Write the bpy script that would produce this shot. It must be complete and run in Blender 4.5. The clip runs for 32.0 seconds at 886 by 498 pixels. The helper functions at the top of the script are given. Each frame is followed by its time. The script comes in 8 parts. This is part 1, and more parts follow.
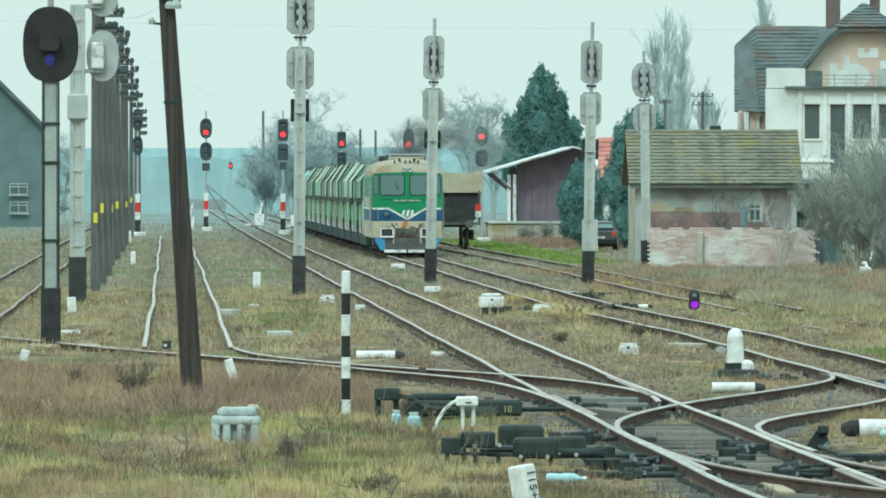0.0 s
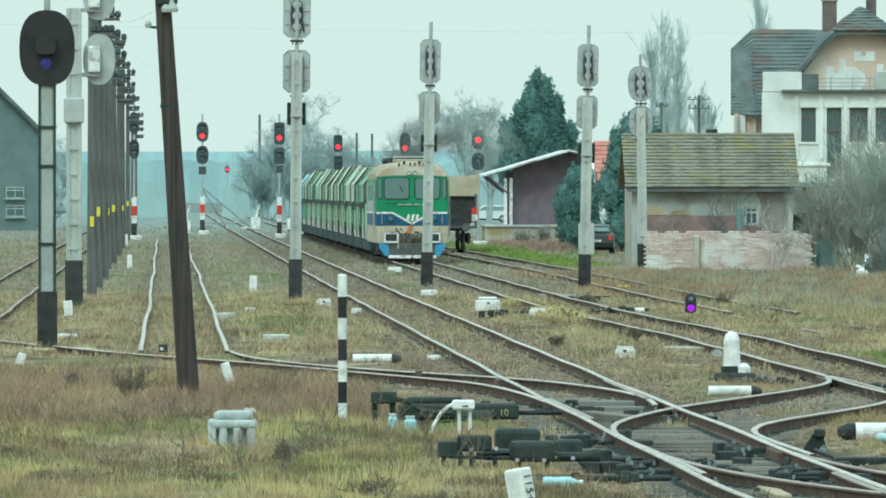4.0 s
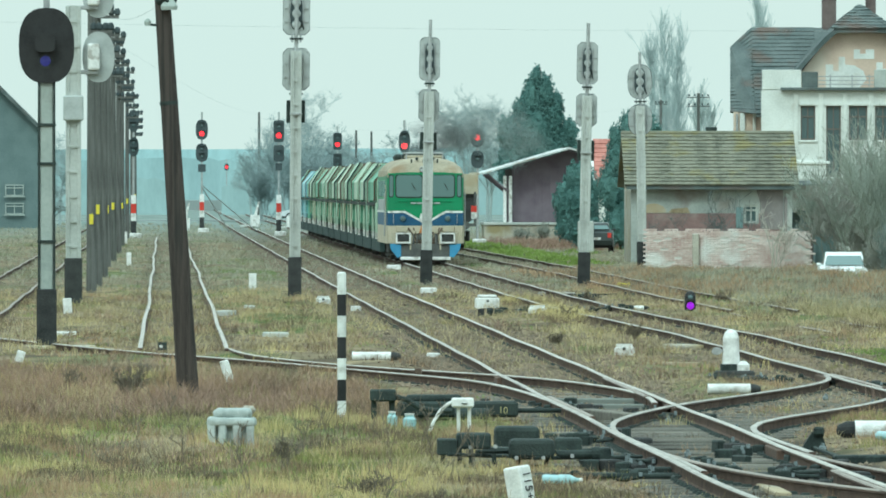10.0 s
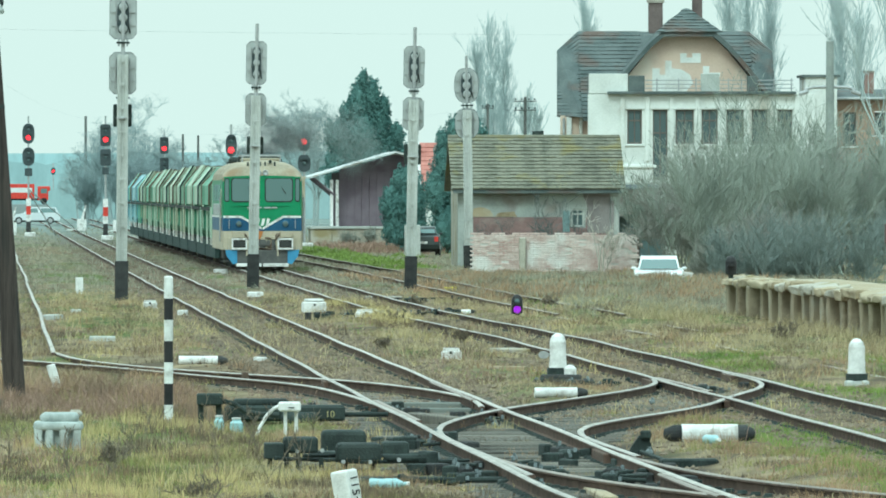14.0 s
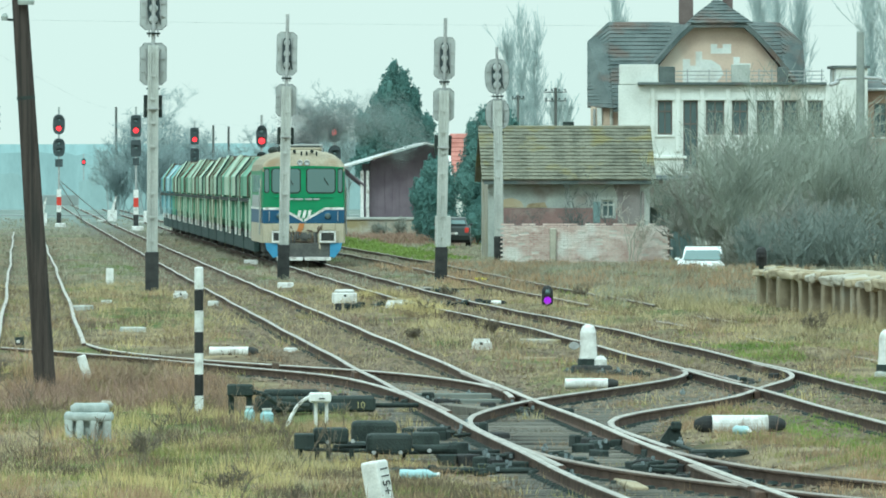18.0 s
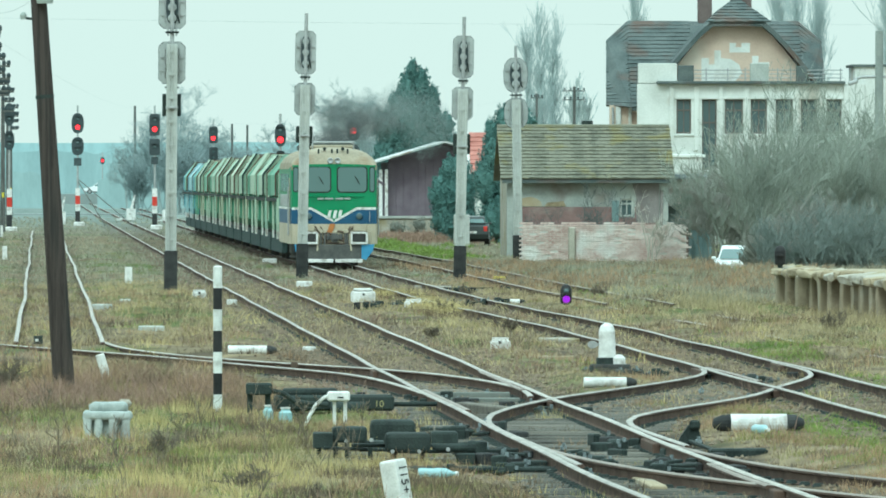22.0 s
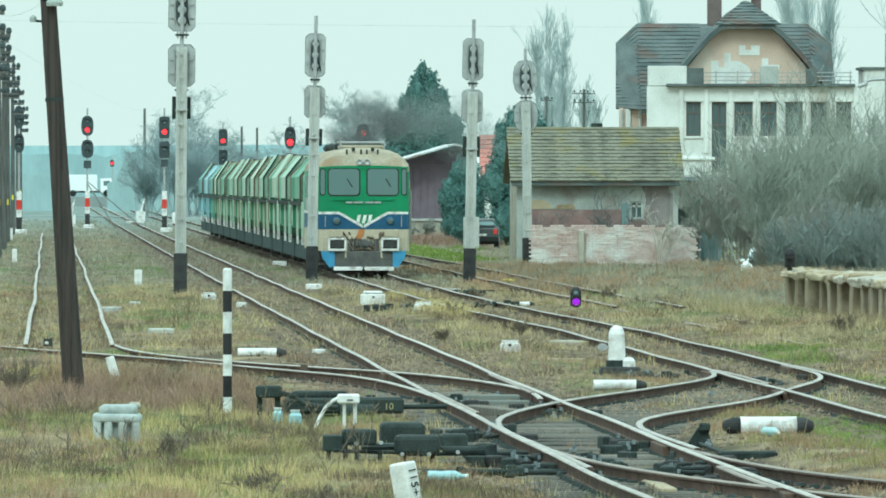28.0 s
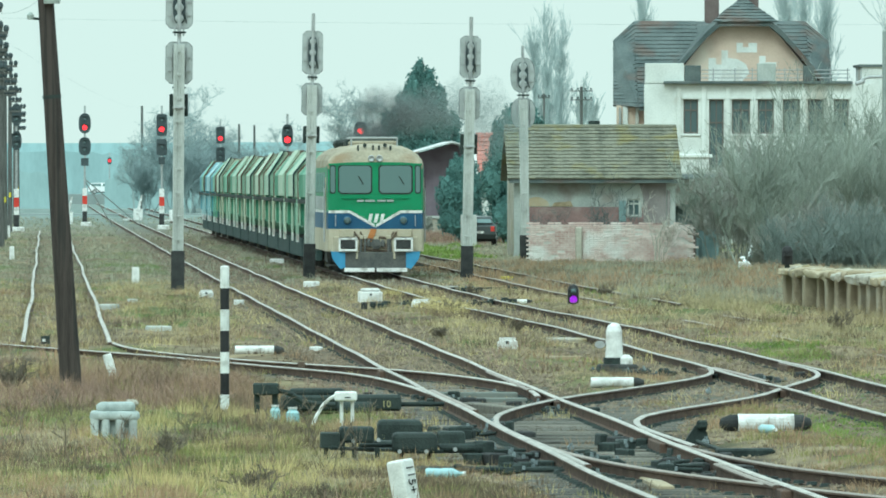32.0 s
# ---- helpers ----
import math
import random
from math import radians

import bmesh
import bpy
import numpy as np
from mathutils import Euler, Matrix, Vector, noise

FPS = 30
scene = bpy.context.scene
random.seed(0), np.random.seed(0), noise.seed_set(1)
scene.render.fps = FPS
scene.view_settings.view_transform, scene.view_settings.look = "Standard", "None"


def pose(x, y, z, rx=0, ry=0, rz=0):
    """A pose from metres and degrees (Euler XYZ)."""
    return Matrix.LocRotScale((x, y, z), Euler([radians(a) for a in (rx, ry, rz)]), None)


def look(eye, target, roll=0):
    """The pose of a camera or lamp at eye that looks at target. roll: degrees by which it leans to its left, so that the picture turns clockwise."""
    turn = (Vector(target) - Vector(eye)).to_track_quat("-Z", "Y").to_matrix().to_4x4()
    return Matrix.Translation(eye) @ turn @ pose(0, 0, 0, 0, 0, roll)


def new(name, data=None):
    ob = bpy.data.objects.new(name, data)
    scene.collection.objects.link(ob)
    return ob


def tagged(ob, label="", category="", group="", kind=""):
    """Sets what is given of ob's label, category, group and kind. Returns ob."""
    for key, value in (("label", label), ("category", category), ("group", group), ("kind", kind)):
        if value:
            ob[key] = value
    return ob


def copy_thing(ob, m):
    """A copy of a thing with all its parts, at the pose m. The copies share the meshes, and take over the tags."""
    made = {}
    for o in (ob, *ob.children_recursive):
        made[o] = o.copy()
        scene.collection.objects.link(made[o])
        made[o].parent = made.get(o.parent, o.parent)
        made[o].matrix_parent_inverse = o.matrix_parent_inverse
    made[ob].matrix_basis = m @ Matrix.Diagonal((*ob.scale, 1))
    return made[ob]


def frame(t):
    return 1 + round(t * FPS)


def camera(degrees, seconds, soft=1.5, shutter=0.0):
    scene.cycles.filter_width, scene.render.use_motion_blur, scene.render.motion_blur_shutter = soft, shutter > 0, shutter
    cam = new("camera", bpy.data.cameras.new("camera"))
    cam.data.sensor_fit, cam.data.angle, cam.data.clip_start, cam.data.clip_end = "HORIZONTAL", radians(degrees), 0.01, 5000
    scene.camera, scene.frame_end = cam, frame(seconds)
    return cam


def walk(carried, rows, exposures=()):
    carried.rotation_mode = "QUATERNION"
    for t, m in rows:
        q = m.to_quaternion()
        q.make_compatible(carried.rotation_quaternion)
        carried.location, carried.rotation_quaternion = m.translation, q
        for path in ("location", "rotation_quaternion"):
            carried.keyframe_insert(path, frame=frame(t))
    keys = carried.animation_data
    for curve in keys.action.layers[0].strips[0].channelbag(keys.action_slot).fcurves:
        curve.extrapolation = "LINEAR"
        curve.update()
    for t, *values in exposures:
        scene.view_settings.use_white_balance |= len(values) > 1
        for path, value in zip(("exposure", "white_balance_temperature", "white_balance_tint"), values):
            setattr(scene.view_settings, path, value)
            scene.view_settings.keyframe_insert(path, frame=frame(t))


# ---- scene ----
cam = camera(4.4892, 32.0, soft=1.8)
EYE_Z = 2.8
# seconds, pitch, heading and lean in degrees
PATH = [
    (0.0, 89.6813, -1.4159, -0.006),
    (0.5, 89.6918, -1.4304, -0.025),
    (1.0, 89.69, -1.4241, -0.012),
    (1.5, 89.6915, -1.4332, 0.014),
    (2.0, 89.6846, -1.4344, 0.002),
    (2.5, 89.7027, -1.4291, -0.008),
    (3.0, 89.6983, -1.4283, -0.004),
    (3.5, 89.6991, -1.4342, -0.02),
    (5.5, 89.6936, -1.4348, 0.001),
    (6.0, 89.6906, -1.4381, 0.0),
    (6.5, 89.6895, -1.4392, -0.009),
    (7.0, 89.689, -1.4368, 0.004),
    (7.5, 89.6919, -1.4348, 0.021),
    (8.0, 89.6885, -1.4399, -0.0),
    (8.5, 89.6895, -1.4392, -0.012),
    (9.0, 89.688, -1.4408, 0.01),
    (9.5, 89.6943, -1.4464, -0.007),
    (10.0, 89.6876, -1.4371, 0.005),
    (10.5, 89.685, -1.4416, 0.012),
    (11.0, 89.6925, -1.4359, -0.016),
    (11.5, 89.6907, -1.4426, -0.015),
    (12.0, 89.6721, -1.6442, 0.012),
    (12.5, 89.6833, -2.1927, -0.012),
    (13.0, 89.6821, -2.3861, -0.029),
    (13.5, 89.7052, -2.3598, -0.03),
    (14.0, 89.7074, -2.315, -0.021),
    (14.5, 89.7306, -2.2766, -0.015),
    (15.0, 89.7259, -2.2487, -0.019),
    (15.5, 89.7151, -2.2235, 0.004),
    (17.5, 89.6683, -2.195, -0.01),
    (18.0, 89.661, -2.1608, -0.017),
    (18.5, 89.6508, -2.1231, -0.01),
    (19.0, 89.6588, -2.1294, -0.018),
    (19.5, 89.6694, -2.1162, -0.016),
    (20.0, 89.6691, -2.1178, -0.006),
    (20.5, 89.6702, -2.1138, -0.019),
    (21.0, 89.6614, -2.0934, -0.051),
    (21.5, 89.6642, -2.0751, -0.022),
    (22.0, 89.6551, -2.066, -0.007),
    (22.5, 89.6406, -2.0579, -0.009),
    (23.0, 89.6226, -2.0487, 0.01),
    (23.5, 89.6305, -2.0412, -0.038),
    (24.0, 89.645, -2.0418, -0.039),
    (24.5, 89.6412, -2.033, -0.044),
    (25.0, 89.6503, -2.0355, -0.03),
    (25.5, 89.645, -2.0354, -0.026),
    (27.5, 89.6618, -2.0165, -0.0),
    (28.0, 89.6683, -2.0167, -0.009),
    (28.5, 89.6694, -2.0157, -0.024),
    (29.0, 89.6693, -2.0058, -0.029),
    (29.5, 89.6559, -2.0032, -0.023),
    (30.0, 89.6578, -2.0043, 0.002),
    (30.5, 89.6561, -2.0116, -0.016),
    (31.0, 89.6573, -2.0173, 0.004),
    (31.5, 89.6569, -2.0165, -0.0),
    (32.0, 89.6554, -2.03, -0.018),
]
walk(cam, [(t, Matrix.Translation((0, 0, EYE_Z)) @ pose(0, 0, 0, p, 0, h) @ pose(0, 0, 0, 0, 0, lean)) for t, p, h, lean in PATH],
     exposures=((0.0, 0.1, 5450, -15), (11.0, 0.1, 5450, -15), (13.0, 0.2, 5400, -17), (32.0, 0.18, 5400, -17)))
# ---- light: overcast winter day ----
world = bpy.data.worlds.new("overcast")
scene.world = world
world.use_nodes = True
wn, wl = world.node_tree.nodes, world.node_tree.links
sky = wn.new("ShaderNodeTexSky")
sky.sky_type, sky.sun_disc = "NISHITA", False
sky.sun_elevation, sky.sun_rotation = radians(38), radians(200)
sky.air_density, sky.dust_density, sky.ozone_density = 1.0, 6.0, 1.0
cloud = wn.new("ShaderNodeMix")
cloud.data_type = "RGBA"
cloud.inputs[0].default_value = 0.9
wl.new(sky.outputs[0], cloud.inputs[6])
# an overcast sky is about three times brighter overhead than at the horizon
up = wn.new("ShaderNodeTexCoord")
cut = wn.new("ShaderNodeSeparateXYZ")
dome_ramp = wn.new("ShaderNodeValToRGB")
dome_ramp.color_ramp.elements[0].color, dome_ramp.color_ramp.elements[1].color = (0.312, 0.308, 0.281, 1), (0.6, 0.612, 0.605, 1)
dome_ramp.color_ramp.elements[0].position, dome_ramp.color_ramp.elements[1].position = 0.03, 0.95
bright = wn.new("ShaderNodeMix")
bright.data_type, bright.blend_type = "RGBA", "MULTIPLY"
bright.inputs[0].default_value = 1.0
bright.inputs[7].default_value = (27.0, 27.0, 27.0, 1)
wl.new(up.outputs["Generated"], cut.inputs[0])
wl.new(cut.outputs[2], dome_ramp.inputs[0])
wl.new(dome_ramp.outputs[0], bright.inputs[6])
wl.new(bright.outputs[2], cloud.inputs[7])
wl.new(cloud.outputs[2], wn["Background"].inputs[0])
wn["Background"].inputs[1].default_value = 0.1
sun = new("sun", bpy.data.lights.new("sun", "SUN"))
sun.data.energy, sun.data.angle, sun.data.color = 1.0, radians(14), (1.0, 0.96, 0.9)
sun.matrix_world = look((0, 0, 60), (20, 60, 0))

# ---- materials ----
MATS = {}


def mat(name, dark, light, rough=0.8, scale=3.0, fine=40.0, bump=0.3, metal=0.0, island=0.0, stretch=(1, 1, 1), stain=None, spec=0.3, world=False, vary=0.16):
    """Two colours mixed by noise at two scales, with fine relief; stain: a third colour in scattered patches."""
    m = bpy.data.materials.new(name)
    m.use_nodes = True
    n, l = m.node_tree.nodes, m.node_tree.links
    b = n["Principled BSDF"]
    b.inputs["Roughness"].default_value, b.inputs["Metallic"].default_value = rough, metal
    b.inputs["Specular IOR Level"].default_value = spec
    co = n.new("ShaderNodeTexCoord")
    mp = n.new("ShaderNodeMapping")
    mp.inputs["Scale"].default_value = stretch
    l.new(n.new("ShaderNodeNewGeometry").outputs["Position"] if world else co.outputs["Object"], mp.inputs["Vector"])
    big, small = n.new("ShaderNodeTexNoise"), n.new("ShaderNodeTexNoise")
    big.inputs["Scale"].default_value, small.inputs["Scale"].default_value = scale, fine
    big.inputs["Detail"].default_value, small.inputs["Detail"].default_value = 5, 3
    for t in (big, small):
        l.new(mp.outputs[0], t.inputs["Vector"])
    add = n.new("ShaderNodeMath")
    add.operation = "MULTIPLY_ADD"
    add.inputs[1].default_value = 0.45
    l.new(small.outputs[0], add.inputs[0])
    l.new(big.outputs[0], add.inputs[2])
    info = n.new("ShaderNodeObjectInfo")
    last = add.outputs[0]
    if island:
        geo = n.new("ShaderNodeNewGeometry")
        a2 = n.new("ShaderNodeMath")
        a2.operation = "MULTIPLY_ADD"
        a2.inputs[1].default_value = island
        l.new(geo.outputs["Random Per Island"], a2.inputs[0])
        l.new(last, a2.inputs[2])
        last = a2.outputs[0]
    else:
        a2 = n.new("ShaderNodeMath")
        a2.operation = "MULTIPLY_ADD"
        a2.inputs[1].default_value = vary
        l.new(info.outputs["Random"], a2.inputs[0])
        l.new(last, a2.inputs[2])
        last = a2.outputs[0]
    ramp = n.new("ShaderNodeValToRGB")
    ramp.color_ramp.elements[0].position, ramp.color_ramp.elements[1].position = 0.48, 0.95 + 0.6 * island
    ramp.color_ramp.elements[0].color, ramp.color_ramp.elements[1].color = (*dark, 1), (*light, 1)
    l.new(last, ramp.inputs[0])
    col = ramp.outputs[0]
    if stain:
        pn = n.new("ShaderNodeTexNoise")
        pn.inputs["Scale"].default_value, pn.inputs["Detail"].default_value = scale * 0.55, 6
        l.new(mp.outputs[0], pn.inputs["Vector"])
        pr = n.new("ShaderNodeValToRGB")
        pr.color_ramp.elements[0].position, pr.color_ramp.elements[1].position = 0.54, 0.66
        l.new(pn.outputs[0], pr.inputs[0])
        mx = n.new("ShaderNodeMix")
        mx.data_type = "RGBA"
        l.new(pr.outputs[0], mx.inputs[0])
        l.new(col, mx.inputs[6])
        mx.inputs[7].default_value = (*stain, 1)
        col = mx.outputs[2]
    l.new(col, b.inputs["Base Color"])
    if bump:
        bp = n.new("ShaderNodeBump")
        bp.inputs["Strength"].default_value, bp.inputs["Distance"].default_value = bump, 0.02
        l.new(small.outputs[0], bp.inputs["Height"])
        l.new(bp.outputs[0], b.inputs["Normal"])
    MATS[name] = m
    return m


def glow(name, colour, strength):
    m = bpy.data.materials.new(name)
    m.use_nodes = True
    b = m.node_tree.nodes["Principled BSDF"]
    b.inputs["Base Color"].default_value = (*[c * 0.5 for c in colour], 1)
    b.inputs["Emission Color"].default_value, b.inputs["Emission Strength"].default_value = (*colour, 1), strength
    MATS[name] = m
    return m


def glass(name, colour, rough=0.05):
    m = bpy.data.materials.new(name)
    m.use_nodes = True
    b = m.node_tree.nodes["Principled BSDF"]
    b.inputs["Base Color"].default_value, b.inputs["Roughness"].default_value = (*colour, 1), rough
    b.inputs["Specular IOR Level"].default_value = 0.7
    MATS[name] = m
    return m


RUST = mat("rail_rust", (0.042, 0.029, 0.023), (0.135, 0.092, 0.07), 0.9, 3, 40)
RAILTOP = mat("rail_head", (0.24, 0.22, 0.2), (0.5, 0.47, 0.425), 0.62, 1.3, 20, 0.2, 0.12)
RAILOLD = mat("rail_head_dull", (0.2, 0.17, 0.145), (0.36, 0.31, 0.27), 0.6, 0.6, 20, 0.1, 0.5)
SLEEPER = mat("sleeper_wood", (0.07, 0.065, 0.055), (0.23, 0.215, 0.18), 0.9, 3, 30, 0.6, stretch=(1, 6, 1))
OILY = mat("oily_sleeper_wood", (0.024, 0.023, 0.02), (0.15, 0.142, 0.12), 0.8, 3, 30, 0.6, stretch=(1, 6, 1), vary=0.4)
SLEEPER2 = mat("sleeper_concrete", (0.28, 0.27, 0.24), (0.42, 0.4, 0.36), 0.9, 3, 30, 0.4)
CONC = mat("concrete_mast", (0.37, 0.39, 0.37), (0.56, 0.58, 0.55), 0.85, 0.7, 12, 0.3, stain=(0.4, 0.4, 0.37))
CONCD = mat("concrete_weathered", (0.22, 0.2, 0.16), (0.5, 0.47, 0.4), 0.92, 1.2, 18, 0.8, stain=(0.33, 0.28, 0.16))
WHITE = mat("white_paint", (0.52, 0.52, 0.5), (0.82, 0.82, 0.8), 0.75, 7, 40, 0.3, stain=(0.42, 0.4, 0.37))
ENAMEL = mat("grey_enamel", (0.31, 0.33, 0.325), (0.45, 0.475, 0.465), 0.55, 3, 30, 0.1)
BLACK = mat("black_paint", (0.012, 0.012, 0.013), (0.03, 0.03, 0.031), 0.6, 4, 40, 0.2)
TAR = mat("tar_paint", (0.016, 0.018, 0.019), (0.055, 0.057, 0.056), 0.85, 4, 30, 0.4)
IRON = mat("dark_iron", (0.008, 0.014, 0.013), (0.042, 0.056, 0.051), 0.75, 5, 40, 0.5, stain=(0.034, 0.044, 0.04))
# colour of the shadow band under the wagons, also on some leaf edges
SHADE = mat("shade_teal", (0.014, 0.03, 0.03), (0.05, 0.075, 0.072), 0.9, 2, 16, 0.4)
STEEL = mat("galvanised_steel", (0.3, 0.31, 0.31), (0.46, 0.47, 0.47), 0.55, 5, 40, 0.1, 0.4)
RED = mat("red_paint", (0.42, 0.03, 0.025), (0.6, 0.06, 0.04), 0.6, 4, 30, 0.1)
YELLOW = mat("yellow_paint", (0.62, 0.52, 0.03), (0.78, 0.68, 0.08), 0.65, 4, 30, 0.1)
POLE2 = mat("dark_pole_wood", (0.011, 0.01, 0.01), (0.085, 0.07, 0.062), 0.95, 2.2, 18, 0.9, stretch=(7, 7, 0.25), stain=(0.03, 0.032, 0.03))
LIME = mat("worn_limewash", (0.27, 0.31, 0.3), (0.5, 0.54, 0.52), 0.9, 4, 24, 0.6, stain=(0.3, 0.31, 0.29))
STONE = mat("ballast_stone", (0.05, 0.039, 0.03), (0.25, 0.2, 0.145), 0.95, 0.4, 6, 0.0, island=0.5)
# old wood, its grey lightened further for haze
POLE = mat("hazed_pole_wood", (0.055, 0.056, 0.053), (0.16, 0.163, 0.155), 0.9, 2, 24, 0.8, stretch=(5, 5, 0.4))
PORCELAIN = mat("porcelain", (0.55, 0.55, 0.53), (0.75, 0.75, 0.73), 0.3, 5, 30, 0.0)
REDGLOW = glow("red_lamp", (1.0, 0.018, 0.03), 2.6)
# black enamel with haze mixed in: lifted and turned blue
HAZEDBLACK = mat("hazed_black", (0.035, 0.048, 0.052), (0.07, 0.088, 0.094), 0.7, 3, 30, 0.1)
VIOLET = glow("violet_lamp", (0.34, 0.0, 0.62), 0.8)
BLUELAMP = glow("blue_lamp", (0.05, 0.045, 0.3), 0.25)
GREEN = mat("loco_green", (0.012, 0.16, 0.06), (0.03, 0.25, 0.1), 0.45, 1.2, 25, 0.05, spec=0.5, stain=(0.03, 0.19, 0.085))
ROOFCREAM = mat("dirty_roof_cream", (0.2, 0.175, 0.12), (0.4, 0.355, 0.26), 0.65, 1.1, 14, 0.1, stain=(0.24, 0.17, 0.1))
CREAM = mat("loco_cream", (0.34, 0.3, 0.21), (0.52, 0.47, 0.36), 0.55, 1.5, 25, 0.05, stain=(0.4, 0.33, 0.22))
BAND = mat("loco_blue", (0.015, 0.06, 0.13), (0.03, 0.1, 0.19), 0.5, 1.5, 25, 0.05)
SKYBLUE = mat("plough_blue", (0.07, 0.23, 0.42), (0.1, 0.31, 0.52), 0.5, 3, 25, 0.05)
WGREEN = mat("wagon_green", (0.03, 0.15, 0.085), (0.09, 0.26, 0.16), 0.6, 0.9, 14, 0.2, stain=(0.1, 0.17, 0.12), vary=0.35)
WPALE = mat("wagon_pale", (0.2, 0.38, 0.28), (0.46, 0.56, 0.44), 0.6, 0.9, 14, 0.2, stain=(0.36, 0.36, 0.25), vary=0.35)
WTAN = mat("wagon_dusty_tan", (0.25, 0.31, 0.22), (0.43, 0.47, 0.35), 0.7, 0.9, 14, 0.2, stain=(0.25, 0.2, 0.13), vary=0.35)
WMID = mat("wagon_mid_green", (0.1, 0.3, 0.19), (0.22, 0.42, 0.3), 0.6, 0.9, 14, 0.2, stain=(0.28, 0.34, 0.24), vary=0.35)
WBLUE = mat("wagon_hazed_blue", (0.05, 0.21, 0.28), (0.13, 0.33, 0.39), 0.6, 0.9, 14, 0.2, stain=(0.22, 0.4, 0.46))
# grime of the running gear, lifted for haze
GRIME = mat("hazed_gear_grime", (0.05, 0.056, 0.058), (0.13, 0.13, 0.122), 0.9, 3, 20, 0.5)
LOAD = mat("brown_tarpaulin", (0.07, 0.05, 0.04), (0.16, 0.12, 0.09), 0.9, 2, 14, 0.5)
PANE = glass("window_glass", (0.085, 0.125, 0.13), 0.12)
# base colour raised to stand for reflected sky
CABGLASS = glass("sky_toned_glass", (0.13, 0.2, 0.195), 0.1)
# render tinted slightly green for haze
RENDERW = mat("white_render", (0.56, 0.58, 0.55), (0.79, 0.81, 0.78), 0.9, 0.8, 12, 0.3, stain=(0.5, 0.47, 0.41))
RENDERB = mat("peach_render", (0.5, 0.375, 0.29), (0.66, 0.525, 0.425), 0.9, 0.7, 12, 0.3, stain=(0.7, 0.62, 0.52))
SLATE = mat("slate_roof", (0.06, 0.08, 0.08), (0.15, 0.175, 0.172), 0.85, 1.0, 14, 0.6, stain=(0.14, 0.11, 0.095))
SASHWOOD = mat("dark_sash_wood", (0.09, 0.08, 0.072), (0.17, 0.15, 0.135), 0.8, 2, 20, 0.2)
MOSSROOF = mat("mossy_tiles", (0.085, 0.088, 0.068), (0.21, 0.208, 0.16), 0.92, 1.6, 14, 0.6, stain=(0.22, 0.2, 0.1), island=0.4)
TILERED = mat("red_tiles", (0.34, 0.13, 0.105), (0.52, 0.24, 0.2), 0.85, 1.5, 16, 0.4)
BRICK = mat("brick", (0.4, 0.235, 0.205), (0.72, 0.62, 0.575), 0.92, 1.4, 9, 0.5, stain=(0.78, 0.76, 0.73), world=True)
BRICKD = mat("dark_brick", (0.18, 0.11, 0.095), (0.33, 0.22, 0.19), 0.92, 1.5, 30, 0.5)
MORTAR = mat("lime_mortar", (0.5, 0.48, 0.44), (0.7, 0.68, 0.64), 0.95, 1.0, 20, 0.5, stain=(0.42, 0.3, 0.26))
# plaster, too, holds a little green haze tint
PLASTER = mat("grey_plaster", (0.33, 0.355, 0.335), (0.54, 0.565, 0.53), 0.95, 0.8, 14, 0.4, stain=(0.24, 0.17, 0.14))
# maroon turned bluish and paler, with haze in the colour
MAROON = mat("hazed_maroon_boards", (0.15, 0.12, 0.148), (0.21, 0.175, 0.205), 0.85, 1.5, 20, 0.3)
SHEETROOF = mat("pale_roof_edge", (0.4, 0.43, 0.43), (0.66, 0.68, 0.68), 0.6, 2, 20, 0.1, stain=(0.35, 0.27, 0.22))
# leaf green lifted towards teal to include haze
LEAFD = mat("conifer_leaf", (0.095, 0.185, 0.172), (0.15, 0.255, 0.237), 0.95, 0.6, 6, 0.0, island=0.2, spec=0.05)
TWIG = mat("bare_twigs", (0.19, 0.2, 0.175), (0.34, 0.355, 0.31), 0.9, 0.5, 8, 0.0, island=0.2)
# far twigs and poplars: haze is mixed into these pale colours
TWIGF = mat("hazed_far_twigs", (0.24, 0.29, 0.29), (0.36, 0.42, 0.415), 0.9, 0.5, 8, 0.0, island=0.2)
POPLAR = mat("hazed_poplar_twigs", (0.36, 0.42, 0.415), (0.52, 0.58, 0.57), 0.9, 0.5, 8, 0.0, island=0.2)
DARKTWIG = mat("dark_sapling_twigs", (0.06, 0.075, 0.075), (0.13, 0.15, 0.148), 0.9, 0.5, 8, 0.0, island=0.2)
DEADSTEM = mat("pale_dead_stems", (0.3, 0.28, 0.235), (0.5, 0.475, 0.415), 0.9, 3, 20, 0.2)
BRUSH = mat("brown_grey_brush", (0.21, 0.21, 0.188), (0.33, 0.33, 0.297), 0.9, 0.5, 8, 0.0, island=0.2)
UNDERWOOD = mat("dull_underwood_twigs", (0.125, 0.155, 0.145), (0.25, 0.29, 0.27), 0.9, 0.5, 8, 0.0, island=0.2)
# bluish for the haze over the thicket
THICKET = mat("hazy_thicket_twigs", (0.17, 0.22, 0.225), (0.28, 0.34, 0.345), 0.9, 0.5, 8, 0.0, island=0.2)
TWIGG = mat("grey_green_twigs", (0.185, 0.21, 0.178), (0.355, 0.39, 0.335), 0.9, 0.5, 8, 0.0, island=0.2)
TWIGB = mat("brown_twigs", (0.085, 0.072, 0.055), (0.21, 0.175, 0.13), 0.9, 0.5, 8, 0.0, island=0.2)
GREYMAST = mat("dull_grey_mast", (0.26, 0.3, 0.28), (0.42, 0.46, 0.43), 0.9, 0.9, 14, 0.4, stain=(0.2, 0.19, 0.16))
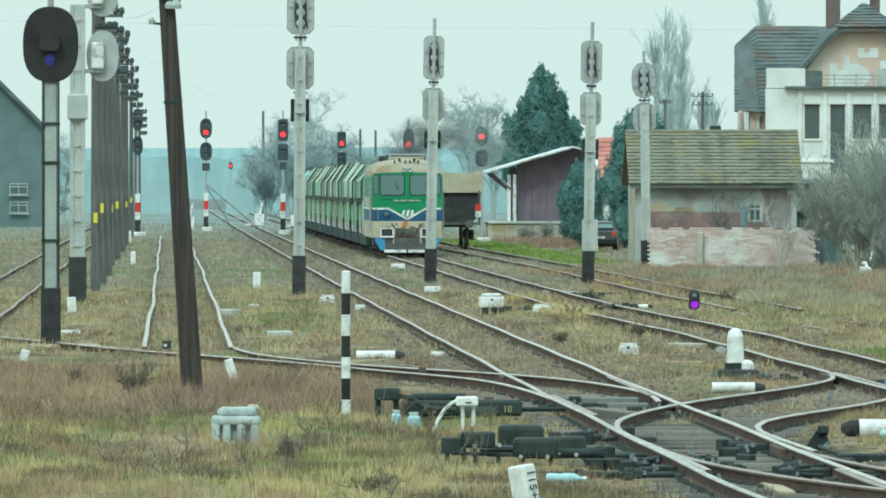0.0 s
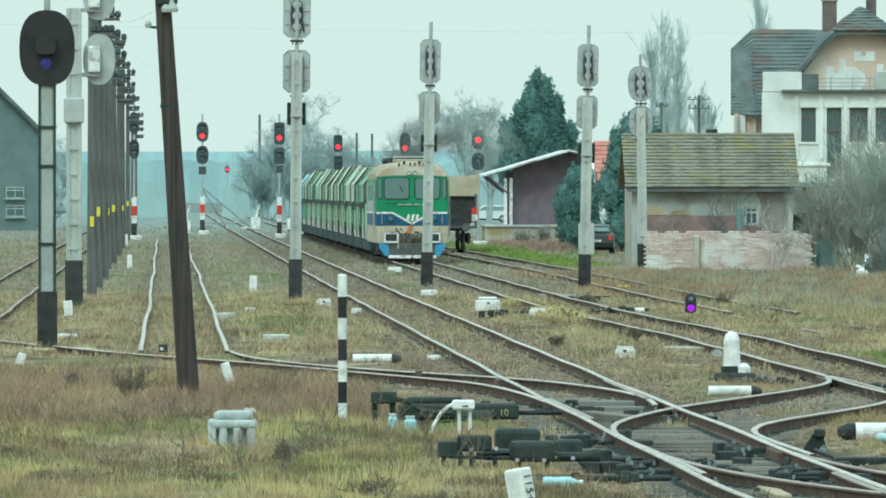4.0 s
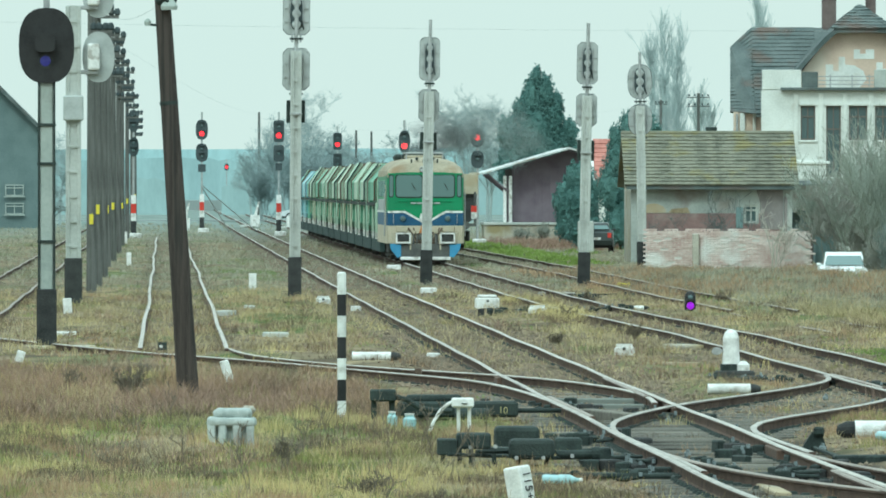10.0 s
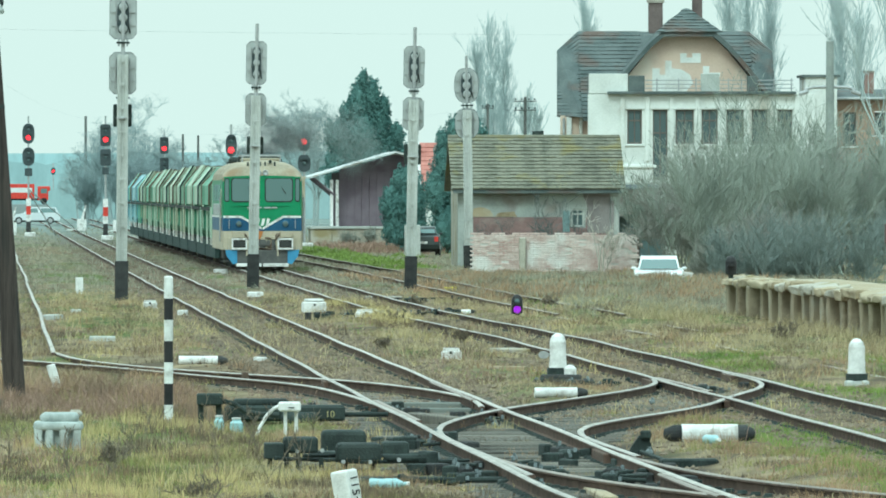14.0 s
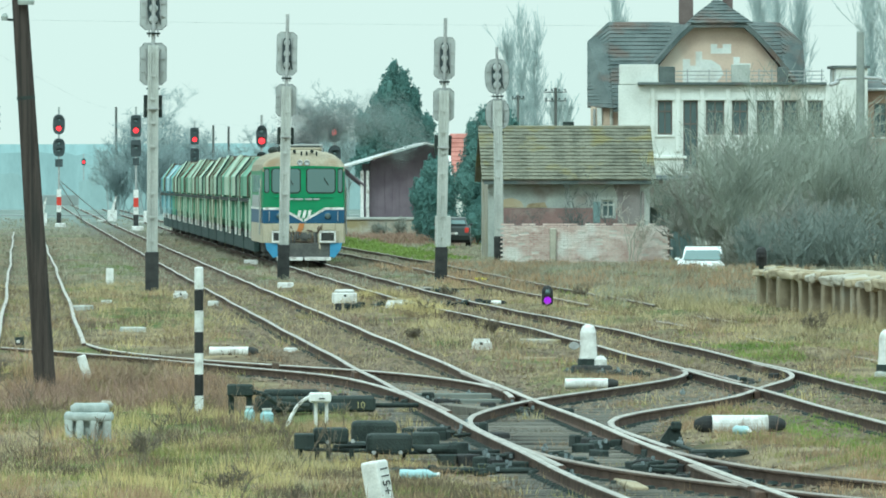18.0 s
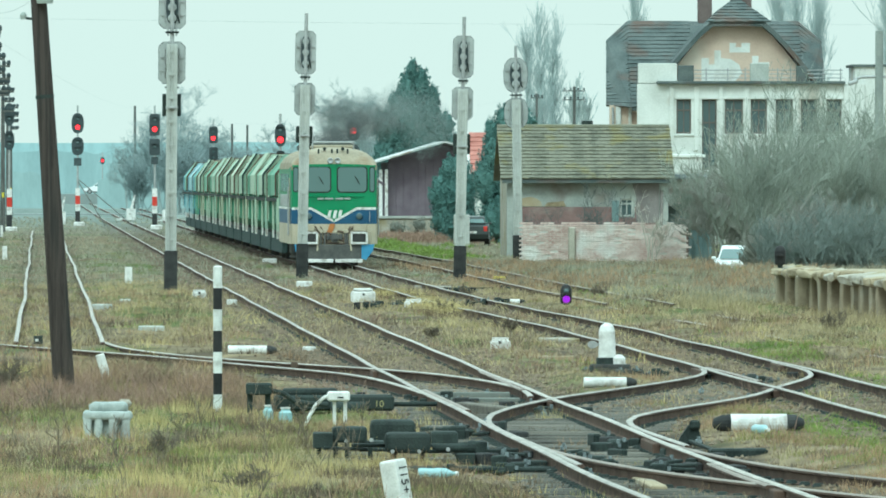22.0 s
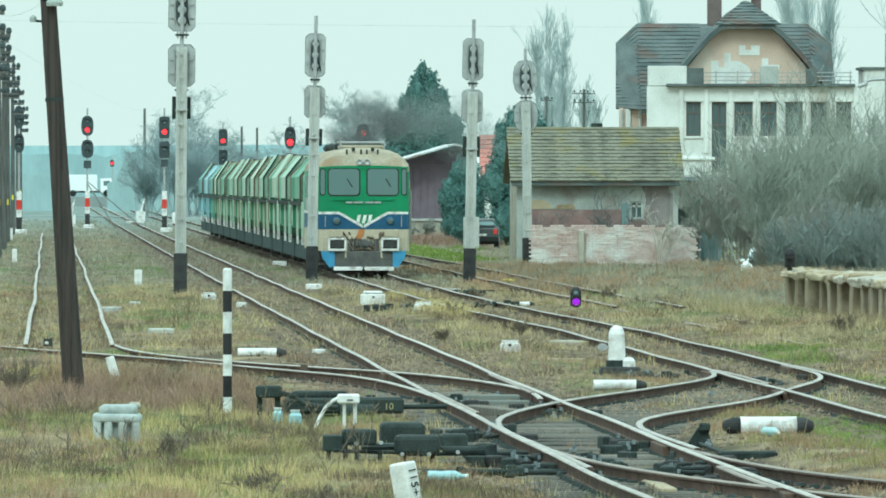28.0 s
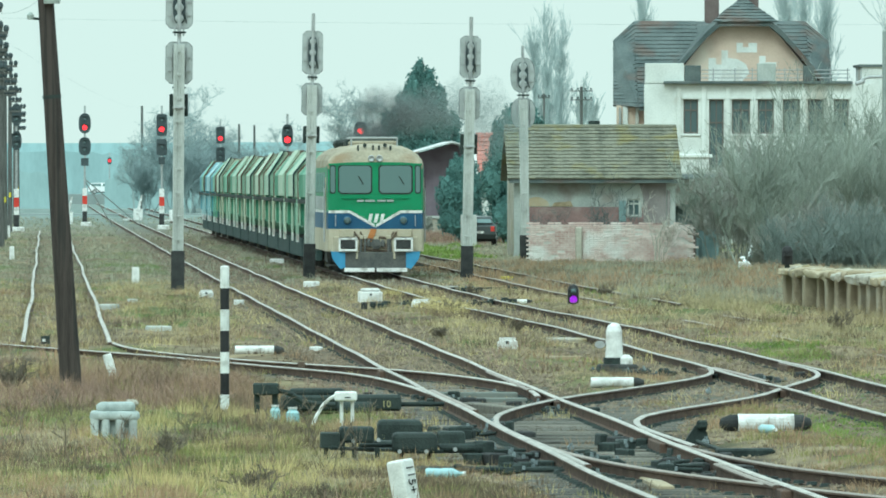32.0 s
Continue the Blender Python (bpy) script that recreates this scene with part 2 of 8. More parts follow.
TIMBER = mat("green_grey_timber", (0.09, 0.105, 0.095), (0.2, 0.215, 0.195), 0.9, 3, 30, 0.5)
BARK = mat("bark", (0.05, 0.042, 0.034), (0.12, 0.1, 0.08), 0.95, 4, 20, 0.8)
DRY = mat("dry_grass", (0.09, 0.073, 0.042), (0.5, 0.42, 0.245), 0.9, 0.9, 6, 0.0, island=0.3, stretch=(1, 0.3, 1))
# greyer copy of the dry grass, with distance haze in its colour
HAZEDGRASS = mat("hazed_dry_grass", (0.13, 0.13, 0.1), (0.37, 0.36, 0.27), 0.9, 0.25, 3, 0.0, island=0.3)
GRN = mat("green_grass", (0.055, 0.1, 0.02), (0.25, 0.34, 0.08), 0.9, 0.8, 5, 0.0, island=0.3, stretch=(1, 0.3, 1))
STRAW = mat("straw_tussock", (0.27, 0.22, 0.085), (0.6, 0.5, 0.24), 0.9, 0.4, 3, 0.0, island=0.4)
OCHRE = mat("stained_concrete", (0.19, 0.15, 0.09), (0.41, 0.345, 0.235), 0.95, 1.6, 10, 0.6, stain=(0.45, 0.42, 0.34), vary=0.35)
# darker concrete for ramp posts and core than for the caps
RAMPPOST = mat("dark_ramp_concrete", (0.13, 0.105, 0.068), (0.31, 0.262, 0.185), 0.95, 1.8, 10, 0.6, stain=(0.36, 0.34, 0.28), vary=0.35)
HUTWALL = mat("stained_hut_plaster", (0.26, 0.285, 0.27), (0.44, 0.47, 0.445), 0.95, 0.9, 12, 0.4, stain=(0.22, 0.19, 0.17))
DUSTYRED = mat("dusty_red_brick", (0.165, 0.108, 0.105), (0.27, 0.18, 0.172), 0.95, 1.2, 14, 0.4, stain=(0.34, 0.3, 0.27))
CLAMP = mat("blue_grey_steel", (0.12, 0.15, 0.16), (0.26, 0.3, 0.31), 0.6, 6, 40, 0.2, 0.3)
WEED = mat("dead_weeds", (0.105, 0.066, 0.052), (0.37, 0.255, 0.195), 0.9, 0.9, 5, 0.0, island=0.3, stretch=(1, 0.3, 1))
CARW = mat("white_car_paint", (0.76, 0.78, 0.78), (0.84, 0.85, 0.85), 0.3, 1, 20, 0.0, spec=0.6)
CARD = mat("dark_car_paint", (0.02, 0.03, 0.03), (0.035, 0.045, 0.045), 0.3, 1, 20, 0.0, spec=0.6)
RUBBER = mat("rubber", (0.015, 0.015, 0.015), (0.03, 0.03, 0.03), 0.9, 8, 40, 0.1)
PLASTIC = glass("clear_plastic", (0.36, 0.54, 0.57), 0.2)

# ---- mesh tools ----
def thing(name, label, category, x=0.0, y=0.0, z=0.0, rz=0.0, group="", kind=""):
    ob = new(name)
    ob.empty_display_size = 0.3
    ob.matrix_basis = pose(x, y, z, 0, 0, rz)
    return tagged(ob, label, category, group, kind)


def mesh_of(name, bm, *mats):
    bmesh.ops.recalc_face_normals(bm, faces=bm.faces)
    me = bpy.data.meshes.new(name)
    bm.to_mesh(me)
    bm.free()
    for m in mats:
        me.materials.append(m)
    return me


def part(name, bm, material, parent, label="", kind=""):
    mats = material if isinstance(material, (list, tuple)) else (material,)
    ob = new(name, mesh_of(name, bm, *mats))
    ob.parent = parent
    return tagged(ob, label, "", "", kind)


def share(name, me, parent, m, label=""):
    ob = new(name, me)
    ob.parent = parent
    ob.matrix_basis = m
    return tagged(ob, label)


def box(x, y, z, sx, sy, sz, bevel=0.0, bm=None, m=None, seg=1):
    """A box with its centre at x, y and its foot at z."""
    own = bm if bm is not None else bmesh.new()
    t = Matrix.Translation((x, y, z + sz / 2)) @ Matrix.Diagonal((sx, sy, sz, 1))
    if m is not None:
        t = m @ t
    made = bmesh.ops.create_cube(own, size=1, matrix=t)
    if bevel:
        edges = {e for v in made["verts"] for e in v.link_edges}
        bmesh.ops.bevel(own, geom=list(edges), offset=bevel, segments=seg, affect="EDGES", profile=0.5)
    return own


def rod(p, q, r0, r1=None, n=10, bm=None, caps=True):
    own = bm if bm is not None else bmesh.new()
    p, q = Vector(p), Vector(q)
    d = q - p
    t = Matrix.Translation((p + q) / 2) @ d.to_track_quat("Z", "Y").to_matrix().to_4x4()
    bmesh.ops.create_cone(own, cap_ends=caps, segments=n, radius1=r0, radius2=r0 if r1 is None else r1, depth=d.length, matrix=t)
    return own


def slab(outline, y0, y1, bm=None, index=0):
    """An outline of x, z points drawn out from y0 to y1."""
    own = bm if bm is not None else bmesh.new()
    a = [own.verts.new((x, y0, z)) for x, z in outline]
    b = [own.verts.new((x, y1, z)) for x, z in outline]
    fs = [own.faces.new(a), own.faces.new(b[::-1])]
    for i in range(len(a)):
        j = (i + 1) % len(a)
        fs.append(own.faces.new((a[i], a[j], b[j], b[i])))
    for f in fs:
        f.material_index = index
    return own


def plate(outline, x0, x1, bm=None):
    """An outline of y, z points drawn out from x0 to x1."""
    own = bm if bm is not None else bmesh.new()
    a = [own.verts.new((x0, y, z)) for y, z in outline]
    b = [own.verts.new((x1, y, z)) for y, z in outline]
    own.faces.new(a)
    own.faces.new(b[::-1])
    for i in range(len(a)):
        j = (i + 1) % len(a)
        own.faces.new((a[i], a[j], b[j], b[i]))
    return own


def lathe(profile, n=16, bm=None, m=None):
    own = bm if bm is not None else bmesh.new()
    rings = []
    for r, z in profile:
        rings.append([own.verts.new((r * math.cos(2 * math.pi * k / n), r * math.sin(2 * math.pi * k / n), z)) for k in range(n)])
    for a, b in zip(rings, rings[1:]):
        for k in range(n):
            own.faces.new((a[k], a[(k + 1) % n], b[(k + 1) % n], b[k]))
    own.faces.new(rings[0][::-1])
    own.faces.new(rings[-1])
    if m is not None:
        bmesh.ops.transform(own, matrix=m, verts=[v for ring in rings for v in ring])
    return own


def oval(w, h, n=24, square=2.0):
    """A rounded outline, w wide and h high; square above 2 makes it boxier."""
    pts = []
    for k in range(n):
        a = 2 * math.pi * k / n
        c, s = math.cos(a), math.sin(a)
        pts.append((math.copysign(abs(c) ** (2 / square), c) * w / 2, math.copysign(abs(s) ** (2 / square), s) * h / 2))
    return pts


def moved(outline, dx, dz):
    return [(x + dx, z + dz) for x, z in outline]


def octo(w, h, c):
    a, b = w / 2, h / 2
    return [(-a + c, -b), (a - c, -b), (a, -b + c), (a, b - c), (a - c, b), (-a + c, b), (-a, b - c), (-a, -b + c)]


def worn(bm, k, amount):
    """Knocks the edges of a casting about a little."""
    bmesh.ops.subdivide_edges(bm, edges=bm.edges[:], cuts=2, use_grid_fill=True)
    for v in bm.verts:
        v.co += noise.noise_vector(v.co * 7 + Vector((k, 0, 0))) * amount
    return bm


def soup(name, verts, faces, material, parent=None):
    me = bpy.data.meshes.new(name)
    me.from_pydata([tuple(v) for v in verts], [], [tuple(f) for f in faces])
    me.materials.append(material)
    ob = new(name, me)
    ob.parent = parent
    return ob

# ---- the lie of the tracks: x of a rail at y, from points placed to fit the camera's view ----
def line(*pts):
    pts = sorted(pts, key=lambda p: p[1])
    ys, xs = [p[1] for p in pts], [p[0] for p in pts]

    def at(y):
        a = np.asarray(y, float)
        return sum(np.interp(a + d, ys, xs) * w for d, w in ((-5, .1), (-2.5, .22), (0, .36), (2.5, .22), (5, .1)))
    return at


MAIN = line((6.32, 60), (6.16, 102), (6.05, 106), (5.98, 129), (5.9, 150), (5.84, 200), (5.74, 300), (5.7, 500), (5.72, 800), (6.2, 1500))
LOOP = line((10.95, 60), (10.85, 130), (10.8, 160), (10.65, 215), (9.95, 262), (9.85, 300), (9.85, 600), (9.85, 1200))
SIDING = line((15.2, 120), (14.5, 190), (14.3, 214), (13.9, 240), (13.65, 300), (13.8, 400), (13.3, 520), (13.3, 1200))
OLD = line((0.45, 190), (0.43, 230), (0.5, 300), (0.55, 500), (0.6, 640))
FARLEFT = line((-4.3, 150), (-4.28, 300), (-4.25, 900))
# crossover curves, one rail at a time
CROSS_NEAR = line((-5.2, 236), (-2.96, 210), (-0.41, 194), (1.0, 186), (2.2, 180), (2.97, 175.5), (4.6, 165), (5.08, 155), (5.18, 148))
CROSS_FAR = line((1.16, 198), (1.6, 188), (2.5, 181), (4.1, 174), (5.0, 170.8), (5.45, 168), (5.8, 165.2), (6.14, 161.6), (6.54, 157.3), (6.64, 152.5), (6.52, 148.5), (6.3, 144))
SLIP_NEAR = line((5.42, 112), (5.32, 122), (5.23, 130.5), (5.42, 136.5), (6.66, 146.6), (8.61, 157), (9.68, 163.2), (10.08, 169), (10.06, 178))
SLIP_FAR = line((6.95, 120), (6.83, 130.5), (7.05, 135.5), (8.28, 141.8), (9.6, 149), (10.2, 155.5), (11.06, 160.8), (11.55, 167.5), (11.5, 176))
FORK_NEAR = line((5.3, 120), (5.45, 116.3), (5.76, 111.6), (6.42, 106.8), (7.6, 100), (9.2, 92))
FORK_FAR = line((6.72, 122), (6.92, 117), (7.2, 111.5), (8.15, 106), (9.4, 100), (11, 93))


def bed(x, y):
    """How far into a trackbed a place lies: 1 between the rails of a live track, 0 away from it."""
    x, y = np.asarray(x, float), np.asarray(y, float)
    m = np.zeros(np.broadcast(x, y).shape)
    for c, w, lo, hi, k in ((MAIN, 1.5, 60, 1500, 1.0), (LOOP, 1.45, 60, 1200, 0.9), (SIDING, 1.2, 290, 900, 0.6), (OLD, 1.0, 198, 640, 0.7), (FARLEFT, 1.3, 150, 900, 0.6),
                            (lambda q: (CROSS_NEAR(q) + CROSS_FAR(q)) / 2, 1.2, 148, 176, 1.0), (lambda q: (SLIP_NEAR(q) + SLIP_FAR(q)) / 2, 1.3, 118, 168, 1.0)):
        d = np.abs(x - c(y))
        m = np.maximum(m, k * np.clip((w + 0.5 - d) / 0.6, 0, 1) * ((y > lo) & (y < hi)))
    return m


def roll(x, y):
    """Gentle unevenness of the ground."""
    return 0.03 * np.sin(x * 1.7 + 0.31 * y) + 0.025 * np.sin(0.9 * x - 0.23 * y + 1.3) + 0.02 * np.sin(3.1 * x + 0.05 * y)


def oil(x, y):
    """The oily, worn heart of the switches."""
    return np.exp(-((x - 6.2) / 2.6) ** 2 - ((y - 124) / 26) ** 2)


def ground_z(x, y):
    x, y = np.asarray(x, float), np.asarray(y, float)
    b = bed(x, y)
    mound = 0.15 * np.exp(-((x - 21.5) / 4.5) ** 2 - ((y - 352) / 12) ** 2)
    sunken = 0.55 * np.clip((y - 363) / 4, 0, 1) * np.clip((384 - y) / 5, 0, 1) * np.clip((x - 19.5) / 1.5, 0, 1)
    return -0.1 - sunken + (1 - b) * roll(x, y) * np.clip((700 - y) / 300, 0, 1) - 0.05 * b - 0.05 * oil(x, y) * b + mound


def ground():
    xs = np.unique(np.concatenate([[-4000, -1500, -600, -250, -120, -60, -30, -20, -14, -10], np.arange(-8, 19.01, 0.25), np.arange(19, 46, 1.0), [55, 80, 120, 250, 600, 1500, 4000]]))
    ys = np.unique(np.concatenate([[-1500, -400, -100, -30, 0, 30, 60, 80], np.arange(90, 300, 1.0), np.arange(300, 720, 3.0), np.arange(720, 1300, 20), [1400, 1600, 2000, 2600, 3400, 4500]]))
    gx, gy = np.meshgrid(xs, ys)
    gz = ground_z(gx, gy)
    gz[gy < 85] = -0.1
    v = np.stack([gx, gy, gz], -1).reshape(-1, 3)
    w = len(xs)
    i = (np.arange(len(ys) - 1)[:, None] * w + np.arange(w - 1)[None, :]).reshape(-1)
    f = np.stack([i, i + 1, i + w + 1, i + w], -1)
    me = bpy.data.meshes.new("ground")
    me.from_pydata(v.tolist(), [], f.tolist())
    b = bed(v[:, 0], v[:, 1])
    at = me.attributes.new("bed", "FLOAT", "POINT")
    at.data.foreach_set("value", b.astype(np.float32))
    at = me.attributes.new("oil", "FLOAT", "POINT")
    at.data.foreach_set("value", (oil(v[:, 0], v[:, 1]) * b).astype(np.float32))
    m = bpy.data.materials.new("yard_ground")
    m.use_nodes = True
    n, l = m.node_tree.nodes, m.node_tree.links
    p = n["Principled BSDF"]
    p.inputs["Roughness"].default_value, p.inputs["Specular IOR Level"].default_value = 0.95, 0.1
    co = n.new("ShaderNodeTexCoord")

    def tex(scale, detail=5, sy=1.0):
        mp = n.new("ShaderNodeMapping")
        mp.inputs["Scale"].default_value = (1, sy, 1)
        l.new(co.outputs["Object"], mp.inputs["Vector"])
        t = n.new("ShaderNodeTexNoise")
        t.inputs["Scale"].default_value, t.inputs["Detail"].default_value = scale, detail
        l.new(mp.outputs[0], t.inputs["Vector"])
        return t.outputs[0]

    def ramp(src, a, ca, b2, cb):
        r = n.new("ShaderNodeValToRGB")
        r.color_ramp.elements[0].position, r.color_ramp.elements[1].position = a, b2
        r.color_ramp.elements[0].color, r.color_ramp.elements[1].color = (*ca, 1), (*cb, 1)
        l.new(src, r.inputs[0])
        return r.outputs[0]

    def mix(fac, a, c):
        x = n.new("ShaderNodeMix")
        x.data_type = "RGBA"
        l.new(fac, x.inputs[0])
        l.new(a, x.inputs[6])
        l.new(c, x.inputs[7])
        return x.outputs[2]
    grass = ramp(tex(1.2, 6, 0.3), 0.36, (0.095, 0.074, 0.05), 0.66, (0.29, 0.235, 0.145))
    green = ramp(tex(2.5), 0.35, (0.06, 0.08, 0.025), 0.7, (0.15, 0.18, 0.06))
    lawn = mix(ramp(tex(0.16, 6, 0.35), 0.5, (0, 0, 0), 0.62, (1, 1, 1)), grass, green)
    stones = ramp(tex(9, 4), 0.34, (0.045, 0.037, 0.03), 0.66, (0.2, 0.163, 0.118))
    oily = ramp(tex(0.7, 5, 0.3), 0.4, (0.06, 0.049, 0.039), 0.62, (0.22, 0.172, 0.112))
    stone = mix(ramp(tex(1.0, 4), 0.4, (0.25,) * 3, 0.7, (0.85,) * 3), stones, oily)
    dark = ramp(tex(2.0, 5), 0.35, (0.022, 0.022, 0.02), 0.7, (0.09, 0.083, 0.068))
    o = n.new("ShaderNodeAttribute")
    o.attribute_name = "oil"
    stone = mix(ramp(o.outputs["Fac"], 0.1, (0, 0, 0), 0.65, (0.88,) * 3), stone, dark)
    a = n.new("ShaderNodeAttribute")
    a.attribute_name = "bed"
    ragged = n.new("ShaderNodeMath")
    ragged.operation = "MULTIPLY_ADD"
    ragged.inputs[1].default_value, ragged.inputs[2].default_value = 2.6, -1.5
    l.new(tex(1.5, 6, 0.5), ragged.inputs[0])
    edge = n.new("ShaderNodeMath")
    edge.use_clamp = True
    l.new(a.outputs["Fac"], edge.inputs[0])
    l.new(ragged.outputs[0], edge.inputs[1])
    # past the station the ground colour blends to grey-green, standing for haze
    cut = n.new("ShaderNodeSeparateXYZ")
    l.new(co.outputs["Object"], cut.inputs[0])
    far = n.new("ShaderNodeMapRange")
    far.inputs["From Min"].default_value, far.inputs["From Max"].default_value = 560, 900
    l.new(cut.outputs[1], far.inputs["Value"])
    haze_tone = ramp(tex(0.3, 6, 0.2), 0.35, (0.15, 0.19, 0.175), 0.65, (0.25, 0.29, 0.265))
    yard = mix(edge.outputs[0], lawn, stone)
    l.new(mix(far.outputs[0], yard, haze_tone), p.inputs["Base Color"])
    bp = n.new("ShaderNodeBump")
    bp.inputs["Strength"].default_value, bp.inputs["Distance"].default_value = 0.35, 0.05
    l.new(tex(6, 6), bp.inputs["Height"])
    l.new(bp.outputs[0], p.inputs["Normal"])
    me.materials.append(m)
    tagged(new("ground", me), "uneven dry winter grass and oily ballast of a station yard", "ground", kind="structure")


ground()

# ---- tracks ----
PROFILE = [(-0.065, -0.155), (-0.065, -0.143), (-0.012, -0.122), (-0.012, -0.045), (-0.04, -0.032), (-0.04, -0.012), (-0.026, 0.0),
           (0.026, 0.0), (0.04, -0.012), (0.04, -0.032), (0.012, -0.045), (0.012, -0.122), (0.065, -0.143), (0.065, -0.155)]


def rail(parent, at, off, y0, y1, top, wave=0.008, z=0.0, seed=0.0, dip=0.006, freq=0.14):
    """One rail, its head widened to fit the camera's view, along a line, shifted off to its side, with worn unevenness.
    """
    step = 1.0 if y1 - y0 < 260 else 2.5
    ys = np.linspace(y0, y1, max(3, int((y1 - y0) / step)))
    xs = at(ys) + off + wave * (np.sin(ys * freq + seed) + 0.5 * np.sin(ys * freq * 2.3 + 2 * seed))
    zs = z + dip * np.sin(ys * freq * 2 + seed * 3)
    slope = np.gradient(xs, ys)
    k = len(PROFILE)
    verts, faces = [], []
    for x, y, s, h in zip(xs, ys, slope, zs):
        c = 1 / math.sqrt(1 + s * s)
        for u, w in PROFILE:
            verts.append((x + u * c, y - u * c * s, w + h))
    me = bpy.data.meshes.new("rail")
    idx = []
    for i in range(len(ys) - 1):
        for j in range(k):
            faces.append((i * k + j, i * k + (j + 1) % k, (i + 1) * k + (j + 1) % k, (i + 1) * k + j))
            idx.append(1 if j in (5, 6, 7) else 0)
    faces += [tuple(range(k)), tuple(range((len(ys) - 1) * k, len(ys) * k))[::-1]]
    idx += [0, 0]
    me.from_pydata(verts, [], faces)
    me.materials.append(RUST)
    me.materials.append(top)
    me.polygons.foreach_set("material_index", idx)
    ob = new("rail", me)
    ob.parent = parent
    return ob


def track(label, at, y0, y1, top, wave=0.008, seed=0.0, half=0.752, freq=0.14):
    t = thing("railway_track", label, "railway track", kind="structure")
    rail(t, at, -half, y0, y1, top, wave, seed=seed, freq=freq)
    rail(t, at, half, y0, y1, top, wave, seed=seed + 0.6, freq=freq)
    return t


main_track = track("shiny main railway track on oily ballast", MAIN, 60, 1500, RAILTOP, 0.008, 0.2)
loop_track = track("station loop track with worn bright rails", LOOP, 60, 1200, RAILTOP, 0.012, 1.1)
siding_track = track("overgrown rusty siding track sunk in grass", SIDING, 258, 900, RAILOLD, 0.02, 2.0)
for side in (-0.752, 0.752):
    rail(siding_track, SIDING, side, 120, 258, RAILOLD, 0.02, -0.075, 2.0)
track("wavy little-used track in dry grass", OLD, 197, 640, RAILTOP, 0.025, 0.7, freq=0.05)
track("little-used outer track in grass", FARLEFT, 150, 900, RAILOLD, 0.015, 1.7)
cross = thing("crossover_track", "curved crossover track with worn rails and wing rails", "railway track", kind="structure")
rail(cross, CROSS_NEAR, 0, 148, 236, RAILTOP, 0.01, -0.008)
rail(cross, CROSS_FAR, 0, 147.6, 198, RAILTOP, 0.01, -0.009)
slip = thing("crossover_track", "turnout track curving between main line and loop", "railway track", kind="structure")
rail(slip, SLIP_NEAR, 0, 112, 178, RAILTOP, 0.004, -0.012, dip=0.002)
rail(slip, SLIP_FAR, 0, 120, 176, RAILTOP, 0.004, -0.013, dip=0.002)
fork = thing("crossover_track", "turnout track leaving the main line with dull rails", "railway track", kind="structure")
rail(fork, FORK_NEAR, 0, 92, 119.5, RAILOLD, 0.003, -0.016, dip=0.002)
rail(fork, FORK_FAR, 0, 93, 122, RAILOLD, 0.003, -0.017, dip=0.002)

# ---- signals ----
def mast(sig, h, w=0.32, black=1.1, d=0.28):
    """A slotted concrete mast with a tarred foot."""
    bm = bmesh.new()
    box(-w / 2 + 0.05, 0, 0, 0.1, d, h, 0.015, bm)
    box(w / 2 - 0.05, 0, 0, 0.1, d, h, 0.015, bm)
    box(0, 0.02, 0, w - 0.18, d - 0.08, h, 0, bm)
    z = black + 0.25
    while z < h - 0.2:
        box(0, -0.02, z, w - 0.19, d - 0.1, 0.1, 0, bm)
        z += 0.62
    part("mast", bm, CONC, sig, "grey slotted concrete mast")
    part("mast_foot", box(0, 0, -0.25, w + 0.06, d + 0.06, black + 0.25, 0.02), TAR, sig, "tarred black foot")
    bm = bmesh.new()
    for x in (-w / 2 + 0.02, w / 2 - 0.02):
        rod((x, -d / 2 - 0.05, black), (x, -d / 2 - 0.05, h - 0.1), 0.012, n=5, bm=bm)
    z = black + 0.3
    while z < h - 0.2:
        rod((-w / 2 + 0.02, -d / 2 - 0.05, z), (w / 2 - 0.02, -d / 2 - 0.05, z), 0.008, n=5, bm=bm)
        z += 0.62
    part("ladder", bm, CONC, sig, "thin steel ladder")


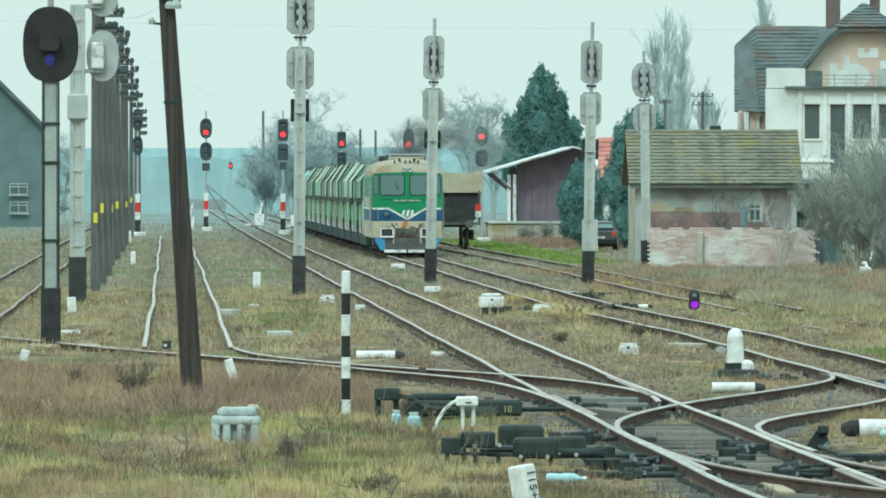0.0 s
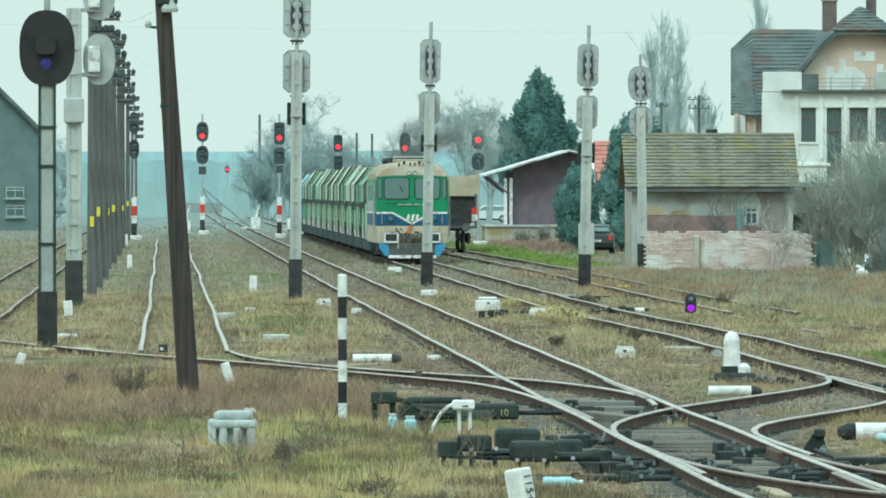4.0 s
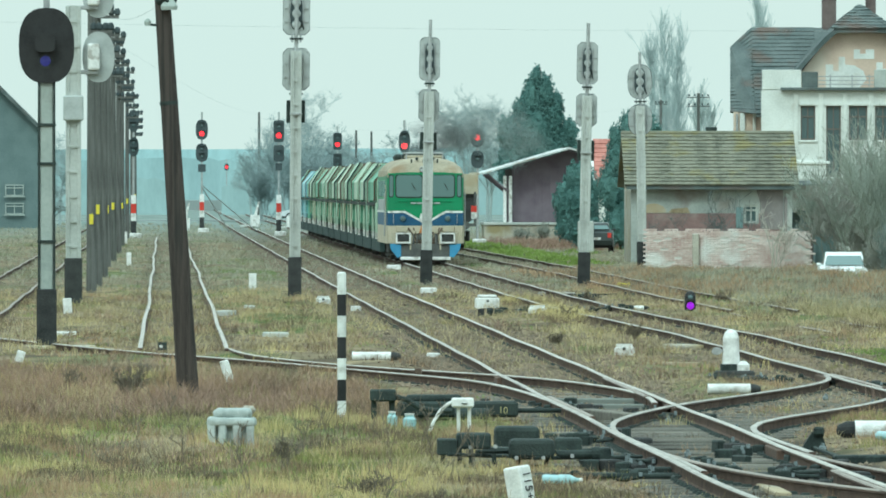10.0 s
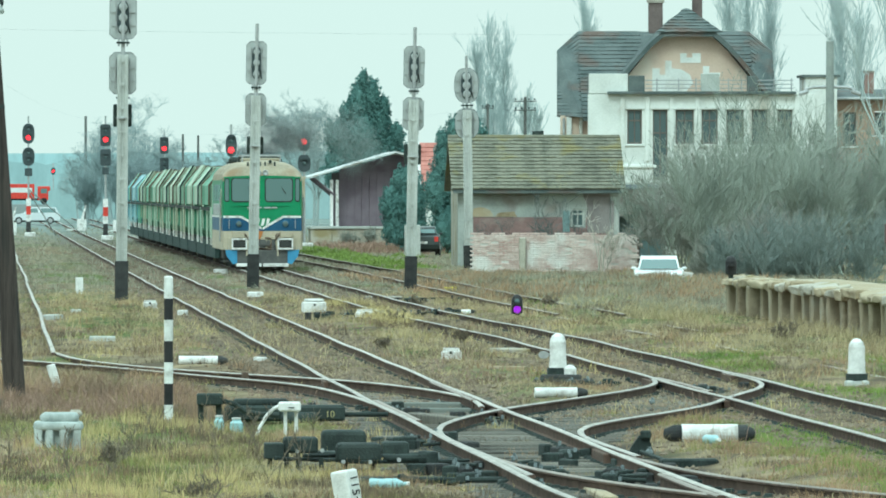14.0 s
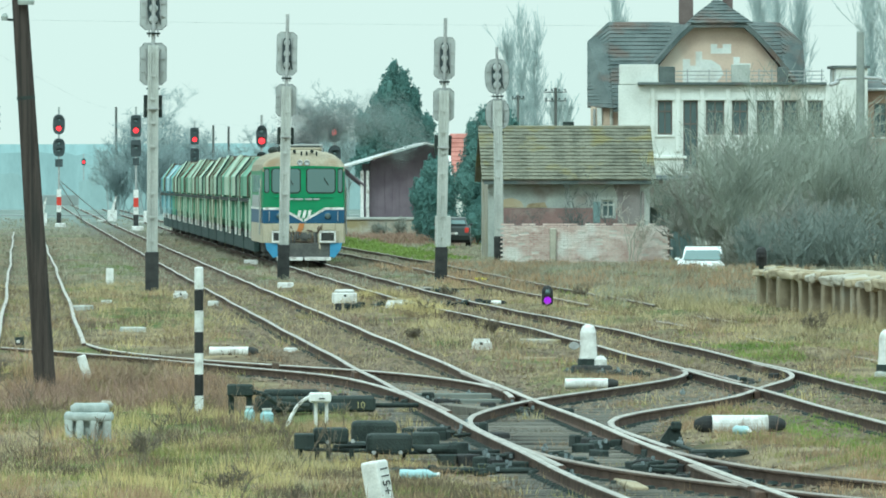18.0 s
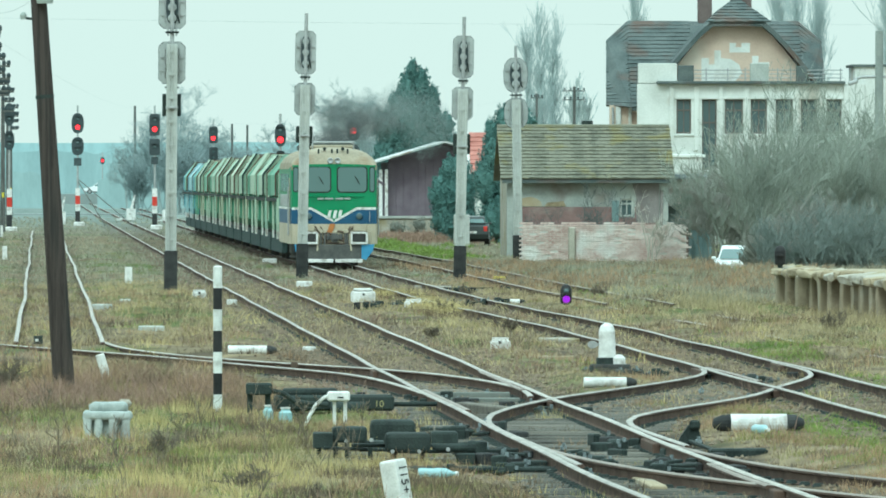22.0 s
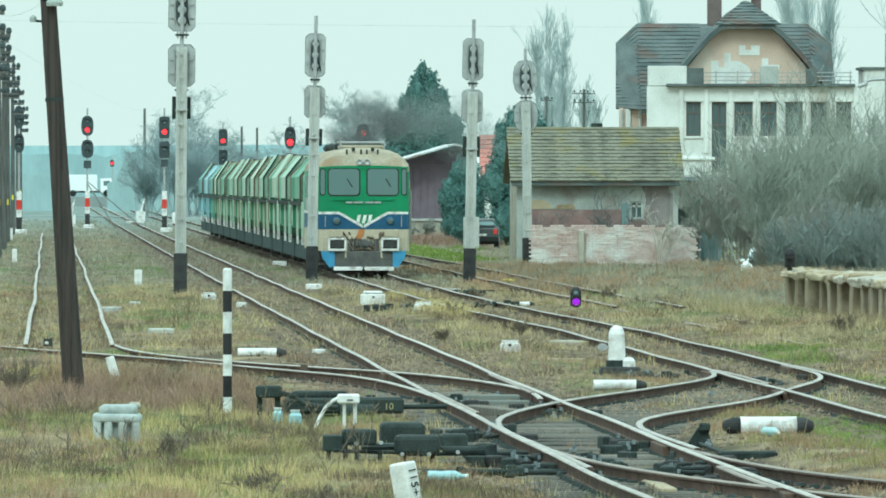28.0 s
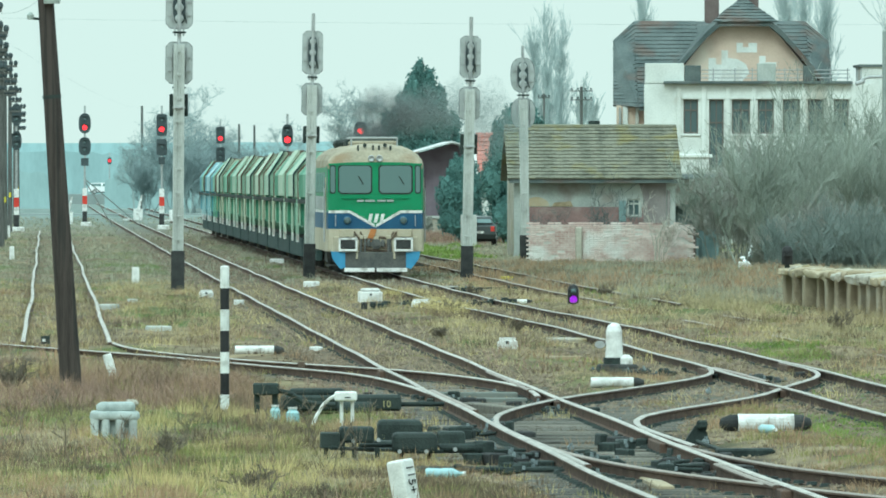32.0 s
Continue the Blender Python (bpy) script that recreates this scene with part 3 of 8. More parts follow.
def back_head(sig, z0, z1, w, shape, upper):
    """A signal head seen from behind: enamel plate, rim, ribs and, on the upper head, the row of lamp cups."""
    h, zc = z1 - z0, (z0 + z1) / 2
    outline = octo(w, h, w * 0.18) if shape == "octo" else oval(w, h, 28, 2.6)
    head = part("signal_head", slab(moved(outline, 0, zc), 0.2, 0.26), ENAMEL, sig, "grey enamel backplate")
    rim = bmesh.new()
    slab(moved([(x * 1.03, z * 1.02) for x, z in outline], 0, zc), 0.262, 0.29, rim)
    part("rim", rim, BLACK, head)
    if upper:
        # raised dark plate makes the gaps between the cups dark
        part("lamp_recess", slab(moved(oval(w * 0.46, h * 0.78, 24, 3.0), 0, zc), 0.17, 0.205), HAZEDBLACK, head, "dark plate drawn as the lamp recess")
        part("lamp_rail", box(0, 0.1, z0 + h * 0.1, w * 0.14, 0.14, h * 0.82, 0.02), ENAMEL, head)
        for q in (0.24, 0.5, 0.76):
            part("lamp_cup", lathe([(w * 0.17, 0), (w * 0.165, 0.05), (w * 0.12, 0.08), (0.02, 0.085)], 14, m=Matrix.Translation((0, 0.17, z0 + h * q)) @ Matrix.Rotation(radians(90), 4, "X")), ENAMEL, head, "round grey lamp cup")
        part("cable", rod((w * 0.2, 0.12, z0 + h * 0.34), (w * 0.27, 0.12, z0 + h * 0.12), 0.02, n=6), IRON, head)
    else:
        part("lamp_casing", box(0, 0.06, z0 + h * 0.12, w * 0.4, 0.22, h * 0.76, 0.04, seg=2), ENAMEL, head, "grey lamp casing behind the mast")
    for s in (-1, 1):
        bm = rod((s * w * 0.27, 0.17, z0 + h * 0.14), (s * w * 0.27, 0.17, z1 - h * 0.14), 0.016, n=6)
        for q in (0.3, 0.62):
            box(s * w * 0.35, 0.18, z0 + h * q, w * 0.2, 0.04, 0.022, 0, bm)
        part("rib", bm, STEEL, head)
        part("hanger", box(s * w * 0.16, 0.04, z0 - 0.2, 0.05, 0.12, 0.24, 0.01), STEEL, head)
    part("cross_bracket", box(0, 0.0, z0 - 0.13, w * 0.52, 0.1, 0.05, 0.01), IRON, head, "dark cross bracket")


def back_signal(x, y, label, h, heads, w, shape, pipe, cabinet=None, mw=0.32, black=1.1, lean=0.0):
    sig = thing("railway_signal", label, "railway signal", x, y, float(ground_z(x, y)), group="signals seen from behind")
    sig.matrix_basis = pose(x, y, float(ground_z(x, y)), 0, lean, 0)
    low, reach = min(heads)
    mast(sig, reach - 0.06, mw, black)
    part("pipe", rod((0, 0.06, low + 0.4), (0, 0.06, pipe), 0.055, n=10), STEEL, sig, "steel top pipe")
    for z0, z1 in heads:
        back_head(sig, z0, z1, w, shape, z0 > low)
    if cabinet:
        part("relay_box", box(0, 0.3, cabinet[0], mw + 0.2, 0.3, cabinet[1] - cabinet[0], 0.02), IRON, sig, "dark relay box behind the mast")
        part("box_clamp", box(0, -0.02, cabinet[0] + 0.2, mw + 0.05, 0.36, 0.05, 0.01), STEEL, sig)
    return sig


back_signal(3.55, 297, "tall concrete-mast signal with octagonal grey heads", 9, [(6.94, 8.05), (5.49, 6.58)], 0.69, "octo", 8.9, (4.63, 5.22), 0.29, lean=0.4)
back_signal(8.04, 341, "concrete-mast signal with two octagonal grey heads", 8, [(6.18, 7.46), (4.93, 5.89)], 0.6, "octo", 8.0, (4.08, 4.6), 0.3, 1.05, lean=1.0)
back_signal(12.5, 333, "leaning-ladder signal with two octagonal grey heads", 8, [(6.02, 7.23), (4.77, 5.72)], 0.6, "octo", 7.8, (3.75, 4.35), 0.3, 1.05, lean=1.05)
back_signal(17.46, 408.5, "concrete-mast signal with two oval grey heads", 8, [(6.17, 7.41), (4.86, 5.96)], 0.86, "oval", 7.85, None, 0.32, 1.0, lean=-0.7)

# near signal that shows its black face
sig = thing("railway_signal", "black oval-faced signal on a steel-edged mast", "railway signal", -2.03, 203.5, -0.1)
part("mast", box(0, 0, 0, 0.24, 0.2, 4.8, 0.02), GREYMAST, sig, "dull grey concrete mast")
for s in (-1, 1):
    part("edge_strip", box(s * 0.14, -0.02, 0.2, 0.035, 0.22, 4.6, 0.005), IRON, sig, "dark rusty steel edge")
for z in (1.9, 3.3, 4.0):
    part("clamp_bar", box(0, -0.06, z, 0.34, 0.16, 0.05, 0.005), IRON, sig)
part("mast_foot", box(0, 0, -0.3, 0.36, 0.34, 1.37, 0.02), TAR, sig, "tarred black foot")
part("foundation", box(0.25, -0.1, -0.08, 1.3, 0.9, 0.14, 0.04), CONCD, sig, "grey concrete foundation")
head = part("signal_head", slab(moved(oval(1.0, 1.36, 32, 2.5), 0, 5.45), -0.16, -0.1), BLACK, sig, "large matt black oval backplate")
part("hood", slab(moved(oval(0.36, 0.34, 16, 4), -0.02, 5.5), -0.42, -0.16), BLACK, head)
part("lens", lathe([(0.001, 0), (0.1, 0.0), (0.09, 0.03), (0.001, 0.05)], 14, m=Matrix.Translation((-0.02, -0.16, 5.17)) @ Matrix.Rotation(radians(90), 4, "X")), BLUELAMP, head, "dim blue lens")
part("lens_ring", slab(moved(oval(0.28, 0.28, 18), -0.02, 5.17), -0.175, -0.16), TAR, head)
part("pipe", rod((0, 0, 4.7), (0, 0, 6.5), 0.06), STEEL, sig)
part("lamp_casing", box(0, 0.06, 4.9, 0.4, 0.3, 1.0, 0.05), IRON, sig)

# white signal beside the pole row
sig = thing("railway_signal", "white concrete-mast signal with pale round backplates", "railway signal", -2.13, 280, -0.1)
mast(sig, 7.4, 0.38, 1.15)
for z in (5.5, 7.1):
    plate_part = part("signal_head", slab(moved(oval(0.8, 1.26, 28, 2.3), 0.62, z + 0.63), 0.1, 0.15), ENAMEL, sig, "pale round backplate seen from behind")
    part("lamp_casing", box(0.5, -0.05, z + 0.3, 0.3, 0.28, 0.66, 0.05, seg=2), WHITE, plate_part)
    part("bracket", box(0.3, 0, z + 0.2, 0.6, 0.12, 0.1, 0.01), STEEL, plate_part)
part("relay_box", box(0, -0.1, 4.55, 0.5, 0.36, 0.62, 0.03), ENAMEL, sig)


def front_signal(x, y, label, heads, w, shape, lit, small=None, stripes=True, h=None):
    sig = thing("railway_signal", label, "railway signal", x, y, -0.1, group="red signals at the far station end")
    top = max(z for _, z in heads)
    part("mast", rod((0, 0, 0), (0, 0, top + 0.5), 0.07, 0.06), STEEL, sig)
    for i, (z0, z1) in enumerate(heads):
        hh = z1 - z0
        outline = oval(w, hh, 24, 2.6) if shape == "oval" else oval(w, hh, 24, 7)
        head = part("signal_head", slab(moved(outline, 0, (z0 + z1) / 2), -0.12, -0.05), HAZEDBLACK, sig, "matt black signal face, paled for haze")
        n = 2 if hh > 1 else 1
        for k in range(n):
            zz = z0 + hh * ((0.3, 0.7)[k] if n == 2 else 0.5)
            on = i == lit and k == 0
            m = Matrix.Translation((0, -0.13, zz)) @ Matrix.Rotation(radians(90), 4, "X")
            part("lens", lathe([(0.001, 0), (0.155 if on else 0.11, 0), (0.14 if on else 0.1, 0.04), (0.001, 0.07)], 14, m=m), REDGLOW if on else PANE, head, "lit red lens" if on else "")
            part("hood", slab(moved([(-0.2, 0.2), (0.2, 0.2), (0.17, 0.25), (-0.17, 0.25)], 0, zz), -0.34, -0.13), HAZEDBLACK, head)
    if small:
        part("route_plate", box(0, -0.1, small[0], w * 0.62, 0.08, small[1] - small[0], 0.01), HAZEDBLACK, sig)
    if stripes:
        for k, (z0, z1) in enumerate(((0, 0.95), (0.95, 1.4), (1.4, 1.95), (1.95, 2.45))):
            part("band", box(0, 0, z0, 0.3, 0.24, z1 - z0 - 0.004, 0.01), (TAR, WHITE, RED, WHITE)[k], sig)
    part("foundation", box(0.1, 0, -0.05, 0.7, 0.6, 0.3, 0.05), WHITE, sig, "whitewashed base block")
    return sig


front_signal(2.75, 734, "far signal with two oval black heads showing red", [(6.0, 7.3), (4.56, 5.75)], 0.8, "oval", 0, (3.9, 4.4))
front_signal(7.2, 682, "far signal with square black heads showing bright red", [(5.63, 6.95), (4.45, 5.45)], 0.64, "square", 0, (3.92, 4.35))
front_signal(12.6, 800, "far signal with two square black heads showing red", [(5.56, 6.76), (4.25, 5.3)], 0.62, "square", 0)
front_signal(12.05, 556, "signal with oval black heads showing red behind the train", [(4.6, 5.7), (3.4, 4.4)], 0.56, "oval", 0)
front_signal(16.4, 583, "signal with two round black heads showing red by the freight platform", [(4.97, 5.97), (3.9, 4.8)], 0.66, "oval", 0, None, False)
front_signal(7.6, 1280, "distant small red signal in the haze", [(4.8, 5.6)], 0.5, "oval", 0, None, False)

# ---- the train ----
def loft(rows, mats_by_z, close=True):
    """Skins rows of equal point count into a shell; a face takes its material from its mean height."""
    bm = bmesh.new()
    vs = [[bm.verts.new(p) for p in r] for r in rows]
    for a, b in zip(vs, vs[1:]):
        for k in range(len(a) - 1):
            bm.faces.new((a[k], a[k + 1], b[k + 1], b[k]))
    if close:
        bm.faces.new(vs[0])
        bm.faces.new(vs[-1][::-1])
    for f in bm.faces:
        z = f.calc_center_median().z
        f.material_index = next(i for i, top in enumerate(mats_by_z) if z <= top)
    return bm


def loco_section(y, w, shoulder, top, tuck=0.0):
    zs = [0.72, 1.39, 1.89, 2.4, shoulder - 0.12, shoulder]
    pts = [(-w + (tuck if z < 1.3 else 0), y, z) for z in zs]
    n = 12
    for k in range(1, n):
        a = math.pi * k / n
        pts.append((-w * math.copysign(abs(math.cos(a)) ** 0.75, math.cos(a)), y, shoulder + (top - shoulder) * math.sin(a) ** 0.9))
    pts += [(-x, yy, z) for x, yy, z in pts[:6]][::-1]
    return pts


def locomotive():
    t = thing("diesel_locomotive", "green, blue and cream diesel locomotive with rusty nose", "locomotive")
    st = [(0.0, 1.36, 3.28, 3.36), (0.05, 1.4, 3.28, 3.45), (0.16, 1.42, 3.28, 3.56), (0.35, 1.43, 3.26, 3.7), (0.6, 1.45, 3.24, 3.81), (1.0, 1.45, 3.22, 3.88), (1.7, 1.45, 3.2, 3.92)]
    st += [(17.0 - y, w, s, z) for y, w, s, z in st[::-1]]
    part("body", loft([loco_section(y, w, s, z) for y, w, s, z in st], (1.39, 1.89, 3.22, 9)), (CREAM, BAND, GREEN, ROOFCREAM), t, "green body, blue waist, cream roof and skirt")
    part("nose_skirt", slab([(-1.37, 0.72), (1.37, 0.72), (1.37, 1.38), (-1.37, 1.38)], -0.004, 0.05), CREAM, t, "stained cream nose skirt")
    for s in (-1, 1):
        part("nose_band", slab([(s * 1.385, 1.385), (0, 1.385), (0, 1.45), (s * 0.75, 1.87), (s * 1.385, 1.87)], -0.006, 0.05), BAND, t, "dark blue nose band")
    # waist line, drawn down to a point in the middle of the nose
    for s in (-1, 1):
        part("waist_stripe", slab([(s * 1.39, 1.85), (s * 0.76, 1.85), (s * 0.02, 1.43), (s * 0.02, 1.52), (s * 0.74, 1.93), (s * 1.39, 1.93)], -0.012, 0.05), WHITE, t, "white waist stripe")
        part("stripe_field", slab([(s * 0.74, 1.935), (s * 0.02, 1.525), (s * 0.02, 1.935)], -0.008, 0.05), GREEN, t)
        part("side_stripe", box(s * 1.452, 8.5, 1.86, 0.012, 16.4, 0.08), WHITE, t)
        win = part("windscreen", slab(moved(octo(0.94, 0.8, 0.07), s * 0.6, 2.85), -0.02, 0.06), CABGLASS, t, "cab window with sky reflection in its colour")
        ring = bmesh.new()
        slab(moved(octo(1.02, 0.88, 0.09), s * 0.6, 2.85), -0.012, 0.05, ring)
        part("window_frame", ring, IRON, win)
        part("wiper", rod((s * 0.6 + 0.1, -0.05, 2.95), (s * 0.6 + 0.25, -0.05, 2.7), 0.012, n=6), BLACK, win)
        part("corner_window", box(s * 1.405, 0.22, 2.46, 0.04, 0.3, 0.74, 0.02), CABGLASS, t)
        edge = part("edge_window", slab(moved(octo(0.13, 0.78, 0.04), s * 1.26, 2.85), -0.02, 0.05), CABGLASS, t, "narrow corner pane")
        part("window_frame", slab(moved(octo(0.18, 0.85, 0.05), s * 1.26, 2.85), -0.012, 0.05), IRON, edge)
        part("buffer_shroud", box(s * 0.86, -0.05, 1.13, 0.44, 0.18, 0.25, 0.03, seg=2), CREAM, t, "pale box over the buffer")
        part("grab_handle", rod((s * 1.18, -0.06, 1.46), (s * 1.18, -0.06, 1.8), 0.014, n=6), STEEL, t)
        part("hose", rod((s * 0.52, -0.14, 1.05), (s * 0.56, -0.3, 0.5), 0.032, n=7), CREAM, t, "pale brake hose")
        part("buffer", lathe([(0.09, 0), (0.09, 0.3), (0.13, 0.32), (0.14, 0.36), (0.12, 0.4)], 18, m=Matrix.Translation((s * 0.82, 0.05, 1.0)) @ Matrix.Rotation(radians(90), 4, "X")), GRIME, t)
        hb = bmesh.new()
        for dz, dx, w, h in ((0.16, 0, 0.56, 0.06), (-0.18, 0, 0.56, 0.06)):
            box(s * 0.82 + dx, -0.36, 0.93 + dz - 0.03, w, 0.08, h, 0.01, hb)
        for dx in (-0.25, 0.25):
            box(s * 0.82 + dx, -0.36, 0.77, 0.06, 0.08, 0.34, 0.01, hb)
        buf = part("buffer_plate", box(s * 0.82, -0.34, 0.8, 0.5, 0.05, 0.28, 0.03), TAR, t, "white-edged black buffer plate")
        part("buffer_edge", hb, WHITE, buf, "white edge")
        lamp = part("marker_lamp", lathe([(0.1, 0), (0.1, 0.07), (0.08, 0.09), (0.001, 0.1)], 16, m=Matrix.Translation((s * 0.83, 0.0, 1.64)) @ Matrix.Rotation(radians(90), 4, "X")), PANE, t)
        part("lamp_ring", lathe([(0.13, 0), (0.13, 0.03), (0.1, 0.05)], 16, m=Matrix.Translation((s * 0.83, 0.0, 1.64)) @ Matrix.Rotation(radians(90), 4, "X")), BAND, lamp)
        part("headlamp", lathe([(0.1, 0), (0.1, 0.2), (0.085, 0.22), (0.001, 0.18)], 16, m=Matrix.Translation((s * 0.12, 0.16, 3.47)) @ Matrix.Rotation(radians(90), 4, "X")), STEEL, t, "round chrome headlamp")
        part("plough_wing", slab([(s * 1.32, 0.72), (s * 0.9, 0.7), (s * 0.9, 0.24), (s * 1.05, 0.2), (s * 1.28, 0.5)], -0.3, -0.22), SKYBLUE, t, "bright blue plough wing")
        part("plough_edge", box(s * 0.48, -0.36, 0.11, 0.9, 0.05, 0.12, 0.01), WHITE, t, "white plough edge")
        part("handrail", rod((s * 1.49, 0.5, 1.0), (s * 1.49, 0.5, 2.6), 0.02, n=6), STEEL, t)
        part("handrail", rod((s * 1.49, 1.2, 1.0), (s * 1.49, 1.2, 2.6), 0.02, n=6), STEEL, t)
        door = part("cab_door", box(s * 1.45, 0.85, 0.95, 0.03, 0.62, 1.95, 0.01), CREAM, t, "pale cab door")
        part("door_window", box(s * 1.468, 0.85, 2.2, 0.02, 0.44, 0.55, 0.01), PANE, door)
        for y in (2.4, 4.6, 6.8, 9.0, 11.2, 13.4):
            part("side_window", box(s * 1.447, y, 2.45, 0.03, 1.0, 0.6, 0.01), PANE, t)
            part("grille", box(s * 1.455, y, 1.95, 0.03, 1.4, 0.4, 0.01), STEEL, t)
        for y in (2.2, 4.0, 5.8, 11.2, 13.0, 14.8):
            part("wheel", rod((s * 0.7, y, 0.52), (s * 0.84, y, 0.52), 0.52, n=20), GRIME, t)
        part("step", box(s * 1.3, 0.8, 0.28, 0.3, 0.5, 0.05), GRIME, t)
    part("plough", box(0, -0.22, 0.2, 1.9, 0.1, 0.5, 0.02), GRIME, t, "black snow plough")
    part("buffer_beam", box(0, 0.02, 0.66, 2.5, 0.12, 0.5, 0.03), CREAM, t, "stained cream buffer beam")
    stain = part("rust_stain", slab([(-0.28, 1.0), (-0.12, 1.0), (0.0, 1.24), (0.03, 1.38), (-0.14, 1.39), (-0.2, 1.2)], -0.055, 0.0), mat("orange_rust", (0.3, 0.12, 0.04), (0.46, 0.2, 0.07), 0.9, 6, 30), t, "orange rust streak")
    for x0, x1, z in ((-0.5, -0.05, 1.12), (0.1, 0.5, 1.15), (-0.4, 0.45, 0.78)):
        part("brake_pipe", rod((x0, -0.08, z), (x1, -0.08, z - 0.06), 0.03, n=6), LOAD, t, "rusty cross pipe")
    for x in (-0.2, 0.22):
        part("shackle", box(x, -0.1, 0.84, 0.12, 0.08, 0.22, 0.03), GRIME, t)
    hook = bmesh.new()
    slab(moved(oval(0.34, 0.34, 6), 0.02, 0.93), -0.14, -0.04, hook)
    rod((0.02, -0.4, 0.93), (0.02, -0.1, 0.93), 0.07, bm=hook)
    part("coupling_hook", hook, GRIME, t)
    for x in (-0.42, 0.42, -0.3, 0.36):
        part("hose", rod((x, -0.12, 1.12), (x * 1.06, -0.2, 0.7), 0.03, n=7), GRIME, t)
        part("pipe", rod((x * 1.5, -0.06, 1.3), (x * 0.7, -0.1, 0.8), 0.025, n=6), LOAD, t, "rusty brake pipe")
        part("cock", box(x, -0.12, 1.08, 0.1, 0.1, 0.12, 0.02), CREAM, t)
    for s in (-1, 1):
        part("bogie_frame", box(s * 1.02, 4.0, 0.35, 0.16, 5.4, 0.55, 0.05), GRIME, t)
        part("bogie_frame", box(s * 1.02, 13.0, 0.35, 0.16, 5.4, 0.55, 0.05), GRIME, t)
    part("fuel_tank", box(0, 8.5, 0.3, 2.5, 3.4, 0.6, 0.08), GRIME, t)
    # roof gear
    for s in (-1, 1):
        part("roof_rail", rod((s * 0.68, 1.2, 4.08), (s * 0.68, 7.0, 4.08), 0.03, n=6), STEEL, t)
        part("roof_rail_post", rod((s * 0.68, 1.2, 3.75), (s * 0.68, 1.2, 4.08), 0.03, n=6), STEEL, t)
        part("horn", rod((s * 0.3, 0.45, 3.86), (s * 0.3, 0.9, 3.9), 0.06, 0.03, 8), IRON, t)
    for x in (-0.5, -0.06, 0.12, 0.46):
        part("roof_fitting", box(x, 0.42, 3.7, 0.06, 0.08, 0.16, 0.015), IRON, t)
    part("brow", slab([(-1.38, 3.27), (1.38, 3.27), (1.38, 3.32), (-1.38, 3.32)], -0.02, 0.05), GREEN, t, "green rain strip over the windows")
    part("roof_bar", rod((-0.68, 1.2, 4.08), (0.68, 1.2, 4.08), 0.03, n=6), STEEL, t)
    part("exhaust_cowl", box(0, 6.0, 3.8, 1.5, 2.6, 0.28, 0.08), IRON, t)
    part("fan_housing", box(0, 10.5, 3.8, 1.9, 3.4, 0.25, 0.08), IRON, t)
    part("roof_hatch", box(0, 3.0, 3.86, 1.4, 1.8, 0.14, 0.05), ROOFCREAM, t)
    # maker's mark as plain slanted shapes, running number as bars
    for x in (-0.16, 0.02, 0.19):
        part("nose_mark", slab([(x - 0.07, 1.57), (x + 0.03, 1.57), (x + 0.09, 1.83), (x - 0.01, 1.83)], -0.03, 0.0), WHITE, t, "white slanted mark")
    for x, w in ((-0.44, 0.2), (-0.16, 0.28), (0.18, 0.24), (0.44, 0.2)):
        part("number_bar", box(x, -0.03, 2.19, w, 0.03, 0.055), ENAMEL, t, "pale number bar")
    part("grab_rail", rod((-1.0, -0.05, 2.3), (-0.2, -0.05, 2.3), 0.015, n=6), GREEN, t)
    part("grab_rail", rod((0.2, -0.05, 2.3), (1.0, -0.05, 2.3), 0.015, n=6), GREEN, t)
    return t


WAGON = 19.3


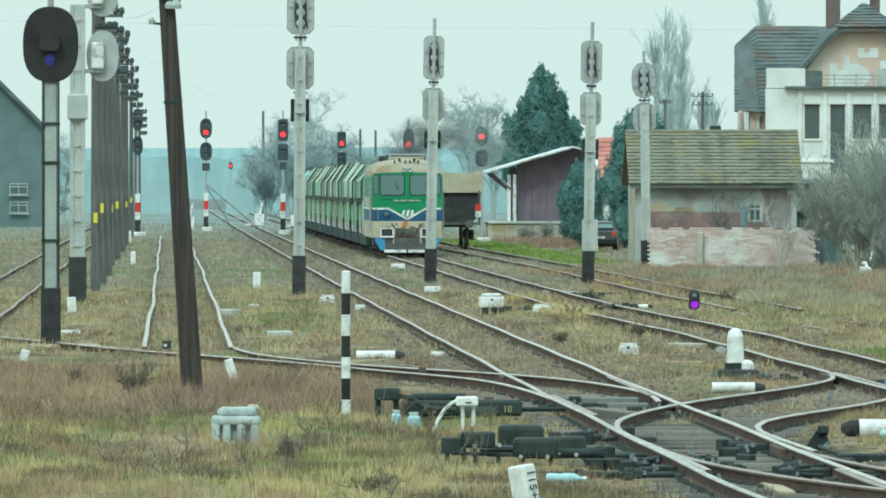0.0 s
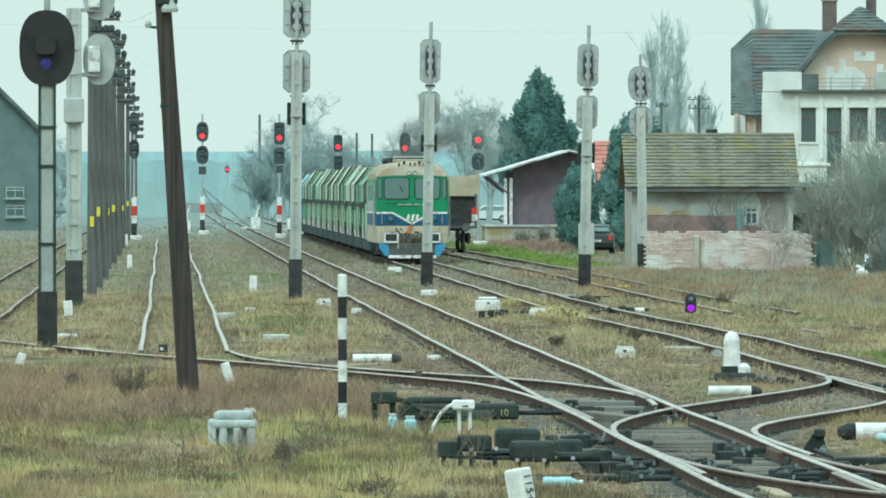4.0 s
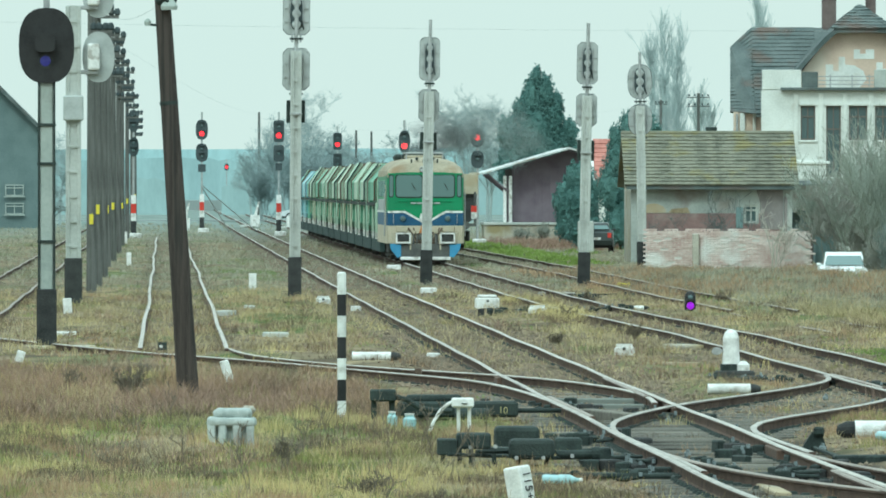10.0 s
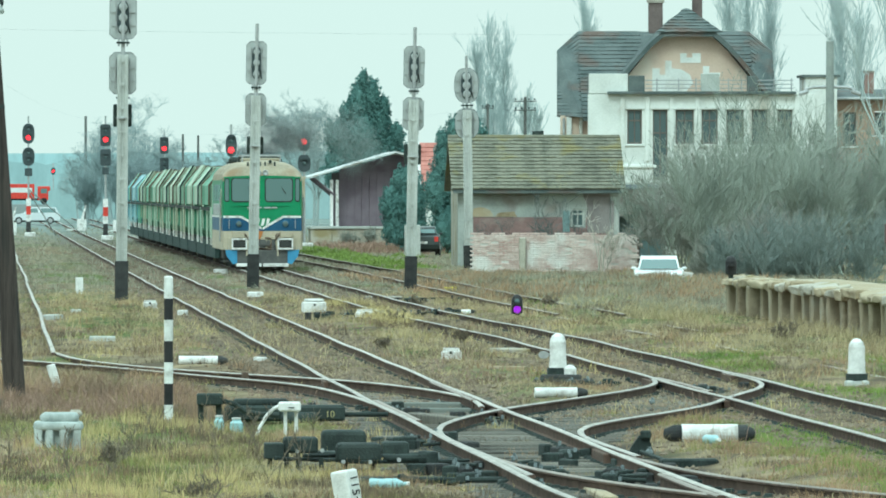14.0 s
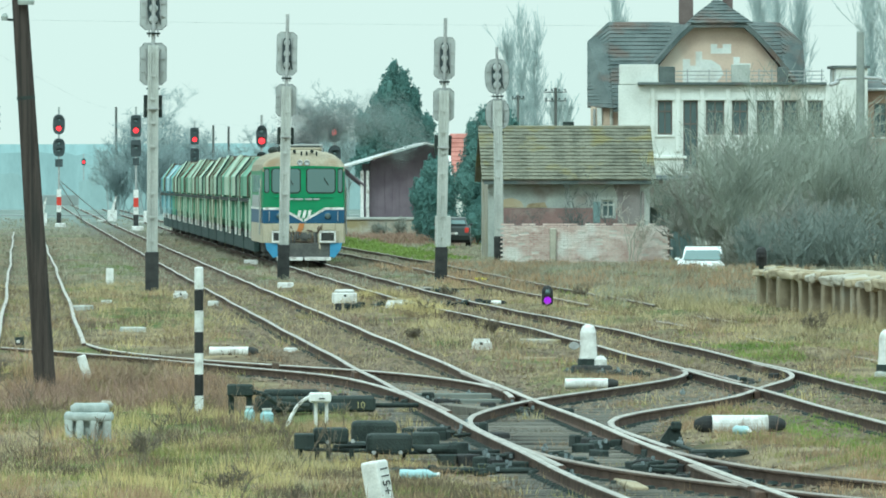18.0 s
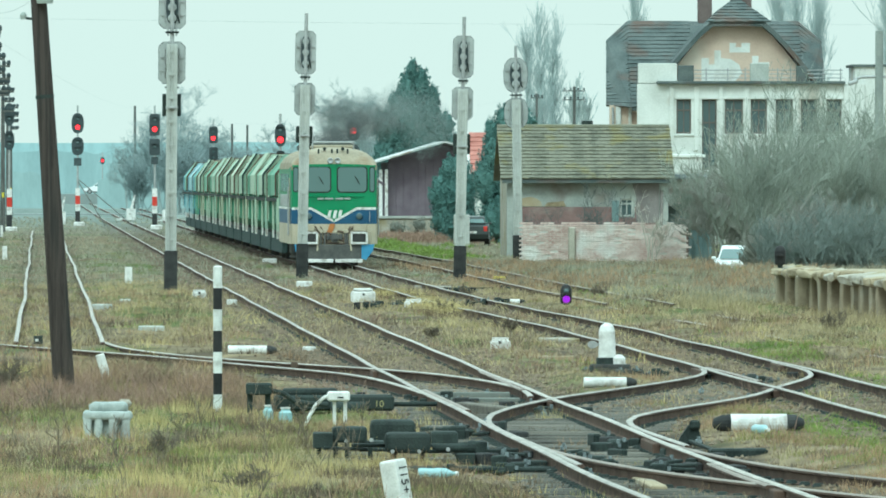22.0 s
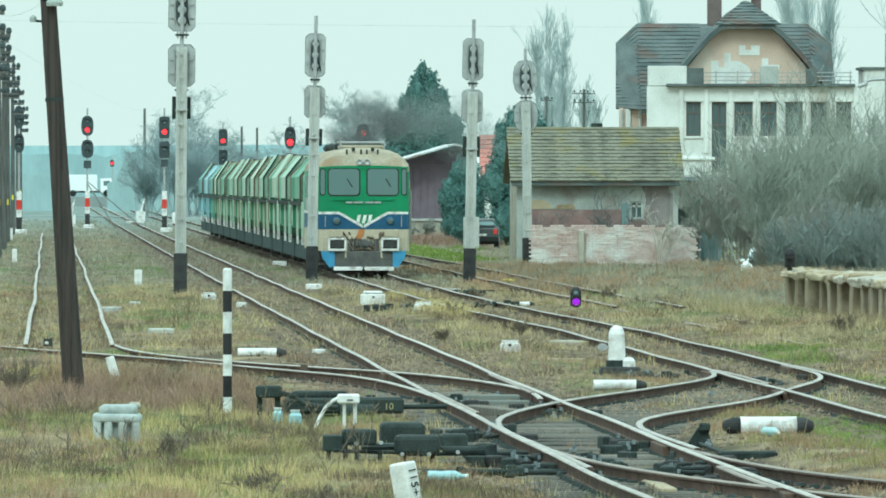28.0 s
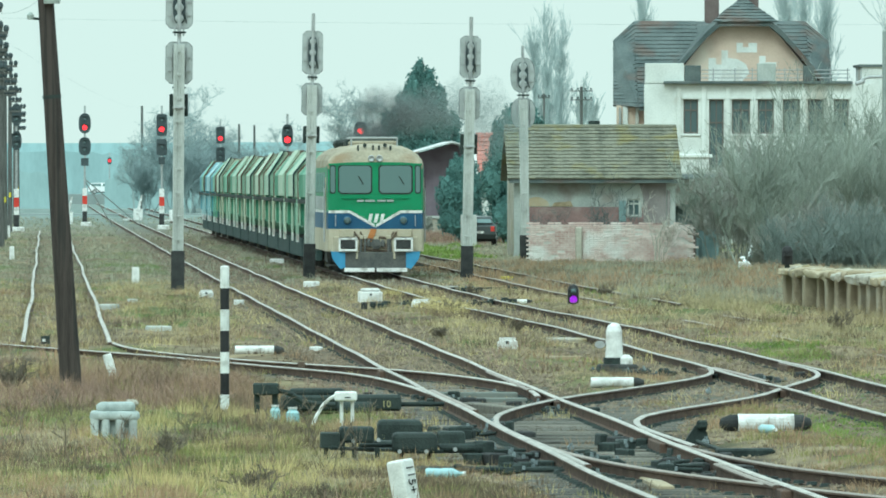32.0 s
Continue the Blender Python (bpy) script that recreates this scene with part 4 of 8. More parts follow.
def wagon(paint, pales, lower, label, seed):
    rnd = random.Random(seed)
    pale, leaf = rnd.choice(pales), rnd.choice(pales)
    up, out = rnd.uniform(-0.1, 0.12), rnd.uniform(-0.05, 0.1)
    t = thing("hopper_wagon", label, "freight wagon", group="wagons of the train")
    end = [(-1.42, 1.35), (-1.42, 3.02), (-0.85, 3.68 + up), (0.85, 3.68 + up), (1.42, 3.02), (1.42, 1.35), (0.9, 0.95), (-0.9, 0.95)]
    part("hopper_body", slab([(x * 0.985, z - 0.05) for x, z in end], 0.75, 18.45), paint, t)
    part("load_cover", slab([(-0.8, 3.6 + up), (-0.7, 3.76 + up), (0.7, 3.76 + up), (0.8, 3.6 + up)], 0.9, 18.3), LOAD, t, "brown hopper top")
    for y in (0.6, 18.45):
        part("end_wall", slab([(x * 1.02, z + 0.05) for x, z in end], y, y + 0.16), pale, t, "pale end wall")
        part("end_rim", slab([(x * 1.035, z + 0.075) for x, z in end], y + 0.17, y + 0.27), LOAD, t, "dark rusty rim")
    # a door leaf stands proud on the leading half, ribs behind it
    for y in (12.0, 14.0, 16.0):
        part("rib", slab([(x * 1.02, z + 0.012) for x, z in end], y - 0.08, y + 0.08), paint, t)
    for s in (-1, 1):
        q = slab([(s * (1.54 + out), 2.3), (s * (1.54 + out), 3.02), (s * (0.97 + out), 3.8 + up), (s * 0.85, 3.72 + up), (s * 1.38, 2.98), (s * 1.38, 2.24)], 1.3, 8.6)
        part("side_door", q, leaf, t, "dusty proud door leaf")
        q = slab([(s * (1.555 + out), 2.28), (s * (1.555 + out), 3.04), (s * (0.98 + out), 3.83 + up), (s * (0.94 + out), 3.8 + up), (s * (1.5 + out), 3.0), (s * (1.5 + out), 2.28)], 1.24, 1.3)
        if seed % 3:
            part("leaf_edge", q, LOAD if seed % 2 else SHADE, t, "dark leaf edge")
        else:
            q.free()
        q = slab([(s * 1.48, 2.28), (s * 1.48, 3.0), (s * 0.9, 3.74), (s * 0.83, 3.66), (s * 1.38, 2.98), (s * 1.38, 2.28)], 9.8, 17.4)
        part("side_door", q, lower, t)
    for s in (-1, 1):
        part("belt", box(s * 1.46, 9.6, 2.08, 0.12, 17.6, 0.13), IRON, t, "dark belt rail")
        part("top_rail", box(s * 0.86, 9.6, 3.62 + up, 0.14, 17.7, 0.16), LOAD, t, "brown top rail")
        # solid dark bar painted in place of the shadow below the hopper
        part("discharge_gear", box(s * 1.22, 9.6, 0.3, 0.2, 17.6, 0.6, 0.02), SHADE, t, "dark bar standing for the shadow under the body")
        for y, w in ((0.9, 0.1), (9.2, 0.07)):
            foot = part("post", box(s * (1.41 + w / 2), y, 0.8, w, 0.4, 1.4, 0.01), pale, t, "pale door post")
            part("post_mark", box(s * (1.41 + w / 2), y - 0.21, 0.8, w * 0.94, 0.012, 0.26), WHITE, foot, "white foot")
        part("underframe", box(s * 0.9, 9.6, 0.85, 0.2, 18.0, 0.3, 0.02), GRIME, t)
        part("bogie", box(s * 1.0, 2.9, 0.3, 0.18, 2.6, 0.5, 0.06), GRIME, t)
        part("bogie", box(s * 1.0, 16.3, 0.3, 0.18, 2.6, 0.5, 0.06), GRIME, t)
        for y in (2.0, 3.8, 15.4, 17.2):
            part("wheel", rod((s * 0.7, y, 0.46), (s * 0.84, y, 0.46), 0.46, n=16), GRIME, t)
    part("chute", slab([(-1.2, 1.0), (1.2, 1.0), (0.5, 0.4), (-0.5, 0.4)], 5.2, 13.8), GRIME, t)
    for y in (0.3, 18.9):
        part("draw_gear", box(0, y, 0.9, 0.3, 0.7, 0.25, 0.03), GRIME, t)
    return t


loco = locomotive()
WSKY = mat("wagon_hazed_pale_blue", (0.22, 0.42, 0.46), (0.38, 0.55, 0.57), 0.6, 0.9, 14, 0.2, vary=0.35)
wagons = []
for k in range(13):
    if k < 5:
        wagons.append(wagon(WGREEN, (WPALE, WPALE, WTAN, WMID), WMID if k % 2 else WGREEN, "green hopper wagon with dusty ribs and sloped upper sides", 31 + k))
    elif k < 10:
        wagons.append(copy_thing(wagons[(k * 3 + 1) % 5], pose(0, 0, 0)))
    else:
        # last three wagons: part of their blue is haze put into the paint
        wagons.append(wagon(WBLUE, (WSKY, WMID, WSKY), WBLUE, "blue, haze-tinted hopper wagon with pale ribs and sloped upper sides", 31 + k))

# ---- buildings ----
def wall_with(x0, x1, z0, z1, y, thick, holes):
    """A wall along x, with holes (x0, x1, z0, z1) that go right through it."""
    bm = bmesh.new()
    xs = sorted({x0, x1, *[v for h in holes for v in h[:2]]})
    zs = sorted({z0, z1, *[v for h in holes for v in h[2:]]})
    for a, b in zip(xs, xs[1:]):
        run = None
        for c, d in zip(zs, zs[1:]):
            mx, mz = (a + b) / 2, (c + d) / 2
            if any(h[0] < mx < h[1] and h[2] < mz < h[3] for h in holes):
                run = None
                continue
            box(mx, y + thick / 2, c, b - a, thick, d - c, 0, bm)
    bmesh.ops.remove_doubles(bm, verts=bm.verts, dist=0.0005)
    return bm


def sash(parent, x0, x1, z0, z1, y, frame, pane=PANE, bars=1, sill=None):
    w = part("window", box((x0 + x1) / 2, y + 0.12, z0, x1 - x0, 0.02, z1 - z0), pane, parent, "dark window pane")
    bm = bmesh.new()
    t = 0.07
    for xa in (x0 + t / 2, x1 - t / 2):
        box(xa, y + 0.1, z0, t, 0.07, z1 - z0, 0.005, bm)
    for za in (z0, z1 - t, z0 + (z1 - z0) * 0.66):
        box((x0 + x1) / 2, y + 0.1, za, x1 - x0 - 2 * t, 0.06, t, 0, bm)
    for k in range(bars):
        box(x0 + (x1 - x0) * (k + 1) / (bars + 1), y + 0.095, z0 + t, 0.05, 0.05, z1 - z0 - 2 * t, 0, bm)
    part("window_frame", bm, frame, w)
    if sill:
        part("window_sill", box((x0 + x1) / 2, y - 0.04, z0 - 0.1, x1 - x0 + 0.2, 0.2, 0.08, 0.01), sill, w)
    return w


def courses(parent, x0, x1, foot, top, tile_w, rows, material, seed, name="tile_course"):
    """Courses of overlapping tiles on a slope from foot (y, z) to top (y, z)."""
    rnd = random.Random(seed)
    (ya, za), (yb, zb) = foot, top
    dy, dz = (yb - ya) / rows, (zb - za) / rows
    ln = math.hypot(dy, dz)
    ny, nz = -dz / ln, dy / ln
    sgn = 1 if nz > 0 else -1
    ny, nz = ny * sgn, nz * sgn
    for r in range(rows):
        verts, faces = [], []
        y, z = ya + dy * r, za + dz * r
        x = x0 + (tile_w / 2 if r % 2 else 0) - tile_w / 2
        while x < x1:
            a, b = max(x0, x + 0.006), min(x1, x + tile_w - 0.006)
            if b - a > 0.03:
                up = 0.05 + rnd.uniform(-0.015, 0.02)
                sl = rnd.uniform(-0.012, 0.012)
                p = [(a, y + sl * dy, z + sl * dz), (b, y + sl * dy, z + sl * dz), (b, y + dy * 1.15, z + dz * 1.15), (a, y + dy * 1.15, z + dz * 1.15)]
                i = len(verts)
                verts += [(px, py, pz) for px, py, pz in p[:2]] + [(px, py + ny * up, pz + nz * up) for px, py, pz in p[:2]] + [(px, py + ny * 0.01, pz + nz * 0.01) for px, py, pz in p[2:]]
                faces += [(i, i + 1, i + 3, i + 2), (i + 2, i + 3, i + 4, i + 5)]
            x += tile_w
        ob = soup(name, verts, faces, material, parent)
        tagged(ob, kind="stuff")


def slope_courses(parent, bl, br, tr, tl, rows, material, seed):
    """Courses of slates, each course one piece of lapped plates, on a slope with the four corners given."""
    rnd = random.Random(seed)
    bl, br, tr, tl = (Vector(p) for p in (bl, br, tr, tl))
    n = (br - bl).cross(tl - bl).normalized()
    if n.y > 0:
        n = -n
    for r in range(rows):
        u0, u1 = r / rows, min(1.0, (r + 1.15) / rows)
        a, b, c, d = bl.lerp(tl, u0), br.lerp(tr, u0), br.lerp(tr, u1), bl.lerp(tl, u1)
        k = max(2, int((b - a).length / 0.32))
        verts, faces = [], []
        for i in range(k):
            p, q, up = (i + 0.02) / k, (i + 0.98) / k, n * (0.05 + rnd.uniform(-0.015, 0.025))
            m = len(verts)
            verts += [a.lerp(b, p), a.lerp(b, q), a.lerp(b, q) + up, a.lerp(b, p) + up, d.lerp(c, q) + n * 0.012, d.lerp(c, p) + n * 0.012]
            faces += [(m, m + 1, m + 2, m + 3), (m + 3, m + 2, m + 4, m + 5)]
        tagged(soup("slate_course", verts, faces, material, parent), kind="stuff")


# low tiled outbuilding
TEALBOARD = mat("teal_boards", (0.13, 0.2, 0.205), (0.21, 0.29, 0.295), 0.85, 2, 18, 0.3)
hut = thing("outbuilding", "low plastered outbuilding with mossy tiled roof", "building")
part("front_wall", wall_with(17.95, 24.1, -0.15, 2.98, 430, 0.3, [(22.27, 22.77, 1.45, 2.13), (21.97, 22.2, -0.1, 1.9)]), HUTWALL, hut, "stained grey plaster wall")
part("wall_base", wall_with(18.22, 23.7, -0.16, 1.81, 429.97, 0.05, [(22.22, 22.82, 1.4, 1.81), (21.93, 22.22, -0.16, 1.81)]), DUSTYRED, hut, "dusty red brick wall base")
part("arch_patch", slab([(18.31, 1.83)] + [(18.8 + 0.5 * math.cos(math.pi * k / 10), 1.83 + 0.36 * math.sin(math.pi * k / 10)) for k in range(9, 0, -1)] + [(19.3, 1.83)], 429.96, 430.0), OCHRE, hut, "tan bricked-up arch")
part("arch_patch", slab([(19.35, 1.83), (19.5, 1.98), (20.1, 2.03), (20.2, 1.83)], 429.965, 430.0), OCHRE, hut, "tan bare patch")
part("shutter", box(22.08, 429.96, 1.25, 0.26, 0.05, 0.8, 0.01), TEALBOARD, hut, "dull teal open shutter")
BARE = mat("bare_brown_plaster", (0.17, 0.155, 0.155), (0.27, 0.25, 0.245), 0.95, 1.2, 14, 0.5, stain=(0.25, 0.19, 0.17))
part("bare_patch", slab([(22.88, 1.2), (23.74, 1.2), (23.74, 2.8), (22.7, 2.8), (22.78, 2.5), (22.86, 2.3)], 429.955, 430.0), BARE, hut, "bare brown patch of fallen plaster")
# open lean-to beside it
lean = thing("lean_to", "open grey lean-to with dark inside beside the outbuilding", "shed")
part("upper_wall", box(24.95, 431.0, 1.95, 1.6, 0.08, 0.95), PLASTER, lean, "grey boarded upper front")
for k in range(9):
    part("board", box(24.24 + k * 0.178, 430.95, 1.84 + 0.1 * (k * 7 % 4) / 3, 0.16, 0.03, 0.98, 0.005), PLASTER, lean)
part("roof", plate([(430.7, 2.86), (434.6, 2.98), (434.6, 3.06), (430.7, 2.94)], 24.13, 25.9), SLATE, lean)
# rear wall set forward to catch light; its teal stands for the shaded inside
part("rear_wall", box(24.95, 431.9, -0.15, 1.6, 0.12, 2.95), TEALBOARD, lean)
part("side_wall", box(25.78, 432.7, -0.15, 0.1, 3.4, 3.0), TEALBOARD, lean)
part("post", box(24.9, 431.0, -0.15, 0.12, 0.12, 2.2, 0.01), POLE, lean)
part("end_wall", slab([(17.95, -0.15), (18.2, -0.15), (18.2, 3.0), (17.95, 3.0)], 430.3, 436), CONCD, hut)
part("end_wall", slab([(23.85, -0.15), (24.1, -0.15), (24.1, 3.0), (23.85, 3.0)], 430.3, 436), BRICKD, hut)
part("rear_wall", box(21.02, 436.1, -0.15, 6.15, 0.25, 3.1), PLASTER, hut)
sash(hut, 22.27, 22.77, 1.45, 2.13, 430.0, PLASTER)
part("door", box(22.08, 430.14, -0.1, 0.26, 0.06, 2.0), MAROON, hut)
part("pilaster", box(23.84, 429.95, -0.15, 0.1, 0.1, 2.6, 0.01), BARE, hut, "flaking brown corner strip")
roof = part("roof", plate([(429.5, 2.9), (433.1, 4.86), (436.7, 2.9), (436.7, 2.8), (433.1, 4.74), (429.5, 2.8)], 17.7, 24.3), MOSSROOF, hut, "mossy brown tiled roof")
courses(roof, 17.68, 24.32, (429.42, 2.88), (433.05, 4.84), 0.24, 15, MOSSROOF, 3)
part("ridge", rod((17.7, 433.1, 4.88), (24.3, 433.1, 4.88), 0.09, n=8), MOSSROOF, roof)
part("eaves_board", box(21, 429.5, 2.72, 6.5, 0.04, 0.14), SLATE, roof)
part("chimney", box(21.2, 434, 4.2, 0.42, 0.4, 0.92, 0.02), IRON, roof)

# plastered brick fence wall; a stretch of it in single bricks
fence = thing("brick_wall", "crumbling whitewashed brick wall beside the yard", "wall", kind="structure")
part("core", box(20.14, 400.08, -0.2, 5.84, 0.2, 1.42), MORTAR, fence, "pale crumbling mortar")
rnd = random.Random(11)
bricks = [mesh_of("brick", box(0, 0, 0, 0.235 - 0.004 * k, 0.11, 0.066, 0.006), BRICK) for k in range(2)]
rest = bmesh.new()
for row in range(19):
    for col in range(24):
        x = 17.25 + col * 0.25 + (0.125 if row % 2 else 0) + rnd.uniform(-0.006, 0.006)
        z = -0.12 + row * 0.077
        if x > 23.05 + 0.12 * ((row * 5) % 3 - 1) or (row == 18 and rnd.random() < 0.35) or rnd.random() < 0.06:
            continue
        y = 400.0 + rnd.uniform(-0.012, 0.02)
        if col < 16:
            share("brick", bricks[rnd.randrange(2)], fence, pose(x, y, z, 0, rnd.uniform(-1, 1), rnd.uniform(-2, 2)))
        else:
            box(x, y, z, 0.235, 0.11, 0.066, 0, rest)
tagged(part("brick_field", rest, BRICK, fence), kind="stuff")
part("pier", box(18.98, 399.88, -0.15, 0.22, 0.3, 1.31, 0.03), CONCD, fence, "weathered grey post")
part("wall_return", box(23.0, 403.2, -0.2, 0.25, 6.0, 1.4), BRICKD, fence)

gate = thing("board_gate", "teal board gate beside the brick wall", "gate", 23.62, 401.0, -0.25)
for k in range(5):
    part("board", box(-0.26 + 0.13 * k, 0, 0.04 * (k % 2), 0.12, 0.03, 1.32, 0.006), TEALBOARD, gate)
for z in (0.3, 1.05):
    part("cross_rail", box(0, 0.03, z, 0.64, 0.04, 0.09, 0.006), TEALBOARD, gate)

# station house
house = thing("station_house", "two-storey white and peach house with slate roof", "house")
Y = 520.0
wins = [(29.52, 30.2), (30.7, 31.38), (31.75, 32.6), (32.95, 33.7), (34.1, 34.9), (35.27, 36.0), (36.45, 37.15)]
holes = [(a, b, 4.98, 6.56) for a, b in wins]
holes[1] = (30.7, 31.38, 3.3, 6.56)
part("front_wall", wall_with(27.72, 38.2, 3.2, 7.28, Y, 0.35, holes), RENDERW, house, "white rendered upper wall")
part("ground_wall", wall_with(27.72, 38.2, -0.15, 3.2, Y + 0.003, 0.35, [(28.6, 29.6, 0.8, 2.4), (31.5, 32.5, 0.8, 2.4), (34.2, 35.2, 0.8, 2.4)]), PLASTER, house, "grey lower wall")
for i, (a, b) in enumerate(wins):
    sash(house, a, b, holes[i][2], 6.56, Y + 0.06, SASHWOOD, PANE, 1, RENDERW if i != 1 else None)
    part("lintel", box((a + b) / 2, Y - 0.03, 6.58, b - a + 0.16, 0.1, 0.1), RENDERW, house)
for x in (29.3, 30.45, 31.57, 32.77, 33.9, 35.08, 36.22, 37.35):
    part("pilaster", box(x, Y - 0.05, 4.2, 0.2, 0.12, 2.95, 0.01), RENDERW, house)
for x in (28.6, 32.0, 34.7):
    sash(house, x, x + 1.0 if x == 28.6 else x + 0.5, 0.8, 2.4, Y + 0.06, IRON)
part("cornice", box(32.95, Y - 0.1, 7.26, 8.7, 0.5, 0.14, 0.02), SLATE, house, "dark sagging cornice")
part("string_course", box(30.0, Y - 0.05, 3.88, 1.7, 0.14, 0.14, 0.02), RENDERW, house)
part("balustrade_wall", box(28.65, Y + 0.1, 7.3, 1.8, 0.2, 0.92, 0.02), RENDERW, house, "white parapet wall")
part("parapet_block", box(29.95, Y + 0.1, 7.4, 0.75, 0.25, 0.72, 0.02), SLATE, house)
part("parapet_block", box(33.35, Y + 0.1, 7.4, 0.85, 0.25, 0.82, 0.02), PLASTER, house)
part("parapet_block", box(35.3, Y + 0.1, 7.4, 0.5, 0.25, 0.7, 0.02), SLATE, house)
for k in range(3):
    part("parapet_rail", rod((29.6, Y + 0.1, 7.55 + 0.18 * k), (37.2, Y + 0.1, 7.55 + 0.18 * k), 0.022, n=6), STEEL, house)
for x in (30.9, 31.9, 32.7, 34.2, 34.8, 36.3, 37.1):
    part("rail_post", rod((x, Y + 0.1, 7.4), (x, Y + 0.1, 8.0), 0.03, n=6), STEEL, house)
part("side_wing", box(38.5, Y + 2.2, -0.15, 1.45, 4, 8.2), RENDERW, house, "white side wing")
part("wing_roof", box(38.5, Y + 2.2, 8.05, 1.7, 4.2, 0.12), SLATE, house)
# main block behind
part("main_wall", slab([(26.6, -0.15), (26.6, 6.3), (28.3, 6.3), (28.3, -0.15)], Y + 3.2, Y + 3.5), RENDERB, house, "peach side wall")
gable = [(28.9, 6.2)] + [(32.5 + 3.6 * u, min(6.8 + 4.2 * (1 - abs(u * 0.95) ** 1.25), 10.0)) for u in np.linspace(-1, 1, 21)] + [(36.1, 6.2)]
part("gable_wall", slab(gable, Y + 3.0, Y + 3.35), RENDERB, house, "peach gable with fallen plaster")
patch = part("plaster_patch", slab([(30.85, 7.4), (30.85, 8.5), (31.2, 8.5), (31.2, 8.2), (31.45, 8.2), (31.45, 8.85), (31.75, 8.85), (31.75, 8.5), (32.2, 8.45), (32.6, 8.2), (32.75, 7.8), (32.4, 7.4)], Y + 2.975, Y + 3.0), RENDERW, house, "pale stepped patch")
part("plaster_patch", slab([(32.15, 8.75), (32.15, 9.2), (32.45, 9.2), (32.45, 9.0), (32.7, 9.0), (32.7, 9.2), (33.1, 9.2), (33.1, 8.75)], Y + 2.975, Y + 3.0), RENDERW, house)
part("plaster_patch", slab([(33.2, 8.2), (33.2, 8.6), (33.5, 8.6), (33.5, 8.3), (34.0, 8.3), (34.0, 8.1)], Y + 2.975, Y + 3.0), RENDERW, house)
for a, b in ((28.2, 30.3), (34.8, 36.2)):
    part("main_wall", box((a + b) / 2, Y + 3.5, -0.15, b - a, 0.3, 6.6), RENDERB, house)
main_roof = part("roof", plate([(Y + 2.4, 6.2), (Y + 7.0, 10.25), (Y + 11.6, 6.2), (Y + 11.6, 6.05), (Y + 7.0, 10.05), (Y + 2.4, 6.05)], 27.6, 35.6), SLATE, house, "grey slate roof")
for s, x in ((1, 27.6), (-1, 35.6)):
    bm = bmesh.new()
    a, b, c = (x, Y + 2.4, 6.2), (x, Y + 11.6, 6.2), (x, Y + 7.0, 10.25)
    d = (x - s * 1.13, Y + 3.6, 6.3)
    e2 = (x - s * (0.8 if s > 0 else 1.25), Y + 10.4, 6.3)
    q = (x - s * 1.01, Y + 6.0, 9.35)
    vs = [bm.verts.new(p) for p in (a, b, c, d, e2, q)]
    for f in ((0, 3, 5, 2), (1, 2, 5, 4), (3, 4, 5), (0, 1, 4, 3)):
        bm.faces.new([vs[k] for k in f])
    part("hip_end", bm, SLATE, main_roof)
    lo, hi = (d, a) if s > 0 else (a, d), (q, c) if s > 0 else (c, q)
    slope_courses(main_roof, lo[0], lo[1], hi[1], hi[0], 20, SLATE, 12 + s)
courses(main_roof, 27.6, 30.5, (Y + 2.36, 6.2), (Y + 6.98, 10.24), 0.3, 22, SLATE, 5, "slate_course")
courses(main_roof, 34.0, 35.6, (Y + 2.36, 6.2), (Y + 6.98, 10.24), 0.3, 22, SLATE, 6, "slate_course")
# flared gable roof with a clipped front hip
n = 15
rows = []
for yy in (Y + 2.3, Y + 7.5):
    row = []
    for k in range(n):
        u = k / (n - 1) * 2 - 1
        xx = 32.5 + 4.05 * u
        zz = 7.0 + 4.2 * (1 - abs(u) ** 1.25)
        row.append((xx, yy, min(zz, 10.25) if yy < Y + 3 else zz))
    rows.append(row)
bm = bmesh.new()
vs = [[bm.verts.new(p) for p in r] + [bm.verts.new((p[0], p[1], p[2] - 0.3)) for p in r] for r in rows]
for k in range(n - 1):
    bm.faces.new((vs[0][k], vs[0][k + 1], vs[1][k + 1], vs[1][k]))
    bm.faces.new((vs[0][n + k], vs[0][n + k + 1], vs[1][n + k + 1], vs[1][n + k]))
    bm.faces.new((vs[0][k], vs[0][k + 1], vs[0][n + k + 1], vs[0][n + k]))
part("gable_roof", bm, SLATE, main_roof, "flared slate gable roof")
bm = bmesh.new()
vs = [bm.verts.new(p) for p in ((31.0, Y + 2.2, 10.15), (34.05, Y + 2.2, 10.15), (32.5, Y + 4.2, 11.3), (32.5, Y + 7.5, 11.25))]
bm.faces.new((vs[0], vs[1], vs[2]))
bm.faces.new((vs[0], vs[2], vs[3]))
bm.faces.new((vs[1], vs[3], vs[2]))
part("clipped_hip", bm, SLATE, main_roof)
slope_courses(main_roof, (31.0, Y + 2.2, 10.15), (34.05, Y + 2.2, 10.15), (32.6, Y + 4.15, 11.28), (32.4, Y + 4.15, 11.28), 8, SLATE, 15)
for x, z, w in ((31.25, 9.1, 0.65), (33.2, 10.0, 0.45)):
    ch = part("chimney", box(x, Y + 7.2, z, w, 0.6, 2.6, 0.02), mat("sooty_brick", (0.09, 0.07, 0.068), (0.2, 0.16, 0.15), 0.95, 1.5, 16, 0.5), main_roof, "sooty brown brick chimney")
    part("chimney_cap", box(x, Y + 7.2, z + 2.5, w + 0.14, 0.74, 0.14), CONCD, ch)
